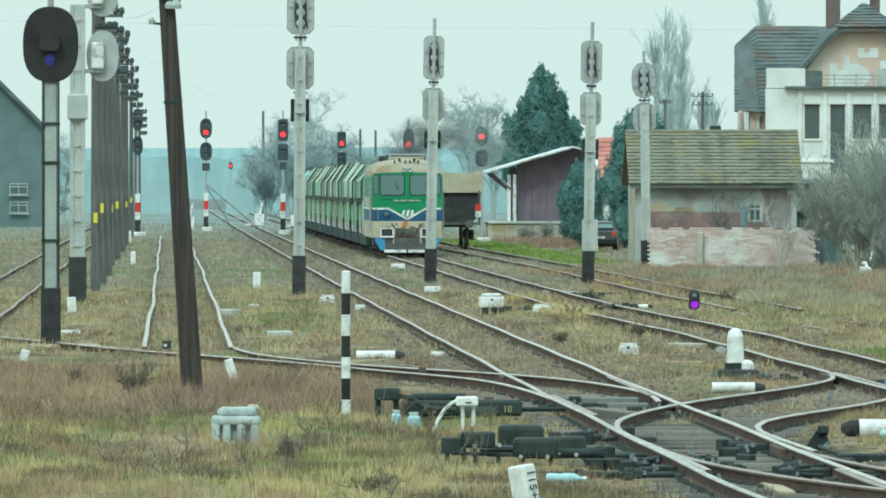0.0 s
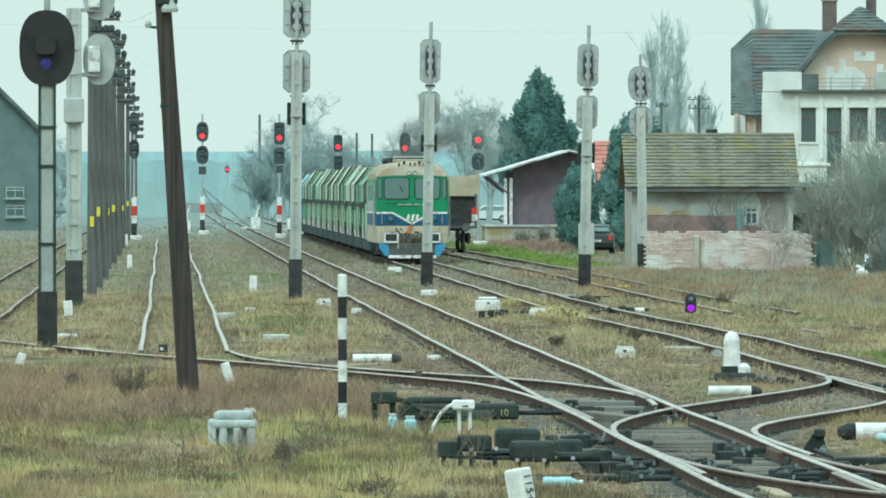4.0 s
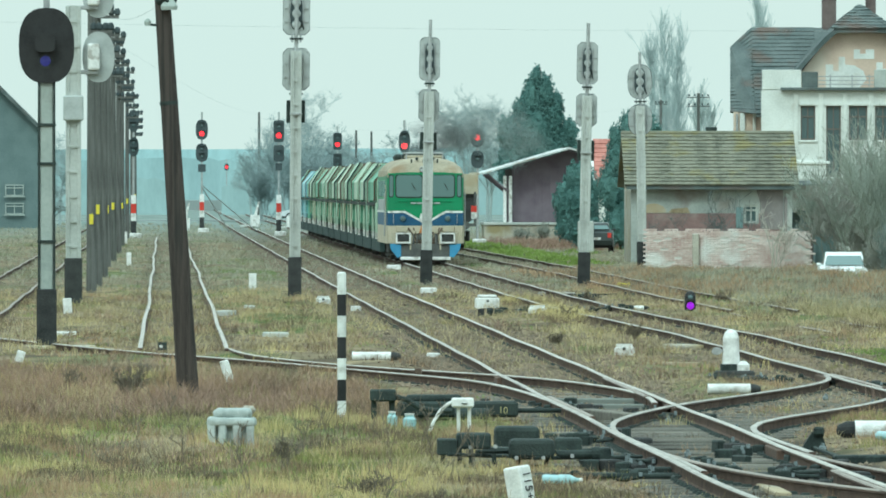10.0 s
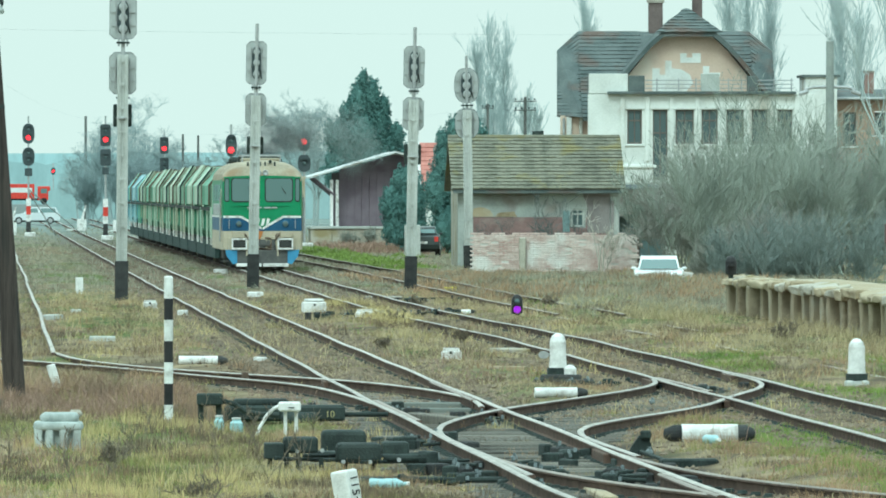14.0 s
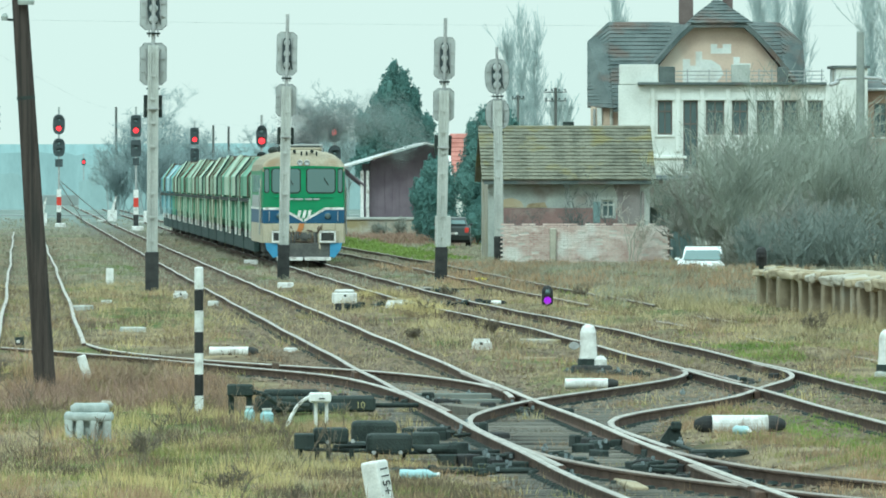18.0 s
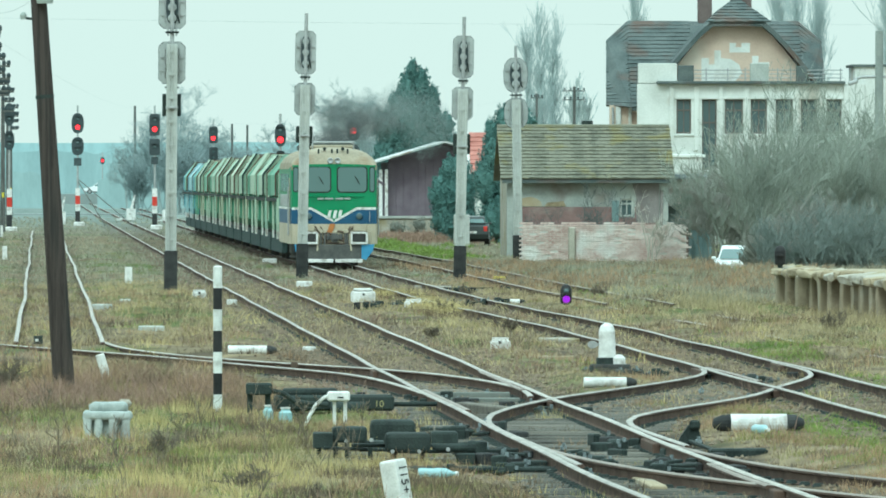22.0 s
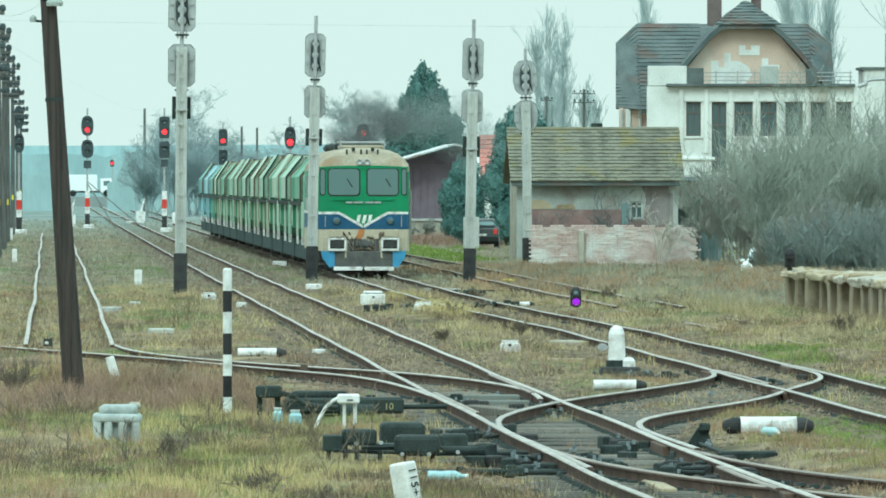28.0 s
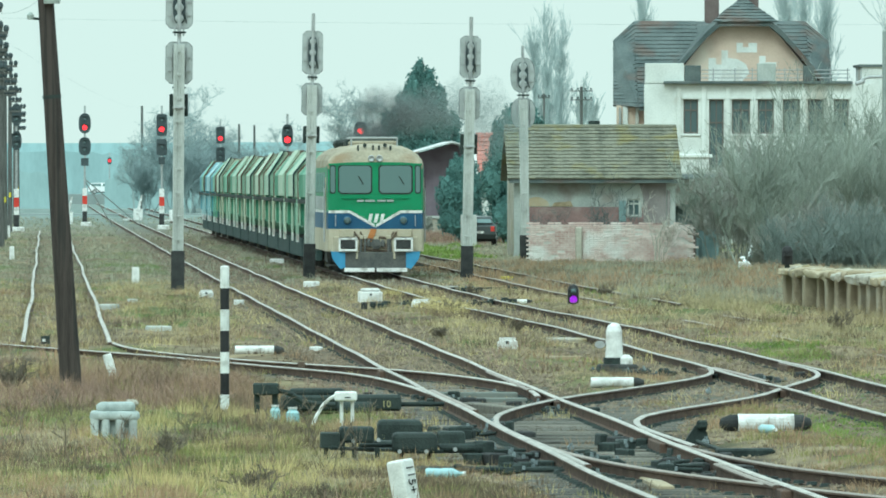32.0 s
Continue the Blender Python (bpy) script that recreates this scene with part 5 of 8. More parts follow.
part("downpipe", rod((26.75, Y + 3.0, 0), (26.75, Y + 3.0, 6.2), 0.06, n=8), STEEL, house)
part("corner_trim", box(27.0, Y + 3.1, 2.5, 0.24, 0.14, 3.75, 0.02), RENDERW, house, "white corner trim")
part("corner_trim", box(27.55, Y + 3.12, 2.5, 0.16, 0.12, 3.75, 0.02), RENDERW, house)

# brown building further along
annex = thing("brick_annex", "brown brick building with shallow roof behind the shrubs", "building")
part("front_wall", wall_with(39.25, 47, -0.15, 7.15, 522, 0.3, [(39.65, 40.25, 4.9, 6.45), (41.1, 41.9, 5.4, 6.5), (44, 44.8, 4.9, 6.5)]), mat("tan_brick", (0.32, 0.22, 0.16), (0.48, 0.36, 0.28), 0.9, 1, 16, 0.3, stain=(0.5, 0.43, 0.36)), annex)
for x0, x1, z0 in ((39.65, 40.25, 4.9), (41.1, 41.9, 5.4), (44, 44.8, 4.9)):
    sash(annex, x0, x1, z0, 6.45, 522.06, SASHWOOD, PANE, 1, RENDERW)
roof = part("roof", plate([(521.5, 7.12), (526, 7.55), (530, 7.12), (530, 7.0), (521.5, 7.0)], 39.1, 47.2), SLATE, annex, "shallow dull roof")
part("gutter", rod((39.1, 521.45, 7.08), (47.2, 521.45, 7.08), 0.07, n=8), STEEL, roof)
ch = part("chimney", box(41.0, 524, 7.2, 0.42, 0.42, 1.1, 0.02), BRICKD, roof, "reddish brick chimney")
part("chimney_cap", box(41.0, 524, 8.3, 0.52, 0.52, 0.09), CONCD, ch)
part("side_wall", box(39.4, 526, -0.15, 0.3, 7.4, 7.2), BRICKD, annex)

# red-tiled cottage behind the conifers
cot = thing("cottage", "white-edged cottage with bright red tiled roof", "house")
part("front_wall", wall_with(23.4, 29, -0.15, 3.1, 602, 0.3, [(23.9, 24.7, 1.0, 2.3)]), RENDERW, cot)
sash(cot, 23.9, 24.7, 1.0, 2.3, 602, WHITE)
croof = part("roof", plate([(601.5, 2.95), (605, 5.35), (608.5, 2.95), (608.5, 2.8), (605, 5.2), (601.5, 2.8)], 23.2, 29.2), TILERED, cot, "red tiled roof")
courses(croof, 23.2, 26.0, (601.45, 2.97), (604.95, 5.36), 0.26, 10, TILERED, 8)
part("verge_board", plate([(601.4, 2.85), (605, 5.3), (605, 5.5), (601.4, 3.05)], 23.05, 23.17), WHITE, croof, "white verge board")

# goods shed on its platform
shed = thing("goods_shed", "dark maroon goods shed with pale overhanging roof", "shed")
part("front_wall", slab([(19.0, 0.92), (25.4, 0.92), (25.4, 3.85), (22.0, 4.8), (19.0, 3.95)], 607.85, 608.15), MAROON, shed, "maroon boarded wall")
for k in range(16):
    part("board", box(19.2 + 0.4 * k, 607.83, 0.93, 0.37, 0.03, 2.9, 0.004), MAROON, shed)
part("side_wall", box(19.1, 614, 0.9, 0.3, 12, 2.9), MAROON, shed)
for x, y in ((18.55, 607.0), (18.85, 607.0)):
    part("post", box(x, y, 0.92, 0.17, 0.17, 2.5, 0.01), WHITE, shed, "white roof post")
part("roof", slab([(17.35, 3.5), (22.0, 4.86), (26.5, 3.6), (26.5, 3.69), (22.0, 4.95), (17.35, 3.59)], 606.2, 622), SHEETROOF, shed, "pale sheet roof edge")
for y in (606.9, 610, 614):
    part("brace", rod((18.7, y, 2.6), (17.6, y, 3.5), 0.06, n=6), MAROON, shed)
plat = thing("freight_platform", "low concrete freight platform with grass in front", "platform", kind="structure")
part("deck", box(21.4, 610, 0.78, 8.0, 8.6, 0.14, 0.02), CONC, plat, "pale deck edge")
part("platform_wall", box(21.4, 610, -0.2, 7.8, 8.3, 0.98), CONCD, plat)
for k in range(7):
    part("platform_block", box(17.95 + k * 1.14, 605.83, -0.2, 1.1, 0.06, 0.95, 0.01), CONCD, plat)

# grey gabled house by the outer track
grey = thing("grey_house", "large grey gabled house in haze", "house")
# wall colour is the house's hazed tone
part("gable_wall", slab([(-16, -0.15), (-16, 7), (-12.2, 10.6), (-8.6, 7.2), (-8.6, -0.15)], 800, 800.35), mat("hazy_grey_wall", (0.1, 0.14, 0.145), (0.16, 0.21, 0.21), 0.9, 0.8, 10, 0.2), grey)
part("side_wall", box(-8.75, 806, -0.15, 0.3, 11.6, 7.0), PLASTER, grey)
part("roof", slab([(-16.6, 6.6), (-12.2, 10.9), (-8.0, 6.7), (-8.0, 6.4), (-12.2, 10.55), (-16.6, 6.3)], 799.3, 812.5), SLATE, grey, "dark slate roof")
sash(grey, -10.9, -9.6, 0.9, 1.7, 799.8, GREYMAST, PANE, 1, GREYMAST)
sash(grey, -10.9, -9.6, 2.2, 3.0, 799.8, GREYMAST, PANE, 1, GREYMAST)

# loading ramp with crumbling concrete face
ramp = thing("loading_ramp", "crumbling concrete loading ramp with broken edge", "ramp", kind="structure")
part("core", box(18.75, 218.6, -0.2, 2.2, 93.2, 0.87), RAMPPOST, ramp, "weathered concrete core")
rnd = random.Random(4)
y = 172.6
while y < 264.8:
    d, w = rnd.uniform(0.2, 0.34), rnd.uniform(0.35, 0.8)
    part("post", worn(box(17.6 - d / 2, y, -0.25, d, w, 0.95 + rnd.uniform(-0.06, 0.02), 0.035), y, 0.03), RAMPPOST, ramp, "stained concrete post")
    y += rnd.uniform(2.6, 4.0) * (y / 250) ** 2
y = 172.2
while y < 265.0:
    w = min(rnd.uniform(1.2, 3.2), 265.2 - y)
    bm = worn(box(0, 0, 0, rnd.uniform(0.5, 0.68), w + 0.02, rnd.uniform(0.13, 0.2), 0.04, seg=2), y * 3, 0.07)
    cap = part("cap_slab", bm, (OCHRE, CONCD, OCHRE)[rnd.randrange(3)], ramp, "broken pale cap slab")
    cap.matrix_basis = pose(17.56 + rnd.uniform(-0.05, 0.05), y + w / 2, 0.64 + rnd.uniform(-0.03, 0.03), rnd.uniform(-1, 1), rnd.uniform(-9, 3), rnd.uniform(-2, 2))
    y += w
part("ramp_top", box(18.95, 218.6, 0.675, 2.0, 93.0, 0.06), OCHRE, ramp, "crumbling pale deck")

# ---- trees and shrubs ----
def prism(verts, faces, p, q, r0, r1, n=3):
    d = q - p
    u = d.cross(Vector((0.3, 0.9, 0.2)))
    if u.length < 1e-6:
        u = Vector((1, 0, 0))
    u.normalize()
    v = d.cross(u).normalized()
    i = len(verts)
    for c, r in ((p, r0), (q, r1)):
        for k in range(n):
            a = 2 * math.pi * k / n
            verts.append(c + u * (r * math.cos(a)) + v * (r * math.sin(a)))
    for k in range(n):
        faces.append((i + k, i + (k + 1) % n, i + n + (k + 1) % n, i + n + k))


def grow(fine, thick, rnd, p, d, length, r, level, kids, spread, up, thin):
    """A limb that bends as it goes and bears finer limbs; the two lowest orders go into fine, the rest into thick."""
    verts, faces = fine if level < 2 else thick
    n = 3 if level else 2
    pts = [p]
    dd = d.copy()
    for k in range(n):
        dd = (dd + Vector((rnd.gauss(0, 0.16), rnd.gauss(0, 0.16), rnd.gauss(up * 0.12, 0.1)))).normalized()
        pts.append(pts[-1] + dd * (length / n))
    for k in range(n):
        prism(verts, faces, pts[k], pts[k + 1], r * (1 - 0.6 * k / n), max(thin, r * (1 - 0.6 * (k + 1) / n)), 4 if level > 2 else 3)
    if not level:
        return
    for k in range(kids[level]):
        u = rnd.uniform(0.25, 1.0)
        i = min(n - 1, int(u * n))
        base = pts[i].lerp(pts[i + 1], u * n - i)
        side = Vector((rnd.gauss(0, 1), rnd.gauss(0, 1), rnd.gauss(0, 0.5))).normalized()
        nd = (dd * (1 - spread) + side * spread + Vector((0, 0, up * 0.35))).normalized()
        grow(fine, thick, rnd, base, nd, length * rnd.uniform(0.4, 0.68), max(thin, r * 0.48), level - 1, kids, spread, up, thin)


def shrub(x, y, h, stems, seed, twig, label, kids=(0, 5, 5, 4), lean=0.35, thin=0.007, name="bare_shrub", spread=0.5, z=None):
    rnd = random.Random(seed)
    t = thing(name, label, "shrub", x, y, float(ground_z(x, y)) - 0.05 if z is None else z)
    fine, thick = ([], []), ([], [])
    for k in range(stems):
        a = rnd.uniform(0, 2 * math.pi)
        d = Vector((math.cos(a) * lean * rnd.random(), math.sin(a) * lean * rnd.random(), 1)).normalized()
        grow(fine, thick, rnd, Vector((rnd.gauss(0, h * 0.07), rnd.gauss(0, h * 0.07), 0)), d, h * rnd.uniform(0.42, 0.72), 0.03 * h / 5, 3, kids, spread, 0.5, thin)
    tagged(soup("twig_mass", *fine, twig, t), "dense bare twigs", kind="stuff")
    tagged(soup("stem", *thick, BARK if twig is TWIG else twig, t), kind="stuff")
    return t


def bare_tree(x, y, h, seed, label, upright=0.4, spread=0.5, kids=(0, 5, 5, 6, 7), r=0.16, thin=0.012, twig=None, z=-0.15, trunk=0.35):
    rnd = random.Random(seed)
    t = thing("bare_tree", label, "tree", x, y, z)
    verts, faces = [], []
    top = Vector((rnd.gauss(0, 0.15), rnd.gauss(0, 0.15), h * trunk))
    prism(verts, faces, Vector((0, 0, 0)), top, r, r * 0.75, 8)
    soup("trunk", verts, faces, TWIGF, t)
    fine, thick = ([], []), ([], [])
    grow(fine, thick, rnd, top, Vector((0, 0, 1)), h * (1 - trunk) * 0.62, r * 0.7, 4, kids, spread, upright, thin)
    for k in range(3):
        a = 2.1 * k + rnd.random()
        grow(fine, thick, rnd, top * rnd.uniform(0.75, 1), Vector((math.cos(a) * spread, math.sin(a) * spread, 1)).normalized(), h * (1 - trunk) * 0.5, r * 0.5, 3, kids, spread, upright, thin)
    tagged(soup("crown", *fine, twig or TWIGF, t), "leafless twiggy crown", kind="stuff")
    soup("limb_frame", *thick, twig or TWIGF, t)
    return t


def poplar(x, y, h, w, seed):
    rnd = random.Random(seed)
    t = thing("poplar", "tall narrow leafless poplar", "tree", x, y, -0.15, group="poplars behind the house")
    verts, faces = [], []
    prism(verts, faces, Vector((0, 0, 0)), Vector((0, 0, h * 0.97)), 0.22, 0.02, 8)
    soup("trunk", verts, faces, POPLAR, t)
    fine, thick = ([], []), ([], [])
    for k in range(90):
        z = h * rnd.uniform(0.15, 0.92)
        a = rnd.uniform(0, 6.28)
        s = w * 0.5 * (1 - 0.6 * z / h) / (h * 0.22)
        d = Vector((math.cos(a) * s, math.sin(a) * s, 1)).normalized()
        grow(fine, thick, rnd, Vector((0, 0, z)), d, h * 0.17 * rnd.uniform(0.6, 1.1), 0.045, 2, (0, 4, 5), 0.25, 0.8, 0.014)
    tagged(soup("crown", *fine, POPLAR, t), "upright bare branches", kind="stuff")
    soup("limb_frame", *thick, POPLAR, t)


def conifer(x, y, lumps, seed, label, n=5200, leaf=0.2, z=-0.15):
    """A dark evergreen: trunk, and a crown of many small sprays in ragged lumps (dx, z, width, height)."""
    rnd = np.random.RandomState(seed)
    t = thing("conifer", label, "tree", x, y, z)
    top = max(l[1] + l[3] * 0.3 for l in lumps)
    part("trunk", rod((0, 0, 0), (0, 0, top), 0.2, 0.04, 8), BARK, t)
    vol = np.array([l[2] * l[3] for l in lumps])
    which = rnd.choice(len(lumps), n, p=vol / vol.sum())
    L = np.array(lumps)[which]
    d = rnd.normal(size=(n, 3))
    d /= np.linalg.norm(d, axis=1)[:, None]
    rad = rnd.uniform(0.5, 1.0, n) ** 0.7 * (1 + 0.18 * np.sin(d[:, 0] * 9 + L[:, 1]) * np.cos(d[:, 2] * 7))
    c = np.stack([L[:, 0] + d[:, 0] * rad * L[:, 2] / 2, d[:, 1] * rad * L[:, 2] / 2, L[:, 1] + d[:, 2] * rad * L[:, 3] / 2], 1)
    verts, faces = [], []
    for k in range(n):
        p = c[k]
        for _ in range(2):
            a, b = rnd.normal(size=3), rnd.normal(size=3)
            a *= leaf * rnd.uniform(0.5, 1.1) / np.linalg.norm(a)
            b *= leaf * 0.45 / np.linalg.norm(b)
            i = len(verts)
            verts += [p - a * 0.3, p + b, p + a, p - b]
            faces += [(i, i + 1, i + 2), (i, i + 2, i + 3)]
    tagged(soup("crown", verts, faces, LEAFD, t), "ragged dark green crown", kind="stuff")
    # hull added inside the sprays to catch light and brighten the gaps
    bm = bmesh.new()
    for dx, lz, w, h in lumps:
        made = bmesh.ops.create_icosphere(bm, subdivisions=3, radius=0.5)
        for v in made["verts"]:
            q = 0.74 + 0.3 * noise.noise(v.co * 7 + Vector((dx, lz, seed)))
            v.co = Vector((dx + v.co.x * w * q, v.co.y * w * q, lz + v.co.z * h * q))
    part("inner_crown", bm, LEAFD, t, "added inner hull that catches light")
    return t


conifer(22.9, 680, [(-0.5, 8.2, 1.4, 3.2), (0.3, 8.6, 1.2, 2.6), (0.7, 7.2, 1.6, 2.8), (-0.2, 6.3, 2.8, 3.6), (0.2, 4.4, 3.4, 4.0), (-0.7, 4.8, 2.0, 3.0), (1.2, 5.6, 1.4, 2.2), (-1.0, 3.0, 2.2, 3.2), (0.2, 2.2, 3.4, 3.4), (1.5, 3.6, 2.2, 3.0), (-1.5, 5.6, 1.2, 1.8), (1.0, 8.0, 0.9, 1.6), (-0.2, 9.7, 0.6, 1.3), (-1.9, 6.3, 1.5, 2.2), (-1.7, 4.2, 2.0, 3.0), (1.7, 6.3, 1.3, 1.8), (2.0, 4.6, 1.6, 2.6), (-1.1, 7.6, 1.2, 1.8)], 3, "tall ragged dark green conifer behind the shed", 34000, 0.13)
conifer(20.6, 560, [(0, 3.4, 1.2, 1.8), (-0.3, 2.3, 1.8, 2.4), (0.5, 2.6, 1.6, 2.6), (0, 1.2, 2.2, 2.4)], 4, "low dark evergreen beside the shed", 11000, 0.085)
conifer(21.4, 520, [(0.1, 5.7, 0.7, 1.6), (-0.4, 5.2, 0.7, 1.5), (-0.2, 4.2, 1.5, 2.4), (0.5, 4.6, 0.9, 1.8), (-0.6, 3.0, 1.5, 2.6), (0.3, 2.8, 1.6, 3.0), (0, 1.3, 2.2, 2.6)], 5, "slim dark evergreen beside the outbuilding", 13000, 0.085)
conifer(19.8, 528, [(0, 3.4, 1.0, 1.6), (0, 2.2, 1.6, 2.2), (0.1, 1.0, 1.9, 2.0)], 6, "small dark evergreen by the parked car", 6000, 0.085)
conifer(24.3, 560, [(0, 5.4, 1.4, 2.2), (0.3, 4.0, 1.8, 2.6), (-0.2, 2.4, 2.0, 3.0)], 7, "dark evergreen behind the outbuilding", 6000, 0.11)

for i, (x, y, h, st) in enumerate(((24.6, 385, 5.3, 11), (26.6, 392, 6.1, 12), (28.6, 386, 5.7, 12), (30.6, 395, 6.0, 12), (32.6, 388, 4.6, 12), (25.4, 410, 4.4, 11), (34.6, 395, 5.0, 11), (23.8, 404, 3.4, 9), (27.6, 408, 5.0, 11), (29.8, 412, 5.2, 11), (31.8, 410, 5.0, 10))):
    shrub(x, y, h, st, 20 + i, TWIGG, "tall dense bare grey-green shrub", (0, 5, 6, 6), 0.75, 0.008, spread=0.45)
for i, (x, y, h, st) in enumerate(((24.7, 358, 2.2, 6), (26.2, 360, 2.5, 7), (27.6, 352, 2.6, 9), (29.2, 350, 2.5, 10), (23.6, 364, 1.7, 9), (24.4, 366, 1.9, 10), (25.3, 366, 2.2, 10), (26.1, 367, 2.4, 10), (27.0, 366, 2.6, 10), (28.2, 366, 2.6, 10), (29.6, 364, 2.8, 10), (25.1, 369, 1.5, 18), (25.9, 369.5, 1.5, 18), (26.8, 369, 1.6, 18))):
    shrub(x, y, h, st, 40 + i, UNDERWOOD, "low tangled bare shrub beside the ramp", (0, 4, 5, 5), 0.75, 0.0075, spread=0.45)
for i in range(11):
    shrub(24.0 + 0.9 * i, 397 + 3 * (i % 3), 3.2 + 0.5 * (i * 5 % 4), 13, 160 + i, BRUSH, "fine brown-grey brushwood under the tall shrubs", (0, 6, 6, 5), 0.8, 0.009, "brushwood", 0.5)
for i in range(8):
    shrub(23.62 + 0.36 * i, 369.6 - 0.7 * (i % 3), 1.75 + 0.12 * i, 20, 180 + i, BRUSH, "dense low brushwood beside the parked white car", (0, 5, 6, 4), 0.55, 0.008, "brushwood", 0.45)
for i, (x, y, h, st) in enumerate(((20.65, 418, 2.9, 8), (21.6, 415, 1.9, 6), (21.75, 398.5, 2.3, 6), (18.8, 418, 2.0, 8))):
    shrub(x, y, h, st, 60 + i, DARKTWIG if i != 2 else DEADSTEM, "thin bare sapling by the brick wall", (0, 3, 4, 3), 0.8, 0.006)
t = thing("broken_sapling", "pale broken sapling with snapped stems before the wall", "sapling", 21.62, 398.0, -0.3)
part("stem", rod((-0.05, 0, 0), (0.02, 0, 1.05), 0.035, 0.028, 7), DEADSTEM, t)
part("stem", rod((0.01, 0, 1.0), (0.36, -0.05, 1.72), 0.026, 0.02, 7), DEADSTEM, t)
part("stem", rod((0.08, 0, 0), (0.16, 0.05, 1.25), 0.028, 0.022, 7), DEADSTEM, t)
part("stem", rod((0.15, 0.05, 1.2), (0.34, 0.0, 1.02), 0.02, 0.014, 7), DEADSTEM, t)
part("stem", rod((-0.02, 0, 0.6), (-0.3, 0.03, 1.9), 0.022, 0.012, 7), DEADSTEM, t)

for i, (x, y, h, w) in enumerate(((42.4, 950, 15.6, 2.0), (44.0, 960, 15.0, 1.6), (40.9, 940, 13.6, 1.3), (49.4, 930, 18, 1.7), (60.6, 920, 18.5, 1.8), (62.3, 925, 19, 1.9), (64.6, 930, 18, 1.7), (69.6, 920, 17.5, 2.2), (71.6, 925, 16.5, 1.8), (76.5, 920, 18, 2.0), (36.4, 760, 8.5, 1.4), (37.5, 770, 8.0, 1.4))):
    poplar(x, y, h, w, 70 + i)
for i, (x, y, h, s) in enumerate(((20.6, 760, 9.5, 0.6), (22.6, 780, 10, 0.6), (18.4, 800, 7.5, 0.6), (9.6, 900, 7.6, 0.65), (11.6, 905, 9.2, 0.6), (13.4, 915, 8.6, 0.65), (15.4, 905, 7.0, 0.65), (17.4, 890, 6.0, 0.65), (7.6, 930, 6.0, 0.65), (10.6, 960, 9.6, 0.6), (12.6, 950, 10.2, 0.6), (14.4, 960, 8.6, 0.6), (8.6, 965, 7.4, 0.65), (21.6, 740, 8.5, 0.6), (-9.6, 900, 8.5, 0.6), (-7.6, 860, 6.5, 0.6), (-11.6, 880, 9.0, 0.6), (25.6, 620, 5.5, 0.6), (-6.3, 640, 3.4, 0.7))):
    if 5 < x < 18 and 880 < y < 975 or -3 < x < 2:
        x, y, h = x * 1.1, y + 95, h * 1.1
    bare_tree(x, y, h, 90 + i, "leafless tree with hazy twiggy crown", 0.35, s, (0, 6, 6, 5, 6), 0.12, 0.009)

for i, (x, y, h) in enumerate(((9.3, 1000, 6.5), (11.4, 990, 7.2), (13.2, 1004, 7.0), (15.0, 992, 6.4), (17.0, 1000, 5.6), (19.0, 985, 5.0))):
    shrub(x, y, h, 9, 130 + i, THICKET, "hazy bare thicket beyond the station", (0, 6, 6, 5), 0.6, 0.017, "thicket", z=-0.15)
bare_tree(40.4, 509, 14.0, 150, "slim bare tree before the brown building", 0.9, 0.35, (0, 4, 5, 5, 5), 0.11, 0.012, POPLAR)

# ---- yard furniture ----
def gz(x, y):
    return float(ground_z(x, y))


def weight(x, y, length, r, rz, label="white and black switch counterweight lying in the grass"):
    t = thing("switch_weight", label, "counterweight", x, y, gz(x, y) + r * 0.75, rz, group="switch counterweights")
    part("drum", rod((-length * (0.33 if length > 0.9 else 0.5), 0, 0), (length * 0.33, 0, 0), r, n=18), WHITE, t, "white-painted middle")
    for s in ((-1, 1) if length > 0.9 else (1,)):
        part("drum_end", lathe([(r * 0.96, 0), (r * 0.92, length * 0.1), (r * 0.5, length * 0.2), (0.02, length * 0.21)], 16, m=Matrix.Translation((s * length * 0.331, 0, 0)) @ Matrix.Rotation(radians(90 * s), 4, "Y")), TAR, t, "black end")


weight(3.6, 188.3, 0.78, 0.075, -4)
weight(8.07, 158.8, 0.72, 0.075, 2)
weight(11.4, 271.0, 0.66, 0.06, 0)
weight(-1.8, 222.2, 0.5, 0.06, 3)
weight(8.46, 132.1, 1.0, 0.11, 3, "large white and black switch counterweight in grass")


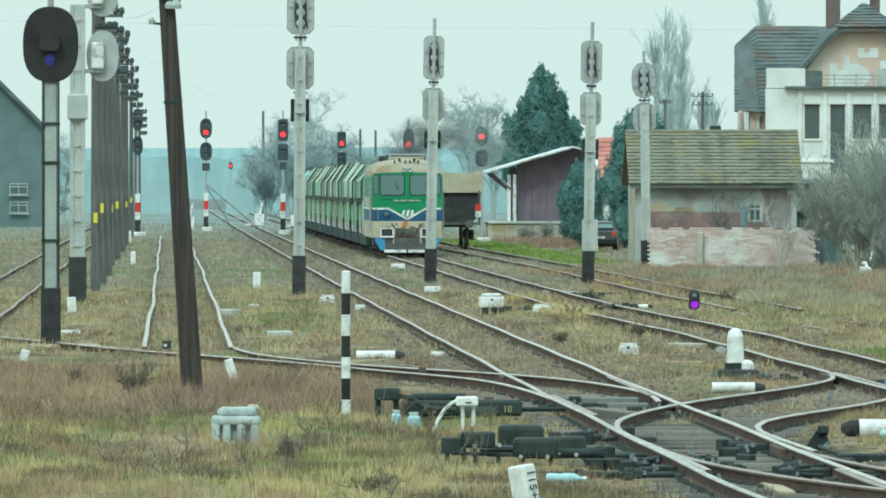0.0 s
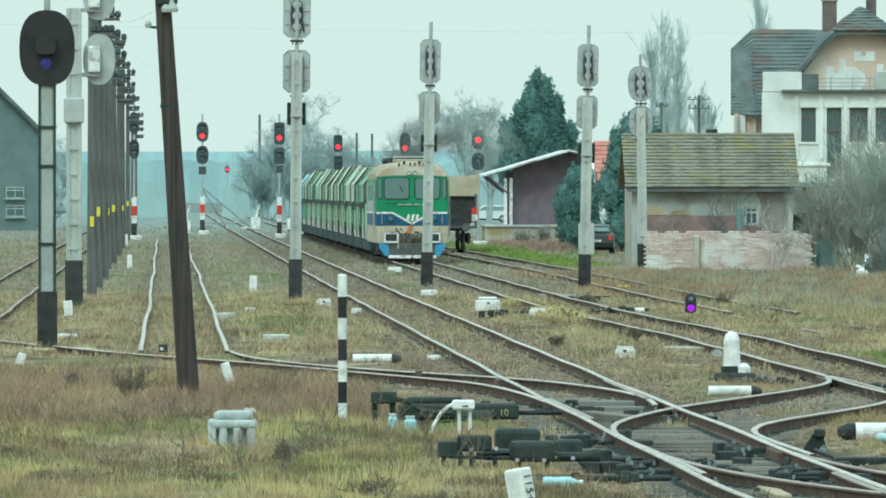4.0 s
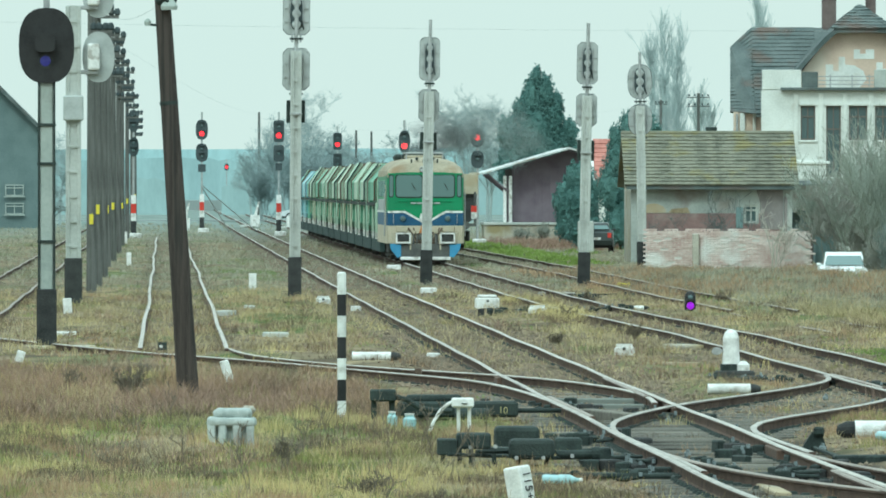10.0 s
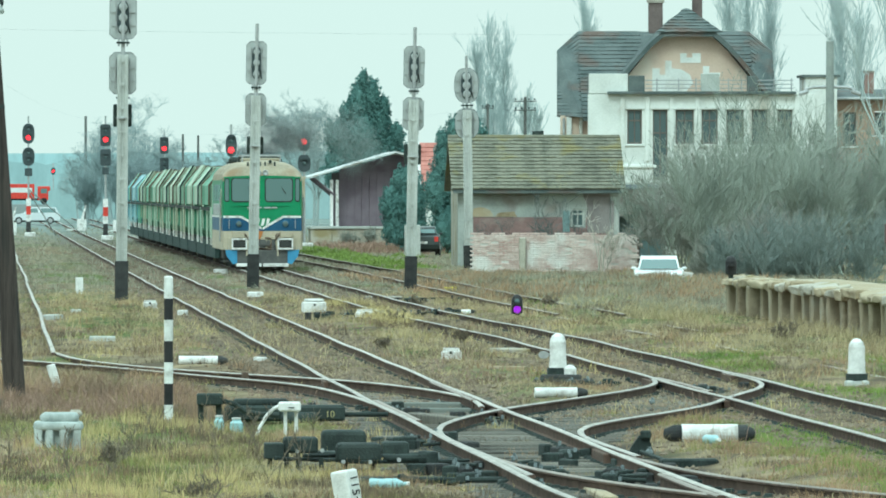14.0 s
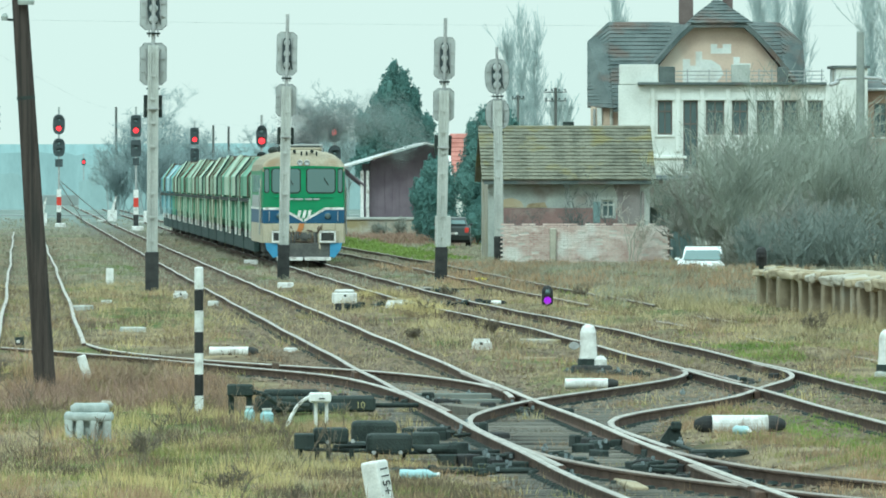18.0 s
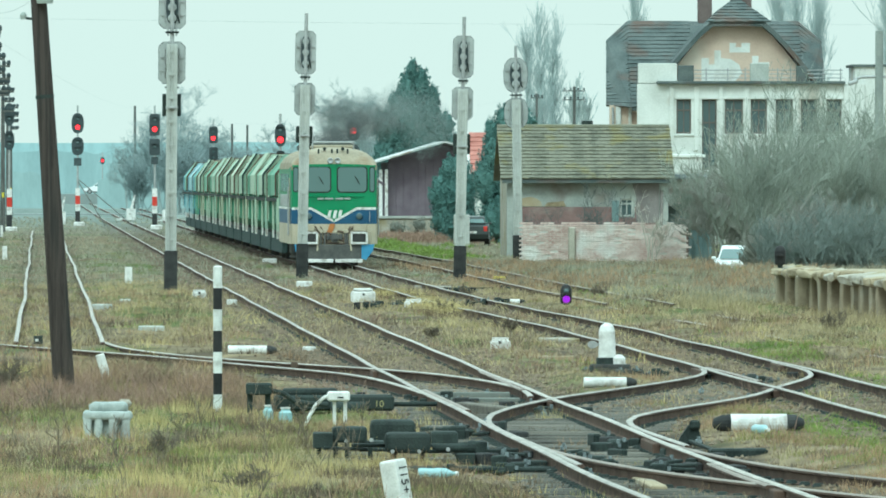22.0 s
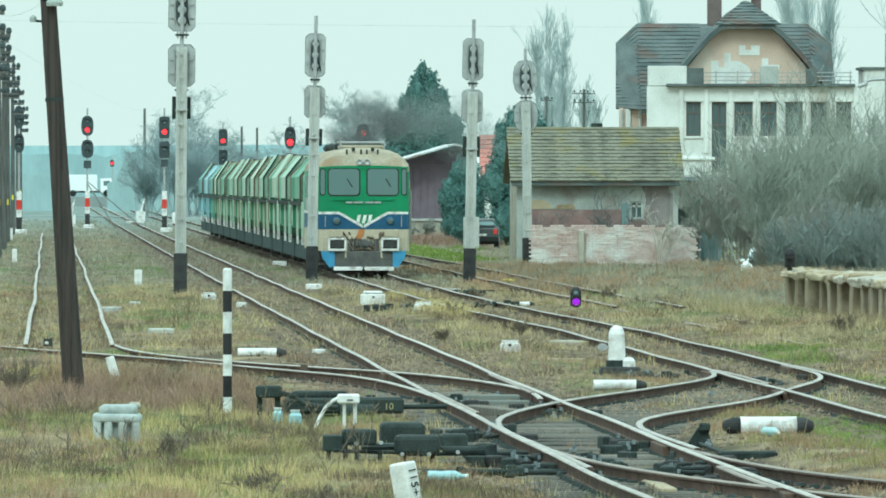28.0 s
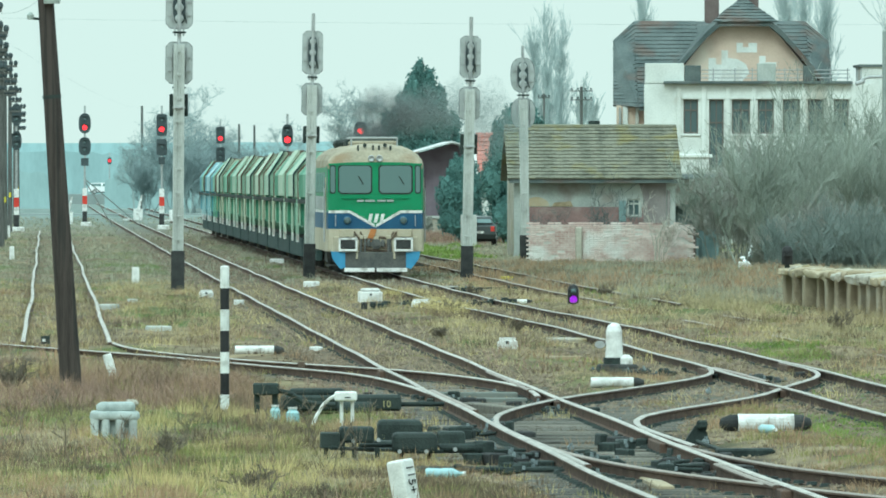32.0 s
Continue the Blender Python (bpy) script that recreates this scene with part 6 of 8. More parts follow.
def dome(x, y, plinth, label):
    t = thing("switch_lantern", label, "switch lantern", x, y, gz(x, y) - (0.05 if plinth else 0), group="domed switch lanterns")
    z = 0.24 if plinth else 0.16
    part("housing", lathe([(0.14, 0), (0.135, 0.05), (0.125, 0.3), (0.125, 0.42), (0.1, 0.5), (0.05, 0.545), (0.001, 0.555)], 20, m=Matrix.Translation((0, 0, z))), WHITE, t, "white domed housing")
    part("collar", rod((0, 0, z - 0.09), (0, 0, z + 0.02), 0.165, n=18), IRON, t, "dark collar")
    if plinth:
        part("plinth", box(0.05, 0, -0.06, 0.62, 0.5, 0.22, 0.04, seg=2), TAR, t, "black cast plinth")
        part("side_knob", lathe([(0.1, 0), (0.1, 0.1), (0.05, 0.15), (0.001, 0.16)], 14, m=Matrix.Translation((0.18, -0.1, z - 0.09))), WHITE, t)
        part("foot_plate", box(-0.1, -0.1, -0.08, 0.8, 0.4, 0.1, 0.02), IRON, t)
        part("spectacle", slab(moved(oval(0.16, 0.12, 12), -0.22, 0.46), -0.06, -0.03), STEEL, t)
        part("crank", rod((-0.12, -0.02, 0.46), (-0.25, -0.02, 0.46), 0.02, n=6), STEEL, t)
    else:
        part("foundation", box(0, 0, -0.06, 0.36, 0.34, 0.14, 0.03), CONC, t)


dome(8.76, 173.1, True, "white domed switch lantern on a black plinth")
dome(13.16, 170.6, False, "white domed switch lantern on a white block")


def dwarf(x, y, z0, lit):
    t = thing("dwarf_signal", "small black dwarf signal" + (" showing violet" if lit else " standing on the ramp"), "dwarf signal", x, y, z0 - (0.07 if lit else 0), group="dwarf signals")
    part("housing", lathe([(0.12, 0), (0.13, 0.05), (0.13, 0.32), (0.1, 0.4), (0.05, 0.44), (0.001, 0.45)], 18, m=Matrix.Translation((0, 0, 0.1))), BLACK, t)
    part("stand", rod((0, 0, -0.05), (0, 0, 0.12), 0.06, n=10), IRON, t)
    for z, on in ((0.2, lit), (0.39, False)) if lit else ():
        part("lens", lathe([(0.088 if on else 0.07, 0), (0.08 if on else 0.06, 0.05), (0.001, 0.07)], 14, m=Matrix.Translation((0, -0.13, z)) @ Matrix.Rotation(radians(90), 4, "X")), VIOLET if on else PANE, t, "lit violet lens" if on else "")
    part("hood", slab(moved([(-0.1, 0.0), (0.1, 0.0), (0.08, 0.06), (-0.08, 0.06)], 0, 0.3), -0.26, -0.1), BLACK, t)


dwarf(12.22, 260.1, gz(12.22, 260.1), True)
dwarf(17.43, 264.2, 0.74, False)


def cable_box(x, y, w, h, rz, label):
    t = thing("cable_box", label, "cable box", x, y, gz(x, y), rz, group="white concrete cable boxes")
    part("body", box(0, 0, -0.05, w, w * 0.7, h + 0.05, 0.02), WHITE, t)
    part("lid", box(0, 0, h, w * 0.82, w * 0.6, h * 0.32, 0.05, seg=2), WHITE, t, "rounded whitewashed lid")
    part("latch", box(0, -w * 0.36, h * 0.6, 0.05, 0.02, 0.05), IRON, t)


cable_box(7.82, 269.8, 0.56, 0.24, 4, "whitewashed cable box with rounded lid")
cable_box(8.04, 195.3, 0.34, 0.15, -6, "small whitewashed cable box among stones")
cable_box(8.75, 261.3, 0.4, 0.16, 10, "broken whitewashed cable box beside the loop")
cable_box(4.1, 282.9, 0.36, 0.14, 0, "small grey cable box by the signal")

# slatted concrete box on legs
t = thing("concrete_pit", "whitewashed concrete pit frame with open slots", "concrete pit", 0.81, 127.5, gz(0.81, 127.5))
part("slab", worn(box(0, 0, 0.22, 0.55, 0.5, 0.1, 0.04, seg=3), 1, 0.016), LIME, t, "worn top slab")
part("cap", worn(box(0.02, 0, 0.3, 0.44, 0.38, 0.12, 0.055, seg=4), 2, 0.018), LIME, t, "rounded worn cap")
for x in (-0.22, -0.1, 0.06, 0.21):
    part("leg", worn(box(x, -0.2, -0.05, 0.09, 0.08, 0.3, 0.015), x * 9, 0.012), LIME, t)
    part("leg", box(x, 0.2, -0.05, 0.09, 0.08, 0.28, 0.01), LIME, t)
part("back", box(0, 0.0, -0.05, 0.42, 0.3, 0.28), GREYMAST, t)
part("stone", worn(box(0.2, 0.1, 0.36, 0.16, 0.14, 0.08, 0.03), 5, 0.02), CONCD, t)

# striped fouling post
t = thing("striped_post", "black and white striped round post", "marker post", 2.27, 140.8, gz(2.27, 140.8))
n = 7
for k in range(n):
    z0, z1 = -0.05 + k * 0.265, -0.05 + (k + 1) * 0.265
    part("band", rod((0, 0, z0), (0, 0, z1 - 0.002), 0.056, n=16), WHITE if k % 2 == 0 else BLACK, t, "white band" if k % 2 == 0 else "black band")
part("cap", lathe([(0.056, 0), (0.04, 0.015), (0.001, 0.02)], 16, m=Matrix.Translation((0, 0, -0.052 + n * 0.265))), WHITE, t)


def stub(x, y, w, h, lx, label, ly=0):
    t = thing("marker_stub", label, "marker stone", x, y, gz(x, y) - 0.06, group="white marker stones")
    bm = box(0, 0, 0, w, w * 0.8, h + 0.06, 0.02, seg=2)
    bmesh.ops.transform(bm, matrix=pose(0, 0, 0, ly, lx, 0), verts=bm.verts)
    part("stone", bm, WHITE, t)
    return t


stub(2.67, 324, 0.22, 0.5, 0, "white-painted marker stone in dry grass")
stub(1.06, 163, 0.13, 0.4, -17, "leaning white marker stone among weeds")
stub(-2.08, 257.8, 0.2, 0.34, -4, "white marker stone by the white signal")
stub(-2.34, 185.9, 0.14, 0.2, 18, "short white marker stone in weeds")
stub(-1.14, 423, 0.18, 0.5, 0, "white marker stone by the pole row")
stub(22.2, 358, 0.34, 0.24, 8, "pale broken stone half hidden in dry grass")
stub(-1.76, 586, 0.18, 0.6, 0, "distant white marker stone by the pole row")
km = stub(3.22, 100.5, 0.2, 0.44, 0, "white stone marker with black numbers on its side")
txt = bpy.data.curves.new("numerals", "FONT")
txt.body, txt.size, txt.extrude = "115+", 0.13, 0.002
txt.materials.append(BLACK)
num = new("numerals", txt)
num.parent = km
num.matrix_basis = Matrix(((0, 0, 1, 0.113), (0, 1, 0, -0.045), (-1, 0, 0, 0.455), (0, 0, 0, 1)))
km.matrix_basis = pose(3.26, 100.5, gz(3.26, 100.5) - 0.06, 0, -10, 0) @ pose(0, 0, 0, 0, 0, -46)
tagged(num, "black painted numerals")

for x, y, w, d, h, rz, m, label in ((2.25, 218.9, 0.4, 0.6, 0.1, 12, CONC, "pale concrete slab in dry grass"), (1.52, 257.8, 0.3, 0.6, 0.12, -20, CONC, "broken pale concrete block in grass"), (2.15, 270, 0.22, 0.6, 0.1, 5, CONC, "broken pale concrete piece in grass"),
                                    (7.46, 313.5, 0.44, 0.7, 0.14, 0, WHITE, "whitewashed block by the signal foot"), (8.4, 405, 0.5, 0.8, 0.15, 0, WHITE, "whitewashed block between tracks"), (4.69, 269.8, 0.14, 0.3, 0.12, 30, WHITE, "small white stone by the rail"),
                                    (4.75, 196, 0.12, 0.3, 0.08, 30, WHITE, "small white stone in the ballast"), (14.6, 175, 0.2, 0.4, 0.1, 10, CONC, "grey stone in grass"), (13.6, 331, 0.24, 0.4, 0.12, 20, YELLOW, "small yellow-painted block between siding rails"), (9.6, 206, 0.5, 1.6, 0.08, 12, CONCD, "flat grey slab between the tracks"),
                                    (10.9, 310, 0.5, 1.5, 0.07, 20, SLEEPER2, "loose concrete sleeper end")):
    t = thing("loose_block", label, "block", x, y, gz(x, y) - 0.03, rz)
    part("block", box(0, 0, 0, w, d, h + 0.03, 0.02), m, t)

# little sign on a stick beside the old track
t = thing("small_sign", "small dark plate on a thin stake", "sign", 0.05, 199.3, gz(0.05, 199.3))
part("stake", rod((0.07, 0, -0.05), (0.07, 0, 0.24), 0.012, n=6), IRON, t)
part("plate", box(0, -0.02, 0.08, 0.15, 0.02, 0.14, 0.004), IRON, t)
part("mark_bar", box(-0.02, -0.034, 0.12, 0.06, 0.006, 0.05), WHITE, t, "pale unreadable mark")

# point machines and rodding
t = thing("junction_box", "black iron junction box on two legs", "junction box", 2.75, 139.1, gz(2.75, 139.1))
part("box", box(0, 0, 0.28, 0.32, 0.3, 0.15, 0.02), IRON, t)
for x in (-0.11, 0.11):
    part("leg", box(x, 0, -0.05, 0.07, 0.1, 0.34, 0.01), IRON, t)
bm = bmesh.new()
pts = [(0.14, 0.02, 0.34), (0.3, 0.02, 0.3), (0.45, 0.03, 0.2), (0.62, 0.05, 0.17), (0.85, 0.05, 0.16)]
for a, b in zip(pts, pts[1:]):
    rod(a, b, 0.032, n=8, bm=bm)
part("conduit", bm, IRON, t, "black bent conduit")

t = thing("point_machine", "black low point machine beside the crossover", "point machine", 3.75, 142.0, gz(3.75, 142))
part("housing", box(0, 0, 0.02, 1.5, 0.6, 0.2, 0.03), IRON, t)
part("cover", box(-0.3, 0.05, 0.2, 0.7, 0.5, 0.1, 0.04, seg=2), IRON, t)
part("motor", rod((-0.05, -0.36, 0.05), (0.38, -0.36, 0.05), 0.09, n=14), IRON, t)
part("rodding", rod((0.7, 0, 0.1), (1.3, 0.1, 0.1), 0.03, n=8), IRON, t)
part("support", box(-0.6, 0, -0.1, 0.2, 0.4, 0.12), TAR, t)
txt = bpy.data.curves.new("numerals", "FONT")
txt.body, txt.size, txt.extrude = "10", 0.12, 0.002
txt.materials.append(mat("faded_yellow", (0.3, 0.27, 0.13), (0.46, 0.42, 0.22), 0.8, 6, 40))
num = new("numerals", txt)
num.parent = t
num.matrix_basis = pose(0.5, -0.33, 0.07, 90, 0, 0)
tagged(num, "yellow painted numerals")

t = thing("cable_post", "white terminal box on legs with curved white tube", "terminal box", 3.67, 136.8, gz(3.67, 136.8))
part("box", box(0, 0, 0.3, 0.27, 0.2, 0.12, 0.02), WHITE, t)
for x in (-0.05, 0.08):
    part("leg", rod((x, 0, -0.05), (x, 0, 0.31), 0.022, n=8), WHITE, t)
bm = bmesh.new()
pts = [(-0.12, -0.02, 0.37), (-0.2, -0.02, 0.33), (-0.28, -0.03, 0.25), (-0.35, -0.03, 0.13), (-0.41, -0.04, -0.02)]
for a, b in zip(pts, pts[1:]):
    rod(a, b, 0.022, n=8, bm=bm)
part("tube", bm, WHITE, t, "curved white tube")
part("cross_mark", box(0.02, -0.105, 0.34, 0.07, 0.008, 0.015), IRON, t)

t = thing("point_machine", "cluttered black point machine with several boxes and rods", "point machine", 3.7, 118.0, 0.0)
for dx0, dx1, dy, z0, z1, bev in ((-0.8, -0.6, 0.0, 0.01, 0.175, 0.015), (-0.59, -0.23, 0.4, 0.06, 0.227, 0.03), (-0.11, 0.37, 3.2, -0.02, 0.24, 0.05), (-0.05, 0.42, 0.0, -0.04, 0.175, 0.05), (0.53, 0.82, 3.0, -0.04, 0.12, 0.03), (-0.3, 0.0, 1.2, -0.05, 0.06, 0.02), (0.86, 1.05, 1.0, -0.1, 0.06, 0.02)):
    part("gear_box", box((dx0 + dx1) / 2, dy, z0, dx1 - dx0, 0.5, z1 - z0, bev, seg=2), IRON, t)
part("shaft", rod((0.45, 0.1, 0.01), (0.82, 0.1, 0.01), 0.045, n=12), IRON, t, "round oily shaft")
part("shaft_end", rod((0.82, 0.1, 0.01), (0.9, 0.1, 0.01), 0.075, n=12), IRON, t)
for lx, ly in ((-0.74, 0.0), (-0.56, 0.2), (-0.44, 0.2), (-0.2, 0.2), (0.05, 0), (0.34, 0)):
    part("leg", box(lx, ly, -0.16, 0.045, 0.1, 0.24), IRON, t)
for lx, z in ((-0.46, 0.09), (-0.2, 0.1), (0.02, -0.02), (0.3, -0.02), (0.6, 0.0)):
    part("bolt", rod((lx, -0.3, z), (lx, -0.24, z), 0.022, n=8), STEEL, t)
for z0, z1, x0, x1 in ((0.02, -0.06, -0.7, 0.5), (-0.02, -0.05, 0.2, 1.4), (0.05, 0.0, -0.4, 0.9)):
    part("rod", rod((x0, -0.35, z0), (x1, 1.5, z1), 0.02, n=6), IRON, t)
part("bed_timber", box(0.2, 0.3, -0.2, 2.1, 0.6, 0.1, 0.01), SLEEPER, t)
part("bed_timber", box(0.4, 2.6, -0.2, 2.1, 0.6, 0.1, 0.01), SLEEPER, t)
t = thing("point_rodding", "black rods and timber running to the switch blades", "rodding", 4.7, 114.5, gz(4.7, 114.5))
part("timber", box(0, 0, -0.06, 2.4, 0.3, 0.13, 0.01), SLEEPER, t)
part("rod", rod((-0.9, -0.3, 0.06), (1.5, -0.25, 0.06), 0.028, n=8), IRON, t)
part("rod", rod((-0.9, 0.5, 0.05), (1.5, 0.55, 0.05), 0.028, n=8), IRON, t)
for x in (-0.5, 0.1, 0.6):
    part("clamp", box(x, -0.3, 0.02, 0.1, 0.14, 0.1, 0.02), IRON, t)

# lever beside the slip
t = thing("switch_lever", "black switch lever stand between the tracks", "switch lever", 7.36, 127.0, gz(7.36, 127.0))
part("stand", slab([(-0.16, 0), (0.16, 0), (0.1, 0.18), (0.12, 0.26), (-0.02, 0.24), (-0.1, 0.12)], -0.08, 0.08), IRON, t)
part("base", box(0.2, -5.5, -0.04, 0.62, 0.5, 0.15, 0.02), IRON, t)
part("link", rod((0.0, 0, 0.06), (0.05, -5.3, 0.05), 0.025, n=6), IRON, t)
part("tooth", box(0.05, -0.1, 0.2, 0.12, 0.1, 0.1, 0.02), IRON, t)
t = thing("slide_plates", "oily iron slide chairs under the switch blades", "switch gear", 6.3, 120.5, gz(6.3, 120.5))
for k in range(9):
    for s in (-0.5, 0.5):
        part("slide_chair", box(s, k * 1.24 - 4, -0.02, 0.42, 0.24, 0.05, 0.01), IRON, t)

for x, y, rz, label in ((3.96, 111.8, 78, "crumpled clear plastic bottle in grass"), (8.38, 130.4, 20, "empty plastic bottle beside the counterweight")):
    t = thing("plastic_bottle", label, "bottle", x, y, gz(x, y) + 0.06, rz)
    part("bottle", lathe([(0.05, -0.17), (0.055, -0.15), (0.05, -0.02), (0.055, 0.0), (0.055, 0.1), (0.02, 0.17), (0.02, 0.2)], 14, m=Matrix.Rotation(radians(90), 4, "X")), PLASTIC, t)
    part("cap", rod((0, -0.23, 0), (0, -0.2, 0), 0.022, n=10), WHITE, t)

for x, y, k in ((2.84, 138.0, 0.85), (3.05, 137.8, 1.1)):
    t = thing("plastic_jar", "clear plastic jar standing under the junction box", "jar", x, y, gz(x, y) - 0.01, group="jars under the junction box")
    part("jar", lathe([(0.06 * k, 0), (0.075 * k, 0.02), (0.075 * k, 0.13), (0.05 * k, 0.16), (0.05 * k, 0.18)], 14), PLASTIC, t)
    part("lid", rod((0, 0, 0.18), (0, 0, 0.2), 0.056 * k, n=14), WHITE, t)

# oily castings crowded round the switch blades
def gear(x, y, w, d, n, seed, label, high=0.13):
    rnd = random.Random(seed)
    t = thing("switch_gear", label, "switch gear", x, y, -0.17, group="oily switch gear")
    for k in range(n):
        px, py, h = rnd.uniform(-w, w) / 2, rnd.uniform(-d, d) / 2, rnd.uniform(0.05, high)
        c = part("casting", box(px, py, 0, rnd.uniform(0.06, 0.2), rnd.uniform(0.12, 0.5), h, 0.015, m=Matrix.Rotation(rnd.uniform(-0.3, 0.3), 4, "Z")), IRON if k % 3 else TAR, t)
        if k % 2:
            part("bolt", rod((px, py - 0.06, h * 0.9), (px, py - 0.06, h + 0.035), 0.02, n=6), CLAMP, c)
    for k in range(max(2, n // 4)):
        a = (rnd.uniform(-w, 0) / 2, rnd.uniform(-d, d) / 2, rnd.uniform(0.05, 0.12))
        part("link", rod(a, (a[0] + rnd.uniform(0.2, 0.6) * w, a[1] + rnd.uniform(-0.5, 0.5), a[2] + rnd.uniform(-0.03, 0.03)), 0.018, n=6), IRON, t)
    return t


gear(6.5, 114.0, 0.56, 3.0, 16, 1, "black slide castings between the near rails", 0.16)
gear(6.42, 124.5, 0.26, 2.6, 8, 2, "black casting between the main rails", 0.16)
gear(6.8, 112.0, 0.14, 1.4, 5, 3, "small oily clamp at the near rail", 0.14)
gear(5.1, 131.5, 0.46, 5.0, 18, 4, "oily clutter of castings beside the rail", 0.17)
gear(5.02, 116.5, 0.36, 6.0, 18, 5, "oily clutter of rods and castings beside the rail", 0.15)
gear(5.62, 117.5, 0.3, 5.0, 12, 6, "oily castings inside the rail", 0.14)
gear(4.7, 121.0, 0.6, 4.0, 12, 7, "black rods running from the point machine", 0.14)
gear(5.3, 152.0, 0.3, 7.0, 16, 8, "row of black chairs at the crossover", 0.13)
gear(6.45, 145.0, 0.2, 5.0, 9, 9, "oily clamps at the crossing point", 0.14)
gear(8.9, 171.6, 1.3, 3.0, 14, 10, "black rods and castings round the switch lantern", 0.16)
gear(10.6, 166.0, 0.6, 5.0, 10, 11, "black castings by the loop switch", 0.13)
gear(8.4, 262.0, 1.3, 8.0, 14, 21, "dark debris beside the broken cable box", 0.22)
gear(10.5, 268.0, 1.4, 5.0, 12, 22, "black rods and castings across the loop", 0.2)
gear(11.6, 300.0, 1.8, 5.0, 10, 23, "dark castings between loop and siding", 0.2)
gear(7.0, 119.0, 0.2, 6.0, 10, 12, "oily castings along the slip rail", 0.13)
gear(3.5, 143.0, 1.0, 0.8, 12, 13, "rods and castings round the low point machine", 0.2)
for x, y, w, d, h, rz, m, label in ((5.92, 154.0, 1.1, 0.4, 0.06, 0, TIMBER, "wide grey switch timber between the rails"), (5.95, 150.5, 1.0, 0.3, 0.05, 0, TIMBER, "grey switch timber between the rails"), (5.955, 110.5, 0.16, 5.4, 0.03, 0, OCHRE, "long tan timber between the rails"),
                                    (5.7, 143.5, 0.2, 3.0, 0.1, 8, SLEEPER, "splintered grey timber by the rail"), (8.35, 186.0, 1.1, 0.3, 0.06, -14, OCHRE, "tan plank beside the loop")):
    t = thing("loose_plank", label, "plank", x, y, -0.17 if w < 1.2 else gz(x, y), rz)
    part("plank", box(0, 0, 0, w, d, h + 0.03, 0.012), m, t)
t = thing("iron_stub", "short rusty iron stub beside the crossover", "iron post", 3.95, 172.5, gz(3.95, 172.5))
part("post", box(0, 0, -0.05, 0.11, 0.1, 0.24, 0.01), LOAD, t)

# leaning lamp pole
t = thing("leaning_pole", "leaning dark wooden pole with old lamp", "pole", 0.405, 157.5, -0.15)
part("pole", rod((0.02, 0, -0.3), (-0.365, 0, 5.6), 0.155, 0.11, 14), POLE2, t, "split weathered timber")
lamp = part("lamp", lathe([(0.11, 0), (0.12, 0.05), (0.07, 0.13), (0.04, 0.2)], 14, m=Matrix.Translation((-0.27, -0.18, 5.42))), GREYMAST, t, "grimy bell-shaped lamp")
part("lamp_hood", rod((-0.4, -0.05, 5.56), (-0.24, -0.2, 5.6), 0.09, 0.12, 10), IRON, lamp, "dark lamp hood")
part("lamp_arm", rod((-0.37, 0, 5.6), (-0.27, -0.18, 5.6), 0.025, n=6), IRON, lamp)
part("insulator", lathe([(0.04, 0), (0.05, 0.06), (0.02, 0.1)], 10, m=Matrix.Translation((-0.57, -0.05, 5.2))), GREYMAST, t)
part("bracket", rod((-0.36, 0, 5.2), (-0.57, -0.05, 5.22), 0.018, n=6), IRON, t)
for z in (2.45, 4.1):
    part("strap", rod((-0.066 * z, 0, z), (-0.067 * z, 0, z + 0.05), 0.13, n=14), IRON, t)

# telegraph poles
def telegraph(x, y, h, label, arms=1, band=True, r=0.13, width=0.9, side=0.0, cup=1.0):
    t = thing("telegraph_pole", label, "telegraph pole", x, y, -0.15, group="telegraph poles")
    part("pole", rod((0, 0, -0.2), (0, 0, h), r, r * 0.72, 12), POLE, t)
    for k in range(arms):
        z = h - 0.3 - 0.55 * k
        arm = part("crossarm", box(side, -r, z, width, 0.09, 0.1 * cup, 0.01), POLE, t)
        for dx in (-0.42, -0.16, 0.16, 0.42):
            # insulators coloured dark, like silhouettes against the sky
            part("insulator", lathe([(0.06 * cup, 0), (0.095 * cup, 0.04 * cup), (0.09 * cup, 0.14 * cup), (0.05 * cup, 0.2 * cup)], 8, m=Matrix.Translation((side + dx * width, -r, z + 0.1))), HAZEDBLACK, arm)
    if band:
        part("marker_band", box(0.0, -r - 0.008, 1.9 + 0.3 * (y % 7) / 7, r * 0.8, 0.02, 0.28), YELLOW, t, "yellow painted marker")


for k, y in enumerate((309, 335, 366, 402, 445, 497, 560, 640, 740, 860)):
    telegraph(-1.86 + 0.03 * (k % 3), y, 8.0 + 0.25 * (k % 2), "weathered, haze-greyed telegraph pole in a long row", 2 + k % 2, k % 3 != 2, 0.14, 0.55 + 0.12 * (k % 3), 0.3)
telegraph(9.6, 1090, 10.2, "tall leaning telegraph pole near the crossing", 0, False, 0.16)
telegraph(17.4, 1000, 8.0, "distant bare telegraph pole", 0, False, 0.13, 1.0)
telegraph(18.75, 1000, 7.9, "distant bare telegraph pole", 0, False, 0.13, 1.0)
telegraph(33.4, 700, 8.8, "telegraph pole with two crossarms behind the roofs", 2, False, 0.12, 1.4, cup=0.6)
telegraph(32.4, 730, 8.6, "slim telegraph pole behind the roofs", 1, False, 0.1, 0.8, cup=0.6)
front_signal(-1.5, 655, "dark signal standing among the poles", [(6.1, 7.4), (4.7, 5.8)], 0.6, "oval", 9)

# street lamp before the annex
t = thing("street_lamp", "concrete street lamp with two arms", "street lamp", 32.9, 440, -0.15)
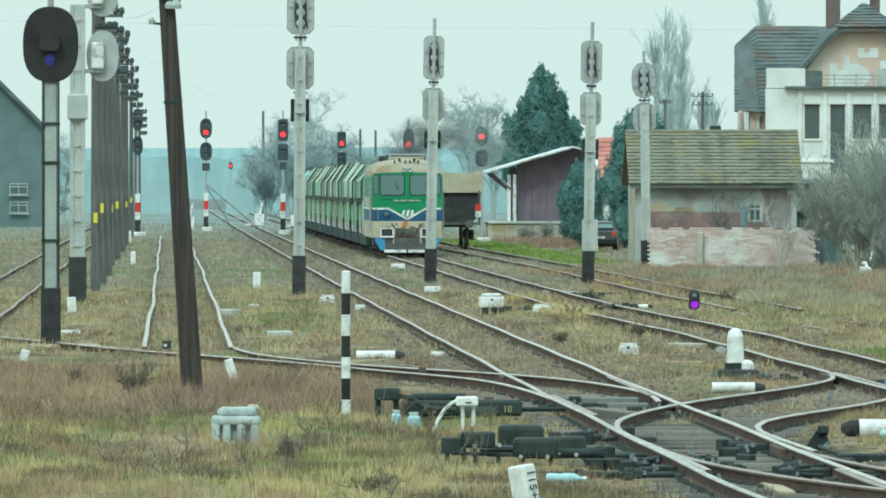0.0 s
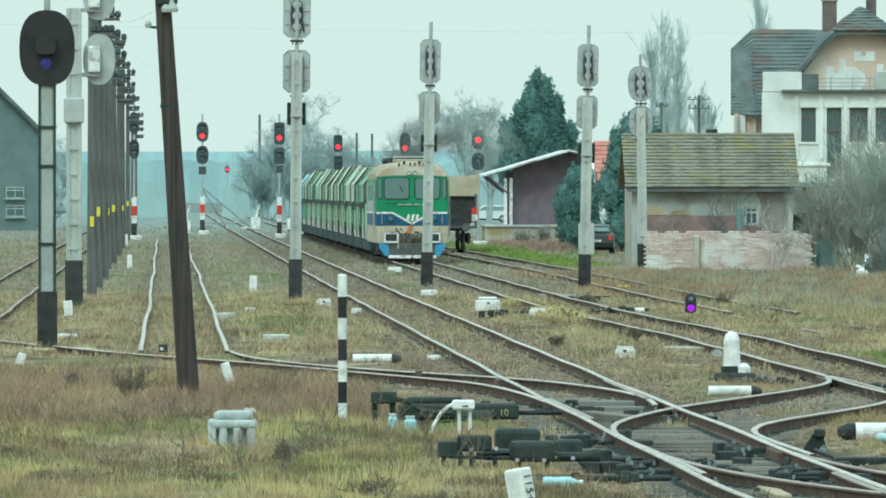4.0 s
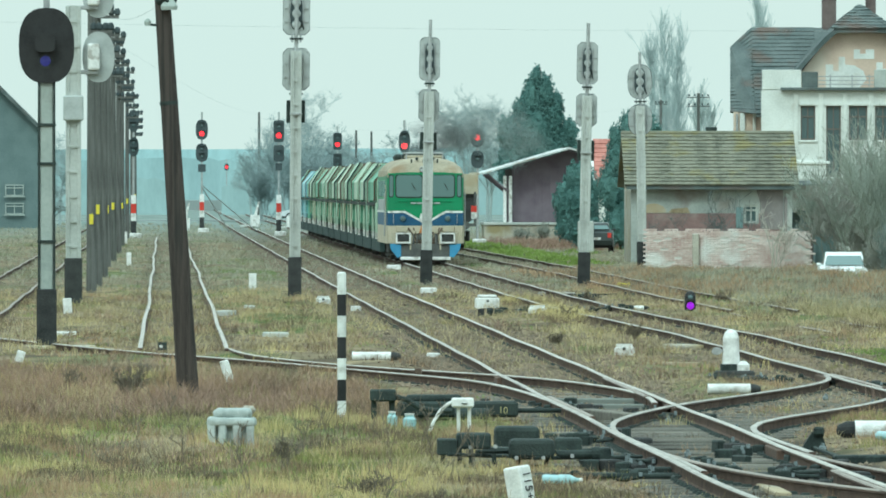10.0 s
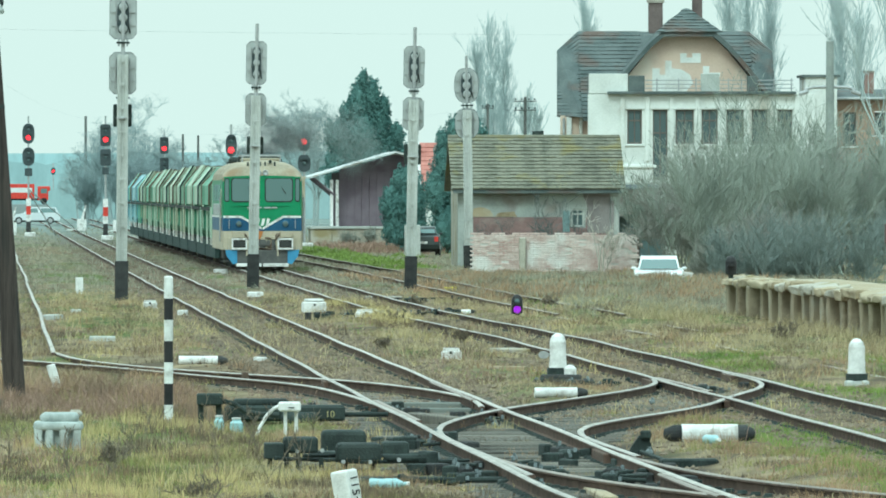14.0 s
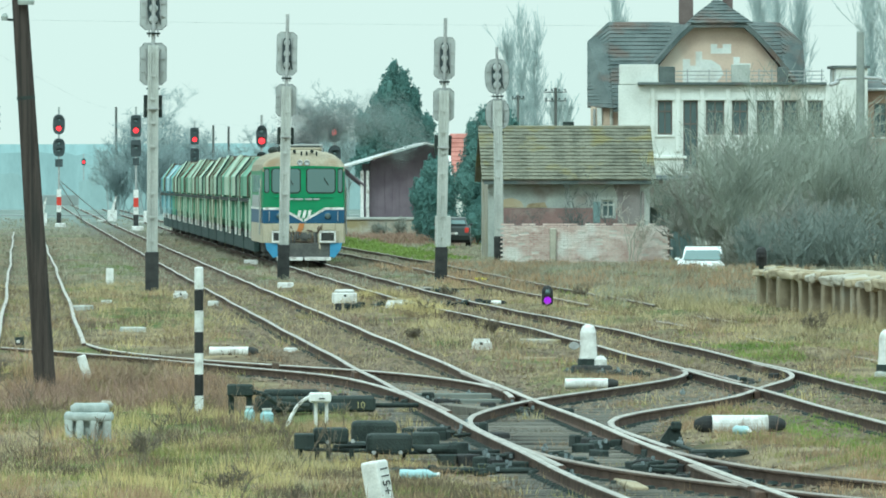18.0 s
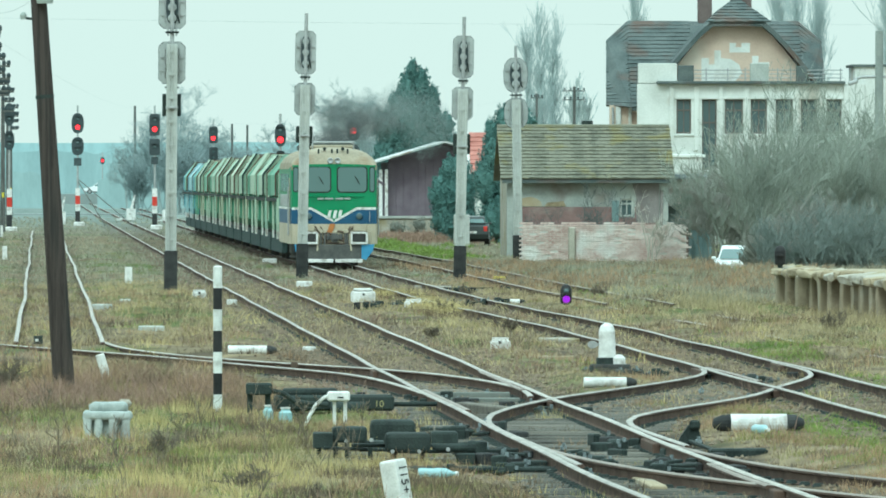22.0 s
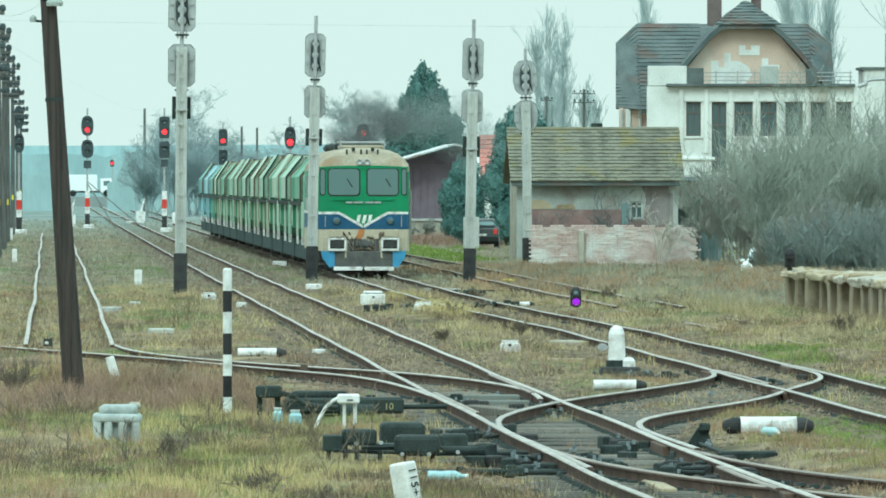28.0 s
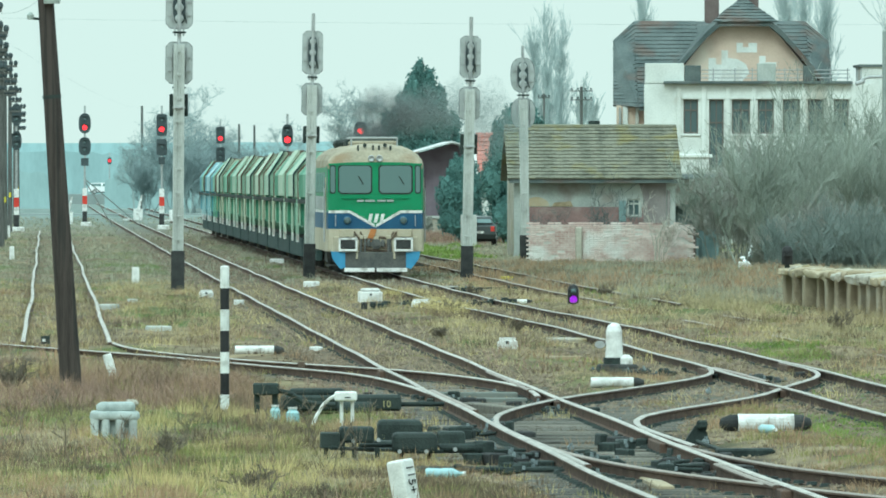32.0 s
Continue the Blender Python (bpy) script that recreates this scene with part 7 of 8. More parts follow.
part("pole", rod((0, 0, 0), (0, 0, 8.8), 0.2, 0.15, 12), mat("grey_lamp_post", (0.2, 0.23, 0.22), (0.33, 0.36, 0.34), 0.9, 1, 12), t)
for s in (-1, 1):
    arm = part("arm", rod((0, 0, 7.02), (s * 0.7, 0, 7.0), 0.06, n=8, bm=rod((s * 0.68, 0, 7.0), (s * 0.98, 0, 6.9), 0.055, n=8)), STEEL, t)
    part("lamp_head", box(0, 0, -0.09, 0.42, 0.28, 0.16, 0.06, m=pose(s * 1.02, 0, 6.8, 0, s * 18, 0), seg=2), STEEL, arm)

# relay cabinet
t = thing("relay_cabinet", "grey relay cabinet with rusty red top", "cabinet", 28.1, 347.3, -0.12)
part("body", box(0, 0, 0, 0.75, 0.6, 1.3, 0.02), GREYMAST, t)
part("top", box(0, 0, 1.3, 0.85, 0.7, 0.62, 0.03), mat("rust_red", (0.1, 0.06, 0.057), (0.16, 0.1, 0.094), 0.8, 2, 20), t, "rusty red top")
part("door", box(0.0, -0.31, 0.1, 0.6, 0.03, 1.1, 0.01), GREYMAST, t)
t = thing("concrete_block_wall", "pale concrete block by the parked car", "block", 19.05, 505, -0.15)
part("block", box(0, 0, 0, 0.7, 0.5, 1.45, 0.04), CONC, t)

# standing freight wagon on the siding
t = thing("ore_wagon", "dark hopper wagon with beige upper body", "freight wagon", float(SIDING(530)), 523, 0.0)
part("upper_body", slab([(-1.45, 2.5), (1.45, 2.5), (1.45, 3.42), (-1.45, 3.42)], 0.4, 13.5), CREAM, t, "beige upper body")
part("hopper", slab([(-1.4, 2.5), (1.4, 2.5), (1.3, 1.4), (0.7, 0.9), (-0.7, 0.9), (-1.3, 1.4)], 0.6, 13.3), TAR, t, "black hopper")
part("end_platform", box(0, 0.3, 1.0, 2.7, 0.9, 0.12), GRIME, t)
part("tail_sign", box(1.25, -0.16, 1.35, 0.26, 0.03, 0.3), WHITE, t, "red and white tail disc")
part("tail_sign", box(1.25, -0.165, 1.65, 0.26, 0.03, 0.3), RED, t)
for s in (-1, 1):
    part("end_post", box(s * 1.3, -0.05, 1.0, 0.1, 0.1, 1.6), GRIME, t)
    part("buffer", rod((s * 0.85, -0.5, 1.05), (s * 0.85, 0.0, 1.05), 0.2, n=14), GRIME, t)
    part("top_rim", box(s * 1.45, 7, 3.38, 0.1, 13.2, 0.12), CREAM, t)
    for y in (1.2, 3.0, 10.6, 12.4):
        part("wheel", rod((s * 0.7, y, 0.46), (s * 0.84, y, 0.46), 0.46, n=16), GRIME, t)
    for y in (2.1, 11.5):
        part("bogie", box(s * 1.0, y, 0.3, 0.18, 2.6, 0.5, 0.06), GRIME, t)

# far level crossing furniture
for x, y, label in ((7.1, 840, "white barrier machine at the level crossing"), (9.4, 806, "white barrier pedestal at the level crossing"), (1.7, 760, "white pedestal at the level crossing")):
    t = thing("barrier_machine", label, "level crossing barrier", x, y, -0.15)
    part("pedestal", box(0, 0, 0, 0.7, 0.7, 0.9, 0.05), WHITE, t)
    part("barrier_arm", slab([(-0.12, 0.8), (0.12, 0.8), (0.34, 1.9), (0.24, 1.9)], -0.4, -0.34), WHITE, t, "raised white barrier arm")
    part("pit_edge", box(-0.4, 0.4, -0.05, 1.4, 0.4, 0.22, 0.05), CONC, t)
for x0, x1 in ((2.8, 6.4), (2.7, 4.6)):
    t = thing("guy_wire", "steel guy wire of the far signal", "guy wire")
    part("wire", rod((x0, 734, 2.9), (x1, 745, -0.1), 0.035, n=5), STEEL, t)

# overhead wires
for (a, b, sag) in (((-1.8, 335, 7.4), (9.6, 1090, 9.8), 0.5), ((0.1, 162, 5.5), (-1.8, 309, 7.9), 0.4), ((33.4, 700, 8.6), (17.4, 1000, 7.9), 0.8), ((-30, 420, 9.6), (32.9, 440, 8.9), 0.3)):
    t = thing("overhead_wire", "thin sagging overhead wire", "wire")
    cable = bpy.data.curves.new("wire", "CURVE")
    cable.dimensions, cable.bevel_depth, cable.bevel_resolution = "3D", 0.003, 0
    line_of = cable.splines.new("POLY")
    line_of.points.add(14)
    a, b = Vector(a), Vector(b)
    for k in range(15):
        p = a.lerp(b, k / 14) - Vector((0, 0, sag * 4 * (k / 14) * (1 - k / 14)))
        line_of.points[k].co = (*p, 1)
    cable.materials.append(STEEL)
    ob = new("wire", cable)
    ob.parent = t

# ---- vehicles ----
def car(label, paint, length=4.2, width=1.7, height=1.45, estate=False, rear=False, group=""):
    """A car along y, its nose at -y."""
    t = thing("car", label, "car", group=group)
    h, l = height, length / 2
    side = [(-l, 0.32), (-l - 0.02, 0.55), (-l + 0.08, 0.72), (-l * 0.5, 0.92), (l * 0.9, 0.98), (l, 0.85), (l + 0.02, 0.5), (l - 0.05, 0.3)]
    bm = plate(side, -width / 2, width / 2)
    bmesh.ops.bevel(bm, geom=[e for e in bm.edges if abs(e.verts[0].co.x) == width / 2 and e.verts[0].co.x == e.verts[1].co.x], offset=0.09, segments=2, affect="EDGES")
    part("body", bm, paint, t)
    tail = l * 0.93 if estate else l * 0.62
    cab = [(-l * 0.47, 0.92), (-l * 0.12, h - 0.03), (l * 0.2, h), (tail - 0.22, h - 0.05), (tail, 0.96)]
    bm = plate(cab, -width / 2 + 0.12, width / 2 - 0.12)
    for v in bm.verts:
        if v.co.z > h - 0.2:
            v.co.x *= 0.86
    part("cabin", bm, paint, t)
    cx = width / 2 - 0.12

    def pane(name, pts):
        g = bmesh.new()
        g.faces.new([g.verts.new(p) for p in pts])
        part(name, g, CABGLASS, t)
    q = 0.05
    pane("windscreen", [(-cx + q, -l * 0.46 - 0.02, 0.97), (cx - q, -l * 0.46 - 0.02, 0.97), (cx * 0.86 - q, -l * 0.13 - 0.03, h - 0.07), (-cx * 0.86 + q, -l * 0.13 - 0.03, h - 0.07)])
    pane("rear_window", [(-cx + q, tail + 0.012, 1.02), (cx - q, tail + 0.012, 1.02), (cx * 0.86 - q, tail - 0.2, h - 0.1), (-cx * 0.86 + q, tail - 0.2, h - 0.1)])
    for s in (-1, 1):
        for a, b in ((-l * 0.36, l * 0.14), (l * 0.2, tail - 0.2)):
            pane("side_window", [(s * (cx + 0.012), a, 0.99), (s * (cx + 0.012), b, 0.99), (s * (cx * 0.88 + 0.01), b - 0.06, h - 0.12), (s * (cx * 0.88 + 0.01), max(a + 0.1, -l * 0.1), h - 0.12)])
        for y in (-l * 0.62, l * 0.62):
            w = part("wheel", rod((s * (width / 2 - 0.2), y, 0.31), (s * (width / 2 + 0.01), y, 0.31), 0.31, n=18), RUBBER, t)
            part("rim", rod((s * (width / 2 + 0.005), y, 0.31), (s * (width / 2 + 0.02), y, 0.31), 0.19, n=14), STEEL, w)
        part("headlight", box(s * (width / 2 - 0.3), -l + 0.0, 0.56, 0.4, 0.08, 0.15, 0.02), PORCELAIN, t)
        part("tail_light", box(s * (width / 2 - 0.14), l - 0.03, 0.62, 0.18, 0.1, 0.24, 0.02), RED, t)
        part("mirror", box(s * (width / 2 + 0.03), -l * 0.3, 0.94, 0.16, 0.09, 0.1, 0.03), paint, t)
    part("bumper", box(0, -l - 0.02, 0.3, width - 0.06, 0.12, 0.2, 0.04), paint, t)
    part("grille", box(0, -l - 0.01, 0.58, 0.7, 0.05, 0.1, 0.01), BLACK, t)
    part("plate_bar", box(0, -l - 0.09, 0.38, 0.5, 0.02, 0.1), WHITE, t)
    part("plate_bar", box(0, l + 0.03, 0.55, 0.5, 0.02, 0.1), WHITE, t)
    part("underbody", box(0, 0, 0.18, width - 0.2, length * 0.9, 0.16), RUBBER, t)
    return t


def lorry(label, box_mat, cab_mat, box_h, length=7.0, band=False):
    t = thing("lorry", label, "lorry")
    part("cab", box(0, -length / 2 + 0.9, 0.5, 2.1, 1.6, 1.8, 0.12, seg=2), cab_mat, t)
    part("windscreen", box(0, -length / 2 + 0.08, 1.4, 1.8, 0.04, 0.7), CABGLASS, t)
    part("cargo_box", box(0, 1.0, 0.7, 2.2, length - 2.2, box_h, 0.04), box_mat, t)
    if band:
        for s in (-1, 1):
            part("window_band", box(s * 1.105, 1.0, 1.5, 0.02, length - 2.8, 0.62), PORCELAIN, t, "pale window band")
    part("chassis", box(0, 0.4, 0.5, 1.8, length - 1.0, 0.25), RUBBER, t)
    for s in (-1, 1):
        part("side_glass", box(s * 1.06, -length / 2 + 0.9, 1.4, 0.03, 0.8, 0.6), CABGLASS, t)
        for y in (-length / 2 + 0.9, length / 2 - 1.2):
            part("wheel", rod((s * 0.85, y, 0.42), (s * 1.1, y, 0.42), 0.42, n=18), RUBBER, t)
    return t


white_car = car("white saloon car behind dry grass and shrubs", CARW, 4.1, 1.62, 1.4)
estate = car("pale silver estate car on the level crossing", mat("silver_paint", (0.6, 0.64, 0.66), (0.7, 0.73, 0.74), 0.35, 1, 20, 0, 0.3), 4.4, 1.72, 1.48, True)
suv = car("dark green hatchback parked by evergreens", CARD, 3.9, 1.56, 1.33, True)
suv.matrix_basis = pose(19.58, 507, gz(19.58, 507), 0, 0, 177)
red_car = car("red car on the far road", RED, 4.0)
yellow_car = car("yellow car on the far road", YELLOW, 3.9)
white_far = car("white car on the far road", CARW, 4.1)
white_back = car("white car going back along the far road", CARW, 4.0)
white_last = car("white hatchback on the far road", CARW, 4.2, estate=True)
red_lorry = lorry("red lorry with a pale window band on the far road", RED, RED, 1.9, 6.6, True)
white_lorry = lorry("white box lorry on the far road", CARW, CARW, 2.1, 6.4)

# ---- exhaust: drifting soot, in clouds that ride along over the engine ----
SOOT = mat("soot_smoke", (0.1, 0.11, 0.11), (0.2, 0.21, 0.21), 1.0, 1, 8, 0.0, spec=0.0)
SOOTP = mat("pale_smoke", (0.21, 0.26, 0.255), (0.32, 0.37, 0.365), 1.0, 1, 8, 0.0, spec=0.0)


def smoke(label, lobes, fleck, material, seed):
    """Very fine flecks, thickest in the middle of each lobe (x, y, z, width, height, count)."""
    r = np.random.RandomState(seed)
    t = thing("exhaust_smoke", label, "smoke")
    for k, (x, y, z, w, h, n) in enumerate(lobes):
        d = r.normal(size=(2 * n, 3))
        d = d[np.linalg.norm(d, axis=1) < 2.1][:n]
        n = len(d)
        c = d * (w / 3.2, 0.8, h / 3.2) + (x, y, z)
        c[:, 0] += 0.2 * np.sin(c[:, 2] * 4 + k) + 0.08 * np.sin(c[:, 2] * 11)
        c[:, 2] += 0.12 * np.sin(c[:, 0] * 5 + 2 * k)
        a, b = r.normal(size=(n, 3)), r.normal(size=(n, 3))
        a *= fleck / np.linalg.norm(a, axis=1)[:, None]
        b *= fleck / np.linalg.norm(b, axis=1)[:, None]
        v = np.stack([c - a, c + b, c + a], 1).reshape(-1, 3)
        ob = soup("puff", v.tolist(), np.arange(3 * n).reshape(-1, 3).tolist(), material, t)
        tagged(ob, "soft ragged puff of soot", kind="stuff")
    return t


smoke_near = smoke("dark exhaust smoke over the locomotive roof", [(0.1, 6, 4.15, 1.5, 0.7, 26000), (0.7, 6.5, 4.5, 1.6, 1.0, 26000), (1.4, 7, 4.85, 1.8, 1.3, 24000), (0.4, 7, 5.0, 1.4, 1.0, 14000)], 0.0105, SOOT, 1)
smoke_high = smoke("thin exhaust smoke drifting beside the locomotive", [(1.9, 8, 4.9, 2.0, 1.3, 26000), (3.0, 8, 5.1, 2.2, 1.5, 26000), (1.0, 8, 4.9, 1.6, 1.0, 18000), (3.6, 8, 4.3, 1.8, 1.4, 18000)], 0.0115, SOOTP, 2)

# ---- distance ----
# haze of the far strips is put into base colour and emission
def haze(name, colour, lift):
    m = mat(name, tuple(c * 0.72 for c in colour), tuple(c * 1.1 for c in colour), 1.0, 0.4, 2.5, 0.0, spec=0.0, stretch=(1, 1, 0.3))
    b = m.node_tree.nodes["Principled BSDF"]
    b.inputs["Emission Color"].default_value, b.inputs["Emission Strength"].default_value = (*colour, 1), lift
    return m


def woods(name, label, y, x0, x1, low, high, step, material, seed):
    """A far hedge or wood: one strip with a finely ragged top."""
    rnd = random.Random(seed)
    verts, faces = [], []
    x, k = x0, 0
    while x < x1:
        u = 0.5 + 0.5 * noise.noise(Vector((x / (step * 4), seed, 0))) + 0.3 * noise.noise(Vector((x / step, seed, 3))) + rnd.uniform(-0.12, 0.12)
        u *= min(1.0, 0.15 + (x - x0) / 4, 0.15 + (x1 - x) / 4)
        verts += [(x, y, low + (high - low) * u), (x, y - 1.0, -0.3)]
        if k:
            i = 2 * k
            faces.append((i - 2, i, i + 1, i - 1))
        x += step * rnd.uniform(0.1, 0.3)
        k += 1
    return tagged(soup(name, verts, faces, material), label, "backdrop", kind="structure")


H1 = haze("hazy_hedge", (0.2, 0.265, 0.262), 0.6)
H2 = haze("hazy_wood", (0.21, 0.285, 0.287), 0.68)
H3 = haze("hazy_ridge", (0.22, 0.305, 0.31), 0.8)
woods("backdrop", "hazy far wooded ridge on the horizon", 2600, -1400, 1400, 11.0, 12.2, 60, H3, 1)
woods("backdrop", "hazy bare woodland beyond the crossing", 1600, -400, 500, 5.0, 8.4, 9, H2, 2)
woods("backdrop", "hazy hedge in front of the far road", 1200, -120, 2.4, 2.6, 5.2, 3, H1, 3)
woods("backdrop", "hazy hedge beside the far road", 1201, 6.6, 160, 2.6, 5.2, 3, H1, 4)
bank = slab([(-300, -0.3), (300, -0.3), (300, 1.15), (-300, 1.15)], 1436, 1464)
# asphalt colour lightened to take in the haze
tagged(new("road", mesh_of("road", bank, mat("hazed_asphalt", (0.24, 0.275, 0.27), (0.31, 0.34, 0.335), 0.9, 0.5, 8))), "low banked far road", "road", kind="structure")
bm = slab([(-80, -0.12), (80, -0.12), (80, -0.015), (-80, -0.015)], 976, 984)
tagged(new("road", mesh_of("road", bm, MATS["hazed_asphalt"])), "asphalt road over the level crossing", "road", kind="structure")

# ---- grass and weeds ----
def patchy(x, y, k):
    return np.sin(x * 0.9 + k) * np.sin(y * 0.11 + 1.7 * k) + 0.6 * np.sin(x * 2.3 - y * 0.07 + k * 2) + 0.4 * np.sin(x * 0.37 + y * 0.31 + k)


def blade_mesh(name, label, x, y, h, lx, ly, a, width, material):
    """Writes blades rooted at x, y, of height h, leaning by lx, ly, their flat side turned by a."""
    k = len(x)
    z = ground_z(x, y) - 0.02
    dx, dy = np.cos(a) * width / 2, np.sin(a) * width / 2
    v = np.empty((k, 5, 3))
    v[:, 0] = np.stack([x - dx, y - dy, z], 1)
    v[:, 1] = np.stack([x + dx, y + dy, z], 1)
    v[:, 2] = np.stack([x + dx * 0.8 + lx * 0.35, y + dy * 0.8 + ly * 0.35, z + h * 0.55], 1)
    v[:, 3] = np.stack([x - dx * 0.8 + lx * 0.35, y - dy * 0.8 + ly * 0.35, z + h * 0.55], 1)
    v[:, 4] = np.stack([x + lx, y + ly, z + h], 1)
    i = np.arange(k) * 5
    f = np.concatenate([np.stack([i, i + 1, i + 2], 1), np.stack([i, i + 2, i + 3], 1), np.stack([i + 3, i + 2, i + 4], 1)])
    me = bpy.data.meshes.new(name)
    me.vertices.add(k * 5)
    me.vertices.foreach_set("co", v.astype(np.float32).ravel())
    me.loops.add(len(f) * 3)
    me.loops.foreach_set("vertex_index", f.astype(np.int32).ravel())
    me.polygons.add(len(f))
    me.polygons.foreach_set("loop_start", np.arange(0, len(f) * 3, 3, dtype=np.int32))
    me.polygons.foreach_set("loop_total", np.full(len(f), 3, dtype=np.int32))
    me.update()
    me.validate()
    me.materials.append(material)
    return tagged(new(name, me), label, "grass", kind="stuff")


def blades(name, label, n, x0, x1, y0, y1, h0, h1, width, material, seed, keep=None, lean=0.5, tuft=4, spread=0.05):
    """Many single blades in tufts; keep(x, y) gives the chance that a tuft stands."""
    r = np.random.RandomState(seed)
    m = n // tuft
    x, y = r.uniform(x0, x1, m), r.uniform(y0, y1, m)
    b = bed(x, y)
    chance = np.clip(1 - np.where(y < 160, 0.72, 0.55) * b - 0.4 * oil(x, y), 0, 1)
    if keep is not None:
        chance = chance * keep(x, y)
    ok = r.uniform(size=m) < chance
    x, y = np.repeat(x[ok], tuft), np.repeat(y[ok], tuft)
    size = np.repeat(r.uniform(0.55, 1.25, ok.sum()), tuft)
    k = len(x)
    x, y = x + r.normal(0, spread, k), y + r.normal(0, spread * 2, k)
    h = r.uniform(h0, h1, k) * size
    a = r.uniform(0, math.pi, k)
    lx, ly = r.normal(0, lean, k) * h, r.normal(0, lean, k) * h
    return blade_mesh(name, label, x, y, h, lx, ly, a, width, material)


def green_zone(x, y):
    g = (patchy(x, y, 0.4) > 0.75) * 0.7
    g = np.maximum(g, ((x > 11.7) & (x < 16) & (y > 150) & (y < 200)) * (patchy(x, y, 2.2) > -0.2) * 0.9)
    g = np.maximum(g, ((x > 8.3) & (x < 10) & (y < 140)) * (patchy(x, y, 1.1) > 0.1) * 0.8)
    g = np.maximum(g, ((x < 2.5) & (y < 142)) * (patchy(x, y, 3.1) > -0.1) * 0.55)
    g = np.maximum(g, ((x > 14.6) & (x < 17.0) & (y > 420) & (y < 604)) * 0.95)
    return g


weedy = lambda x, y: ((y > 141) & (y < 171 - np.clip(x, -2, 3) * 2) & (x < 2.9) & (patchy(x, y, 5) > -1.0)) * 1.0
dry = lambda x, y: np.clip(1 - green_zone(x, y), 0.1, 1) * (1 - 0.8 * weedy(x, y))
blades("grass", "short dry winter grass in the foreground", 80000, -3, 7, 96, 150, 0.03, 0.13, 0.006, DRY, 1, dry)
blades("grass", "green grass tufts in the foreground", 46000, -3, 12, 96, 150, 0.04, 0.12, 0.006, GRN, 2, green_zone)
blades("grass", "dry grass between the near tracks", 60000, 5, 16, 100, 200, 0.04, 0.14, 0.007, DRY, 3, dry)
blades("weeds", "dead reddish-brown weeds", 38000, -4.5, 3.2, 141, 176, 0.1, 0.34, 0.006, WEED, 4, weedy, 0.6)
blades("weeds", "scattered dead weeds in the yard", 26000, -3, 12, 98, 300, 0.15, 0.4, 0.007, WEED, 5, lambda x, y: (patchy(x, y, 7.7) > 1.0) * 0.8, 0.45, 8, 0.1)
blades("grass", "dry grass across the yard", 90000, -7, 18, 196, 320, 0.05, 0.2, 0.012, DRY, 6, dry)
blades("grass", "green patches across the yard", 60000, -7, 18, 145, 330, 0.04, 0.12, 0.011, GRN, 7, green_zone)
blades("grass", "far dry grass", 70000, -12, 34, 315, 520, 0.06, 0.22, 0.022, HAZEDGRASS, 8, dry)
blades("grass", "dry grass greyed for haze before the wall and ramp", 34000, 13.8, 27, 262, 396, 0.1, 0.28, 0.014, HAZEDGRASS, 9, lambda x, y: (x - 13.8) / 2.5 * (y > 265), 0.35)
blades("grass", "green grass strip by the freight platform", 40000, 14.6, 22, 420, 606, 0.06, 0.2, 0.03, GRN, 10, green_zone)
blades("grass", "sparse distant grass", 24000, -20, 34, 520, 900, 0.08, 0.24, 0.04, HAZEDGRASS, 11)
blades("weeds", "thin weeds along the ramp", 16000, 14.6, 17.4, 180, 275, 0.1, 0.34, 0.01, DRY, 12, lambda x, y: (patchy(x, y, 4.4) > 0.0) * 0.8)
for i, (x, y, h) in enumerate(((14.0, 280, 0.4), (15.3, 217, 0.45), (9.05, 250, 0.35), (10.8, 285, 0.4), (-0.4, 152, 0.6), (7.4, 210, 0.3), (9.2, 218, 0.35), (-1.2, 158, 0.4))):
    shrub(x, y, h, 9, 300 + i, TWIGB, "small dark dead bush in the yard", (0, 4, 5, 4), 1.2, 0.004)
for i, (x, y, h) in enumerate(((2.4, 119, 0.75), (0.8, 107, 0.8), (1.6, 124, 0.7), (-0.6, 131, 0.6), (3.1, 131, 0.6), (2.0, 104, 0.5), (-0.4, 108, 0.7), (0.2, 118, 0.8), (1.25, 113, 0.7), (2.75, 110, 0.7), (3.25, 117, 0.75), (-0.9, 122, 0.6), (0.1, 136, 0.6), (1.9, 133, 0.6), (2.9, 125, 0.7))):
    shrub(x, y, h, 3, 330 + i, TWIGB, "few thin dry stems in the grass", (0, 2, 2, 2), 0.5, 0.0035, "dry_stems")
for i, (x, y, h) in enumerate(((2.03, 108, 0.3), (1.29, 119, 0.3), (2.6, 104, 0.22))):
    shrub(x, y, h, 12, 370 + i, TWIGB, "low tangle of dead stems in the grass", (0, 3, 4, 3), 2.2, 0.003)

DARKWEED = mat("dark_weeds", (0.05, 0.039, 0.029), (0.19, 0.145, 0.1), 0.9, 0.9, 5, 0.0, island=0.3, stretch=(1, 0.3, 1))
OLIVE = mat("olive_grass", (0.085, 0.09, 0.03), (0.33, 0.31, 0.125), 0.9, 0.9, 5, 0.0, island=0.3, stretch=(1, 0.3, 1))
RUSSET = mat("russet_grass", (0.12, 0.078, 0.048), (0.44, 0.305, 0.185), 0.9, 0.9, 5, 0.0, island=0.3, stretch=(1, 0.3, 1))


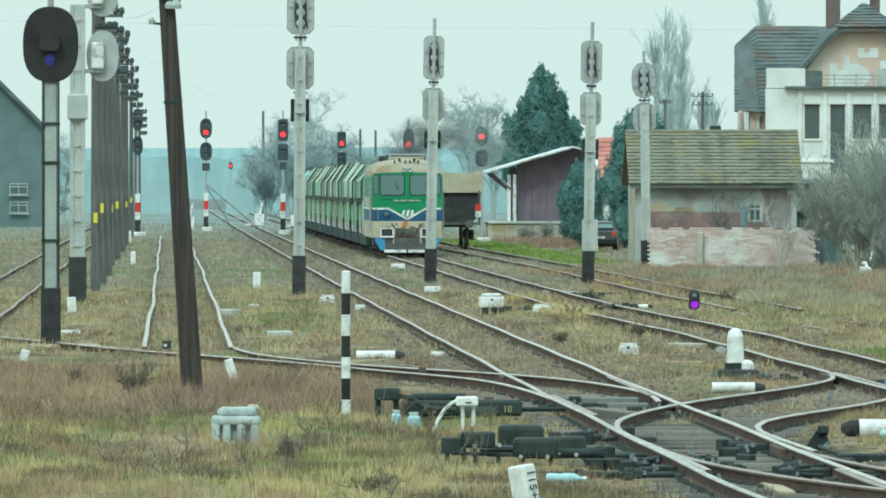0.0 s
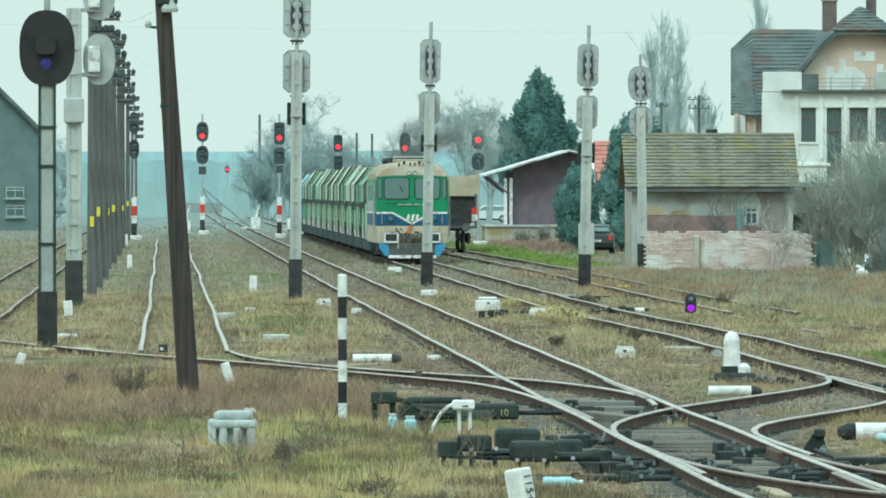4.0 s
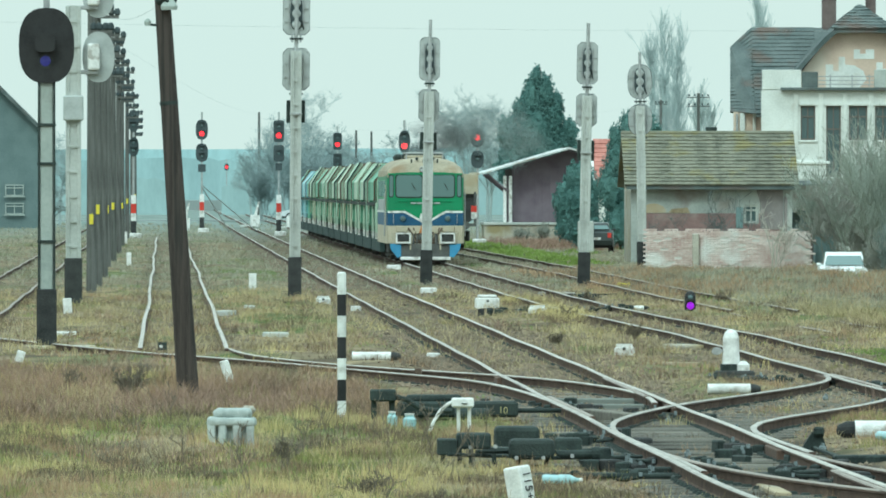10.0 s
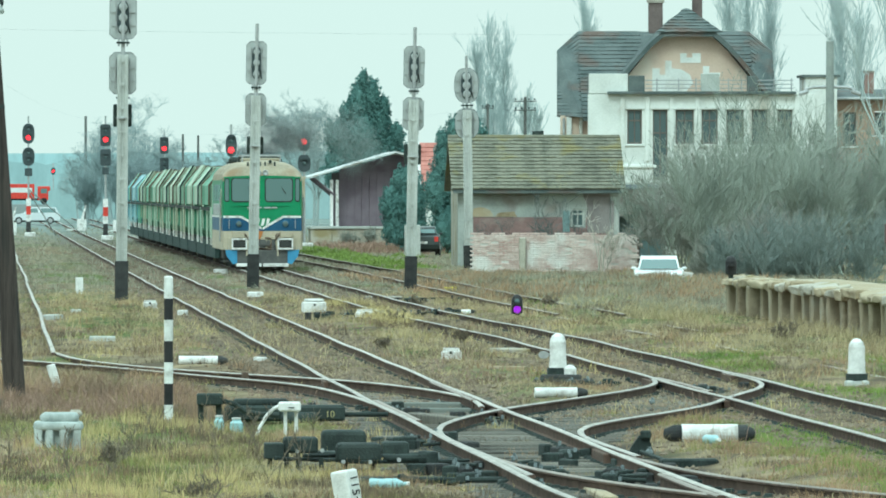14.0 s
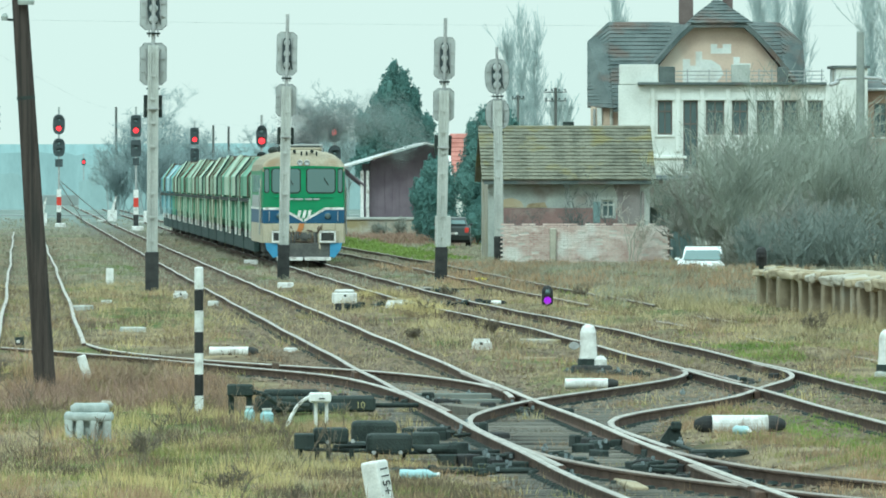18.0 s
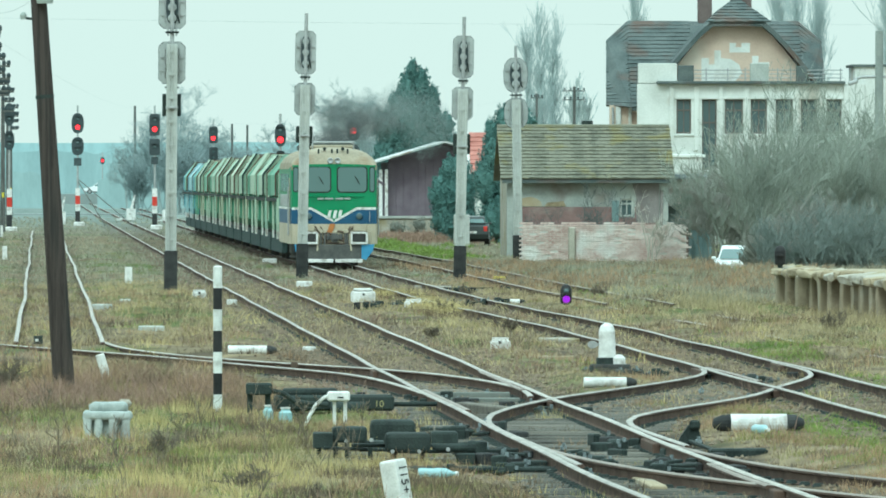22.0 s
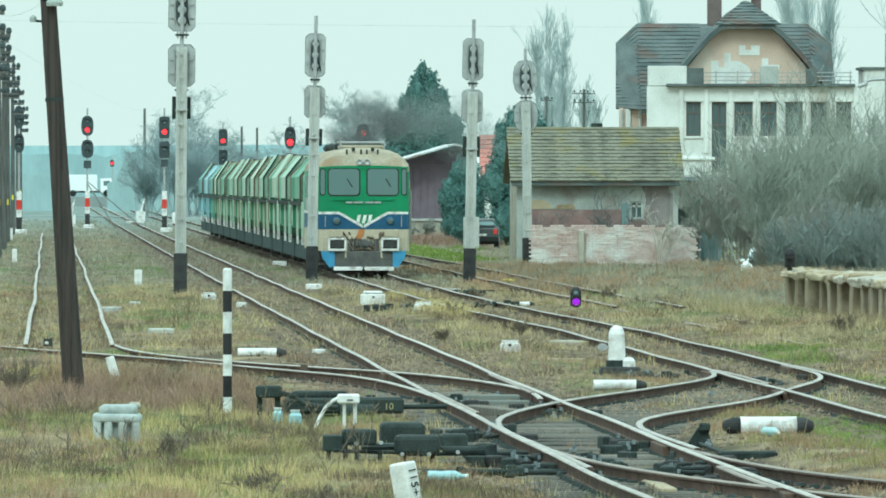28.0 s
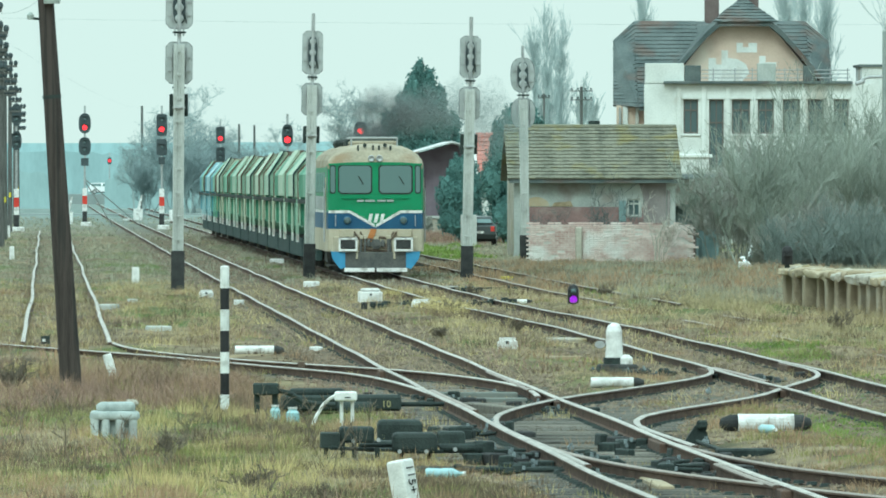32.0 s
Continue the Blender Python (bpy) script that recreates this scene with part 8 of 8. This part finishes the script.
def blotch(x, y, k):
    """Irregular patches, half a metre to a few metres across and longer along the track."""
    r = np.random.RandomState(k)
    total = 0.0
    for n in range(9):
        w = 2 * math.pi / (0.5 * 1.35 ** n)
        a = r.uniform(-0.7, 0.7)
        total = total + np.sin(w * math.cos(a) * x + w * 0.16 * (math.sin(a) + r.uniform(-1, 1)) * y + r.uniform(0, 6.3)) * (0.55 + 0.06 * n)
    return total / 1.5


def tussocks(name, label, n, x0, x1, y0, y1, r0, r1, h0, h1, width, material, seed, keep, thick=90):
    """Domed clumps of blades that fan outwards, each clump of its own size."""
    r = np.random.RandomState(seed)
    cx, cy = r.uniform(x0, x1, n), r.uniform(y0, y1, n)
    ok = r.uniform(size=n) < keep(cx, cy) * np.clip(1 - 0.85 * bed(cx, cy), 0, 1)
    cx, cy = cx[ok], cy[ok]
    rad = r.uniform(r0, r1, len(cx))
    hh = r.uniform(h0, h1, len(cx)) * (0.6 + 0.4 * rad / r1)
    count = np.maximum(14, (thick * (rad / r1) ** 1.6).astype(int))
    who = np.repeat(np.arange(len(cx)), count)
    k = len(who)
    a, q = r.uniform(0, 2 * math.pi, k), r.uniform(0, 1, k) ** 0.6
    x, y = cx[who] + np.cos(a) * q * rad[who], cy[who] + np.sin(a) * q * rad[who] * 1.5
    h = hh[who] * (1.05 - 0.6 * q * q) * r.uniform(0.55, 1.15, k)
    lx = (np.cos(a) * q * 0.5 + r.normal(0, 0.22, k)) * h
    ly = (np.sin(a) * q * 0.5 + r.normal(0, 0.22, k)) * h
    return blade_mesh(name, label, x, y, h, lx, ly, r.uniform(0, math.pi, k), width, material)


fore = lambda s, c, gain=1.0: (lambda x, y: np.clip((blotch(x, y, s) - c) * 1.6, 0, 1) * gain)
tussocks("grass", "straw-coloured tussocks in the foreground", 1500, -3, 6.5, 97, 146, 0.1, 0.32, 0.1, 0.26, 0.006, STRAW, 21, lambda x, y: np.maximum(fore(3, 0.35)(x, y), ((y < 113) & (x > 0.3) & (x < 3) & (blotch(x, y, 13) > -0.4)) * 0.9))
tussocks("weeds", "dark brown dead tussocks in the foreground", 2600, -3, 7, 97, 150, 0.1, 0.34, 0.08, 0.2, 0.007, DARKWEED, 22, fore(4, -0.05))
tussocks("grass", "olive tussocks in the foreground", 2000, -3, 6.5, 97, 144, 0.1, 0.36, 0.07, 0.17, 0.006, OLIVE, 26, fore(5, 0.05))
tussocks("weeds", "russet dead tussocks in the foreground", 1700, -3, 6.5, 97, 152, 0.1, 0.34, 0.09, 0.22, 0.006, RUSSET, 27, fore(6, 0.05))
tussocks("weeds", "dark dead clumps among the reddish weeds", 700, -4.5, 3.0, 141, 176, 0.15, 0.5, 0.12, 0.34, 0.008, DARKWEED, 28, fore(7, 0.0), 80)
tussocks("weeds", "pale russet clumps among the reddish weeds", 900, -4.5, 3.0, 141, 176, 0.15, 0.5, 0.16, 0.42, 0.007, RUSSET, 29, fore(8, 0.0), 80)
tussocks("grass", "olive clumps among the reddish weeds", 900, -4.5, 3.0, 141, 176, 0.15, 0.55, 0.1, 0.3, 0.007, OLIVE, 65, fore(14, 0.1), 80)
tussocks("grass", "straw clumps among the reddish weeds", 500, -4.5, 3.0, 141, 176, 0.12, 0.4, 0.14, 0.36, 0.006, STRAW, 66, fore(15, 0.45), 50)
tussocks("weeds", "dark dead clumps between the tracks", 1700, -6, 17, 165, 300, 0.12, 0.45, 0.08, 0.26, 0.011, DARKWEED, 61, fore(9, 0.3), 60)
tussocks("weeds", "russet clumps between the tracks", 2000, -6, 17, 165, 300, 0.12, 0.5, 0.1, 0.24, 0.011, RUSSET, 62, fore(10, 0.25), 60)
tussocks("grass", "olive clumps between the tracks", 1500, -6, 17, 165, 300, 0.15, 0.5, 0.07, 0.18, 0.011, OLIVE, 63, fore(11, 0.3), 60)
tussocks("weeds", "dark oily weeds beside the near rail", 420, 3.4, 5.5, 100, 118, 0.08, 0.26, 0.06, 0.16, 0.006, DARKWEED, 72, fore(21, -0.6))
tussocks("grass", "olive clumps beside the counterweight", 700, 7.9, 12.5, 100, 150, 0.1, 0.34, 0.06, 0.16, 0.007, OLIVE, 67, fore(16, -0.1))
tussocks("weeds", "russet clumps beside the counterweight", 700, 7.6, 12.5, 100, 150, 0.1, 0.34, 0.08, 0.22, 0.007, RUSSET, 68, fore(17, -0.1))
tussocks("grass", "fresh green clumps beside the counterweight", 260, 8.2, 9.7, 116, 131, 0.1, 0.3, 0.05, 0.12, 0.007, GRN, 69, fore(18, -0.5))
tussocks("weeds", "small russet tufts among the near rails", 1500, 4.5, 12, 104, 172, 0.04, 0.16, 0.04, 0.12, 0.008, RUSSET, 70, lambda x, y: 2.2 * fore(19, 0.0)(x, y), 34)
tussocks("grass", "small straw tufts among the near rails", 1200, 4.5, 12, 104, 172, 0.04, 0.14, 0.04, 0.12, 0.008, DRY, 71, lambda x, y: 2.2 * fore(20, 0.1)(x, y), 30)
tussocks("weeds", "brown dead weeds before the brick wall", 2600, 12, 25, 300, 396, 0.2, 0.7, 0.12, 0.38, 0.016, RUSSET, 73, fore(23, -0.3), 55)
tussocks("weeds", "dark dead weeds before the brick wall", 1500, 12, 25, 300, 396, 0.2, 0.6, 0.1, 0.34, 0.016, DARKWEED, 74, fore(24, 0.1), 50)
tussocks("grass", "fresh green clumps beside the white cylinder", 420, 8.9, 11.0, 124, 143, 0.1, 0.34, 0.05, 0.13, 0.007, GRN, 75, fore(25, -0.5))
tussocks("weeds", "dark weeds between the near rails", 420, 4, 12, 100, 165, 0.06, 0.22, 0.05, 0.14, 0.008, DARKWEED, 64, fore(12, 0.4), 50)
blades("weeds", "mixed dead tussocks between the tracks", 40000, -6, 16, 150, 300, 0.08, 0.26, 0.009, DARKWEED, 23, lambda x, y: (patchy(x, y * 1.7, 3.3) > 0.5) * 0.9, 0.6, 26, 0.14)
blades("grass", "straw tussocks between the tracks", 40000, -6, 16, 150, 300, 0.08, 0.26, 0.009, STRAW, 24, lambda x, y: (patchy(x, y * 1.6, 9.3) > 0.6) * 0.8, 0.6, 26, 0.14)
blades("grass", "straw among dead weeds", 30000, -4.5, 3.2, 141, 176, 0.1, 0.3, 0.006, DRY, 25, lambda x, y: weedy(x, y) * (patchy(x * 1.3, y * 1.5, 6.6) > 0.1), 0.6, 12, 0.1)

blades("grass", "bright green grass patch by the loop", 22000, 11.6, 15.4, 150, 202, 0.05, 0.13, 0.008, GRN, 31, lambda x, y: (patchy(x, y, 2.2) > -0.1) * 1.0)
blades("grass", "bright green grass patch beside the counterweight", 12000, 8.4, 10.3, 104, 141, 0.04, 0.11, 0.006, GRN, 32, lambda x, y: (patchy(x * 1.5, y, 1.1) > -0.2) * 1.0)
blades("grass", "mossy green grass at the near edge", 30000, -3, 4.5, 97, 141, 0.03, 0.09, 0.006, GRN, 33, lambda x, y: (patchy(x * 1.6, y * 1.8, 4.1) > 0.4) * 1.0)
blades("weeds", "dark undergrowth among the dead weeds", 30000, -4.5, 3.0, 141, 176, 0.08, 0.24, 0.007, DARKWEED, 34, lambda x, y: weedy(x, y) * (patchy(x * 1.4, y * 1.8, 2.7) > 0.0), 0.7, 20, 0.12)


blades("grass", "tussocks greyed for haze before the wall", 22000, 13.4, 27, 262, 396, 0.1, 0.3, 0.014, HAZEDGRASS, 41, lambda x, y: (patchy(x * 1.3, y * 1.4, 5.1) > 0.1) * 0.8, 0.5, 24, 0.2)
blades("weeds", "dark dead weeds before the wall", 13000, 13.4, 27, 262, 396, 0.1, 0.3, 0.014, DARKWEED, 42, lambda x, y: (patchy(x * 1.2, y * 1.6, 7.4) > 0.2) * 0.8, 0.5, 24, 0.2)
blades("grass", "green tufts before the wall", 8000, 13.4, 24, 262, 396, 0.06, 0.18, 0.014, GRN, 43, lambda x, y: (patchy(x * 1.1, y * 1.2, 1.4) > 0.3) * 0.8, 0.5, 18, 0.2)
blades("weeds", "grey-brown weeds before the freight platform", 9000, 17.2, 23, 520, 604, 0.12, 0.4, 0.025, WEED, 44, lambda x, y: np.clip((x - 16.6) / 1.5, 0, 1), 0.4, 14, 0.2)
for i, (x, y, h) in enumerate(((19.2, 599, 0.9), (20.4, 600, 1.0), (21.5, 598, 1.1))):
    shrub(x, y, h, 10, 360 + i, TWIG, "low bare bush before the freight platform", (0, 4, 5, 4), 1.1, 0.012)

blades("grass", "straw grown over the loop rail", 9000, 8.7, 9.6, 236, 290, 0.12, 0.28, 0.011, STRAW, 51, lambda x, y: (patchy(x * 2, y * 1.6, 3.9) > -0.2) * 2.5, 0.5, 10, 0.12)
blades("weeds", "dark weeds grown over the loop rail", 6000, 8.4, 9.8, 236, 290, 0.1, 0.24, 0.011, DARKWEED, 52, lambda x, y: (patchy(x * 2, y * 1.6, 6.9) > 0.2) * 2.0, 0.5, 10, 0.12)

# loose stones of the ballast and the yard
def stones(name, label, n, x0, x1, y0, y1, r0, r1, seed, where):
    r = np.random.RandomState(seed)
    x, y = r.uniform(x0, x1, n), r.uniform(y0, y1, n)
    ok = r.uniform(size=n) < where(x, y)
    x, y = x[ok], y[ok]
    k = len(x)
    z = ground_z(x, y)
    q = r.uniform(r0, r1, k)
    base = np.array([(1, 0, 0), (0, 1, 0), (-1, 0, 0), (0, -1, 0), (0, 0, 0.8), (0, 0, -0.8)])
    v = base[None] * q[:, None, None] * r.uniform(0.6, 1.3, (k, 6, 1)) + r.normal(0, 0.12, (k, 6, 3)) * q[:, None, None] + np.stack([x, y, z + q * 0.2], 1)[:, None]
    tri = np.array([(0, 1, 4), (1, 2, 4), (2, 3, 4), (3, 0, 4), (1, 0, 5), (2, 1, 5), (3, 2, 5), (0, 3, 5)])
    f = (np.arange(k)[:, None, None] * 6 + tri[None]).reshape(-1, 3)
    ob = soup(name, v.reshape(-1, 3).tolist(), f.tolist(), STONE)
    return tagged(ob, label, "stones", kind="stuff")


stones("ballast", "loose brown ballast stones between the rails", 26000, 3.5, 13, 96, 230, 0.015, 0.045, 1, lambda x, y: bed(x, y) * 0.8 + 0.04)
stones("ballast", "coarse ballast stones further along", 9000, 4, 15, 230, 460, 0.02, 0.06, 2, lambda x, y: bed(x, y) * 0.8 + 0.05)
stones("rubble", "scattered brown stones in the grass", 3200, -5, 17, 150, 330, 0.02, 0.055, 3, lambda x, y: 1 - bed(x, y))

# ---- sleepers: each a piece where the camera looks down on the track ----
plank = [mesh_of("sleeper", box(0, 0, 0, 2.5 + 0.1 * k, 0.25, 0.16, 0.012), SLEEPER) for k in range(3)]
oily_plank = [mesh_of("sleeper", box(0, 0, 0, 2.5 + 0.1 * k, 0.25, 0.16, 0.012), OILY) for k in range(3)]
rnd = random.Random(9)


def sleepers(parent, at, y0, y1, material=None, count=0, z=-0.312, length=0):
    y = y0
    while y < y1:
        slope = float(at(y + 0.5) - at(y - 0.5))
        share("sleeper", (oily_plank if y < 156 and rnd.random() < 0.8 else plank)[rnd.randrange(3)], parent, pose(float(at(y)) + rnd.uniform(-0.06, 0.06), y, z + rnd.uniform(-0.008, 0.012), 0, 0, -math.degrees(math.atan(slope)) + rnd.uniform(-1.2, 1.2)))
        y += 0.63 + rnd.uniform(-0.03, 0.03)


sleepers(main_track, MAIN, 96, 163)
sleepers(loop_track, LOOP, 138, 173)
sleepers(cross, lambda q: (CROSS_NEAR(q) + CROSS_FAR(q)) / 2, 150, 178)
sleepers(slip, lambda q: (SLIP_NEAR(q) + SLIP_FAR(q)) / 2, 134, 160)


def chairs(parent, at, offs, y0, y1):
    """Rail chairs and bolts on every sleeper."""
    verts, faces = [], []
    y = y0
    while y < y1:
        for o in offs:
            x = float(at(y)) + o
            for s in (-1, 1):
                cx = x + s * 0.085
                i = len(verts)
                for dz, w in ((-0.16, 0.07), (-0.125, 0.05)):
                    for px, py in ((-1, -1), (1, -1), (1, 1), (-1, 1)):
                        verts.append((cx + px * w * 0.8, y + py * w, dz))
                faces += [(i + 4, i + 5, i + 6, i + 7)] + [(i + k, i + (k + 1) % 4, i + 4 + (k + 1) % 4, i + 4 + k) for k in range(4)]
        y += 0.63
    tagged(soup("rail_chair", verts, faces, IRON, parent), kind="stuff")


chairs(main_track, MAIN, (-0.752, 0.752), 96, 260)
chairs(loop_track, LOOP, (-0.752, 0.752), 120, 260)
chairs(cross, CROSS_NEAR, (0,), 150, 210)
chairs(cross, CROSS_FAR, (0,), 142, 196)
chairs(slip, SLIP_NEAR, (0,), 114, 176)
chairs(slip, SLIP_FAR, (0,), 120, 175)
chairs(fork, FORK_FAR, (0,), 94, 120)
chairs(fork, FORK_NEAR, (0,), 93, 115)
# check rails and bright bolts beside the frogs
for at, o, y0, y1 in ((MAIN, -0.66, 138, 152), (MAIN, 0.66, 152, 166), (LOOP, -0.66, 158, 170), (MAIN, 0.66, 104, 112)):
    rail(main_track if at is MAIN else loop_track, at, o, y0, y1, RAILOLD, 0.0)
for k, (x, y) in enumerate(((5.6, 150), (5.05, 158), (6.35, 141), (6.95, 136), (5.75, 123), (6.85, 113), (5.5, 112), (7.4, 126), (9.2, 156), (9.6, 152), (4.75, 163), (6.2, 155), (5.95, 117), (7.05, 108))):
    t = thing("rail_clamp", "blue-grey steel rail clamp beside the rail", "rail clamp", x, y, -0.14, group="rail clamps")
    part("clamp", box(0, 0, 0, 0.07, 0.18, 0.06, 0.015), CLAMP, t)
    part("bolt", rod((0, -0.08, 0.06), (0, -0.08, 0.09), 0.02, n=6), CLAMP, t)

# solid frog castings where rails cross
for owner, a, oa, b, y0, y1 in ((slip, MAIN, 0.752, SLIP_NEAR, 135, 155), (slip, LOOP, -0.752, SLIP_FAR, 145, 165), (cross, MAIN, -0.752, CROSS_FAR, 160, 180), (slip, MAIN, 0.752, SLIP_FAR, 121, 135), (fork, MAIN, 0.752, FORK_FAR, 100, 124), (fork, MAIN, 0.752, FORK_NEAR, 96, 112), (slip, LOOP, 0.752, SLIP_FAR, 156, 175), (slip, LOOP, -0.752, SLIP_NEAR, 160, 178)):
    ys = np.linspace(y0, y1, 200)
    gap = np.abs(a(ys) + oa - b(ys))
    y = float(ys[gap.argmin()])
    if gap.min() < 0.1:
        part("frog", box(float(a(y)) + oa, y, -0.16, 0.2, 2.4, 0.128, 0.01), RUST, owner, "rusty cast frog")


# ---- what moves ----
def motions():
    # the train rolls in at 3.84 m/s
    def nose(t):
        return 457.3 - 3.84 * t
    times = (0.0, 8.0, 16.0, 24.0, 32.0)
    walk(loco, [(t, pose(float(LOOP(nose(t) + 8)), nose(t), 0)) for t in times])
    for k, w in enumerate(wagons):
        walk(w, [(t, pose(float(LOOP(nose(t) + 27 + k * WAGON)), nose(t) + 17.3 + k * WAGON, 0)) for t in times])
    # its smoke rides along, wavering
    walk(smoke_near, [(t, pose(9.85, nose(t), 0, 0, 2.5 * math.sin(t * 1.3), 0)) for t in np.arange(0, 32.5, 1.0)])
    walk(smoke_high, [(t, pose(9.85 + 0.25 * math.sin(t * 0.8), nose(t), 0.15 * math.sin(t * 0.6), 0, 3 * math.sin(t), 0)) for t in np.arange(0, 32.5, 1.0)])
    # the white car noses out from behind the shrubs and backs away again
    walk(white_car, [(t, pose(x, 373, -0.73, 0, 0, r)) for t, x, r in (
        (0.0, 23.98, -3), (3.5, 23.92, -3), (5.5, 23.72, -2), (6.0, 23.62, -2), (7.0, 23.33, -2), (8.0, 23.05, -2), (9.0, 22.8, -2), (10.0, 22.6, -2), (11.0, 22.46, -2), (12.0, 22.35, -3), (13.0, 22.26, -3), (14.0, 22.22, -3),
        (15.0, 22.26, -4), (17.5, 22.58, -4), (19.0, 22.86, -5), (20.0, 23.01, -5), (21.0, 23.14, -6), (22.0, 23.28, -6), (23.0, 23.41, -6), (24.0, 23.59, -6), (25.0, 23.76, -6), (27.5, 23.9, -6), (32.0, 24.0, -6))])
    # estate over the level crossing
    walk(estate, [(t, pose(x, 980, -0.02, 0, 0, -90)) for t, x in ((0.0, 36.0), (7.0, 21.0), (10.0, 12.6), (11.0, 10.3), (12.0, 7.9), (13.0, 6.0), (14.0, 4.2), (15.0, 2.1), (16.0, -0.6), (20.0, -13.0), (32.0, -52.0))])
    # traffic on the far road, seen through the gap in the hedge
    for ob, head, rows in (
            (red_car, 90, ((0.0, -40.0), (2.0, -3.0), (3.0, 5.3), (4.0, 13.0), (32.0, 160.0))),
            (yellow_car, 90, ((0.0, -60.0), (4.5, -1.5), (5.5, 5.9), (6.0, 8.6), (7.0, 14.0), (32.0, 160.0))),
            (white_far, 90, ((0.0, -50.0), (6.0, -2.0), (7.0, 3.2), (8.0, 7.3), (9.0, 12.0), (32.0, 150.0))),
            (red_lorry, 90, ((0.0, -60.0), (12.5, -4.5), (13.5, 1.9), (14.0, 5.0), (15.0, 5.9), (15.5, 7.0), (17.0, 13.0), (32.0, 90.0))),
            (white_back, -90, ((0.0, 120.0), (21.0, 11.0), (22.0, 8.2), (23.0, 6.3), (24.0, 3.6), (25.0, 0.0), (32.0, -60.0))),
            (white_lorry, 90, ((0.0, -150.0), (26.0, -6.0), (27.5, 4.6), (28.0, 5.6), (29.0, 7.0), (30.0, 13.5), (32.0, 30.0))),
            (white_last, 90, ((0.0, -160.0), (29.0, -1.2), (30.0, 2.9), (31.0, 5.6), (32.0, 8.0)))):
        walk(ob, [(t, pose(x, 1450, 1.15, 0, 0, head)) for t, x in rows])


motions()
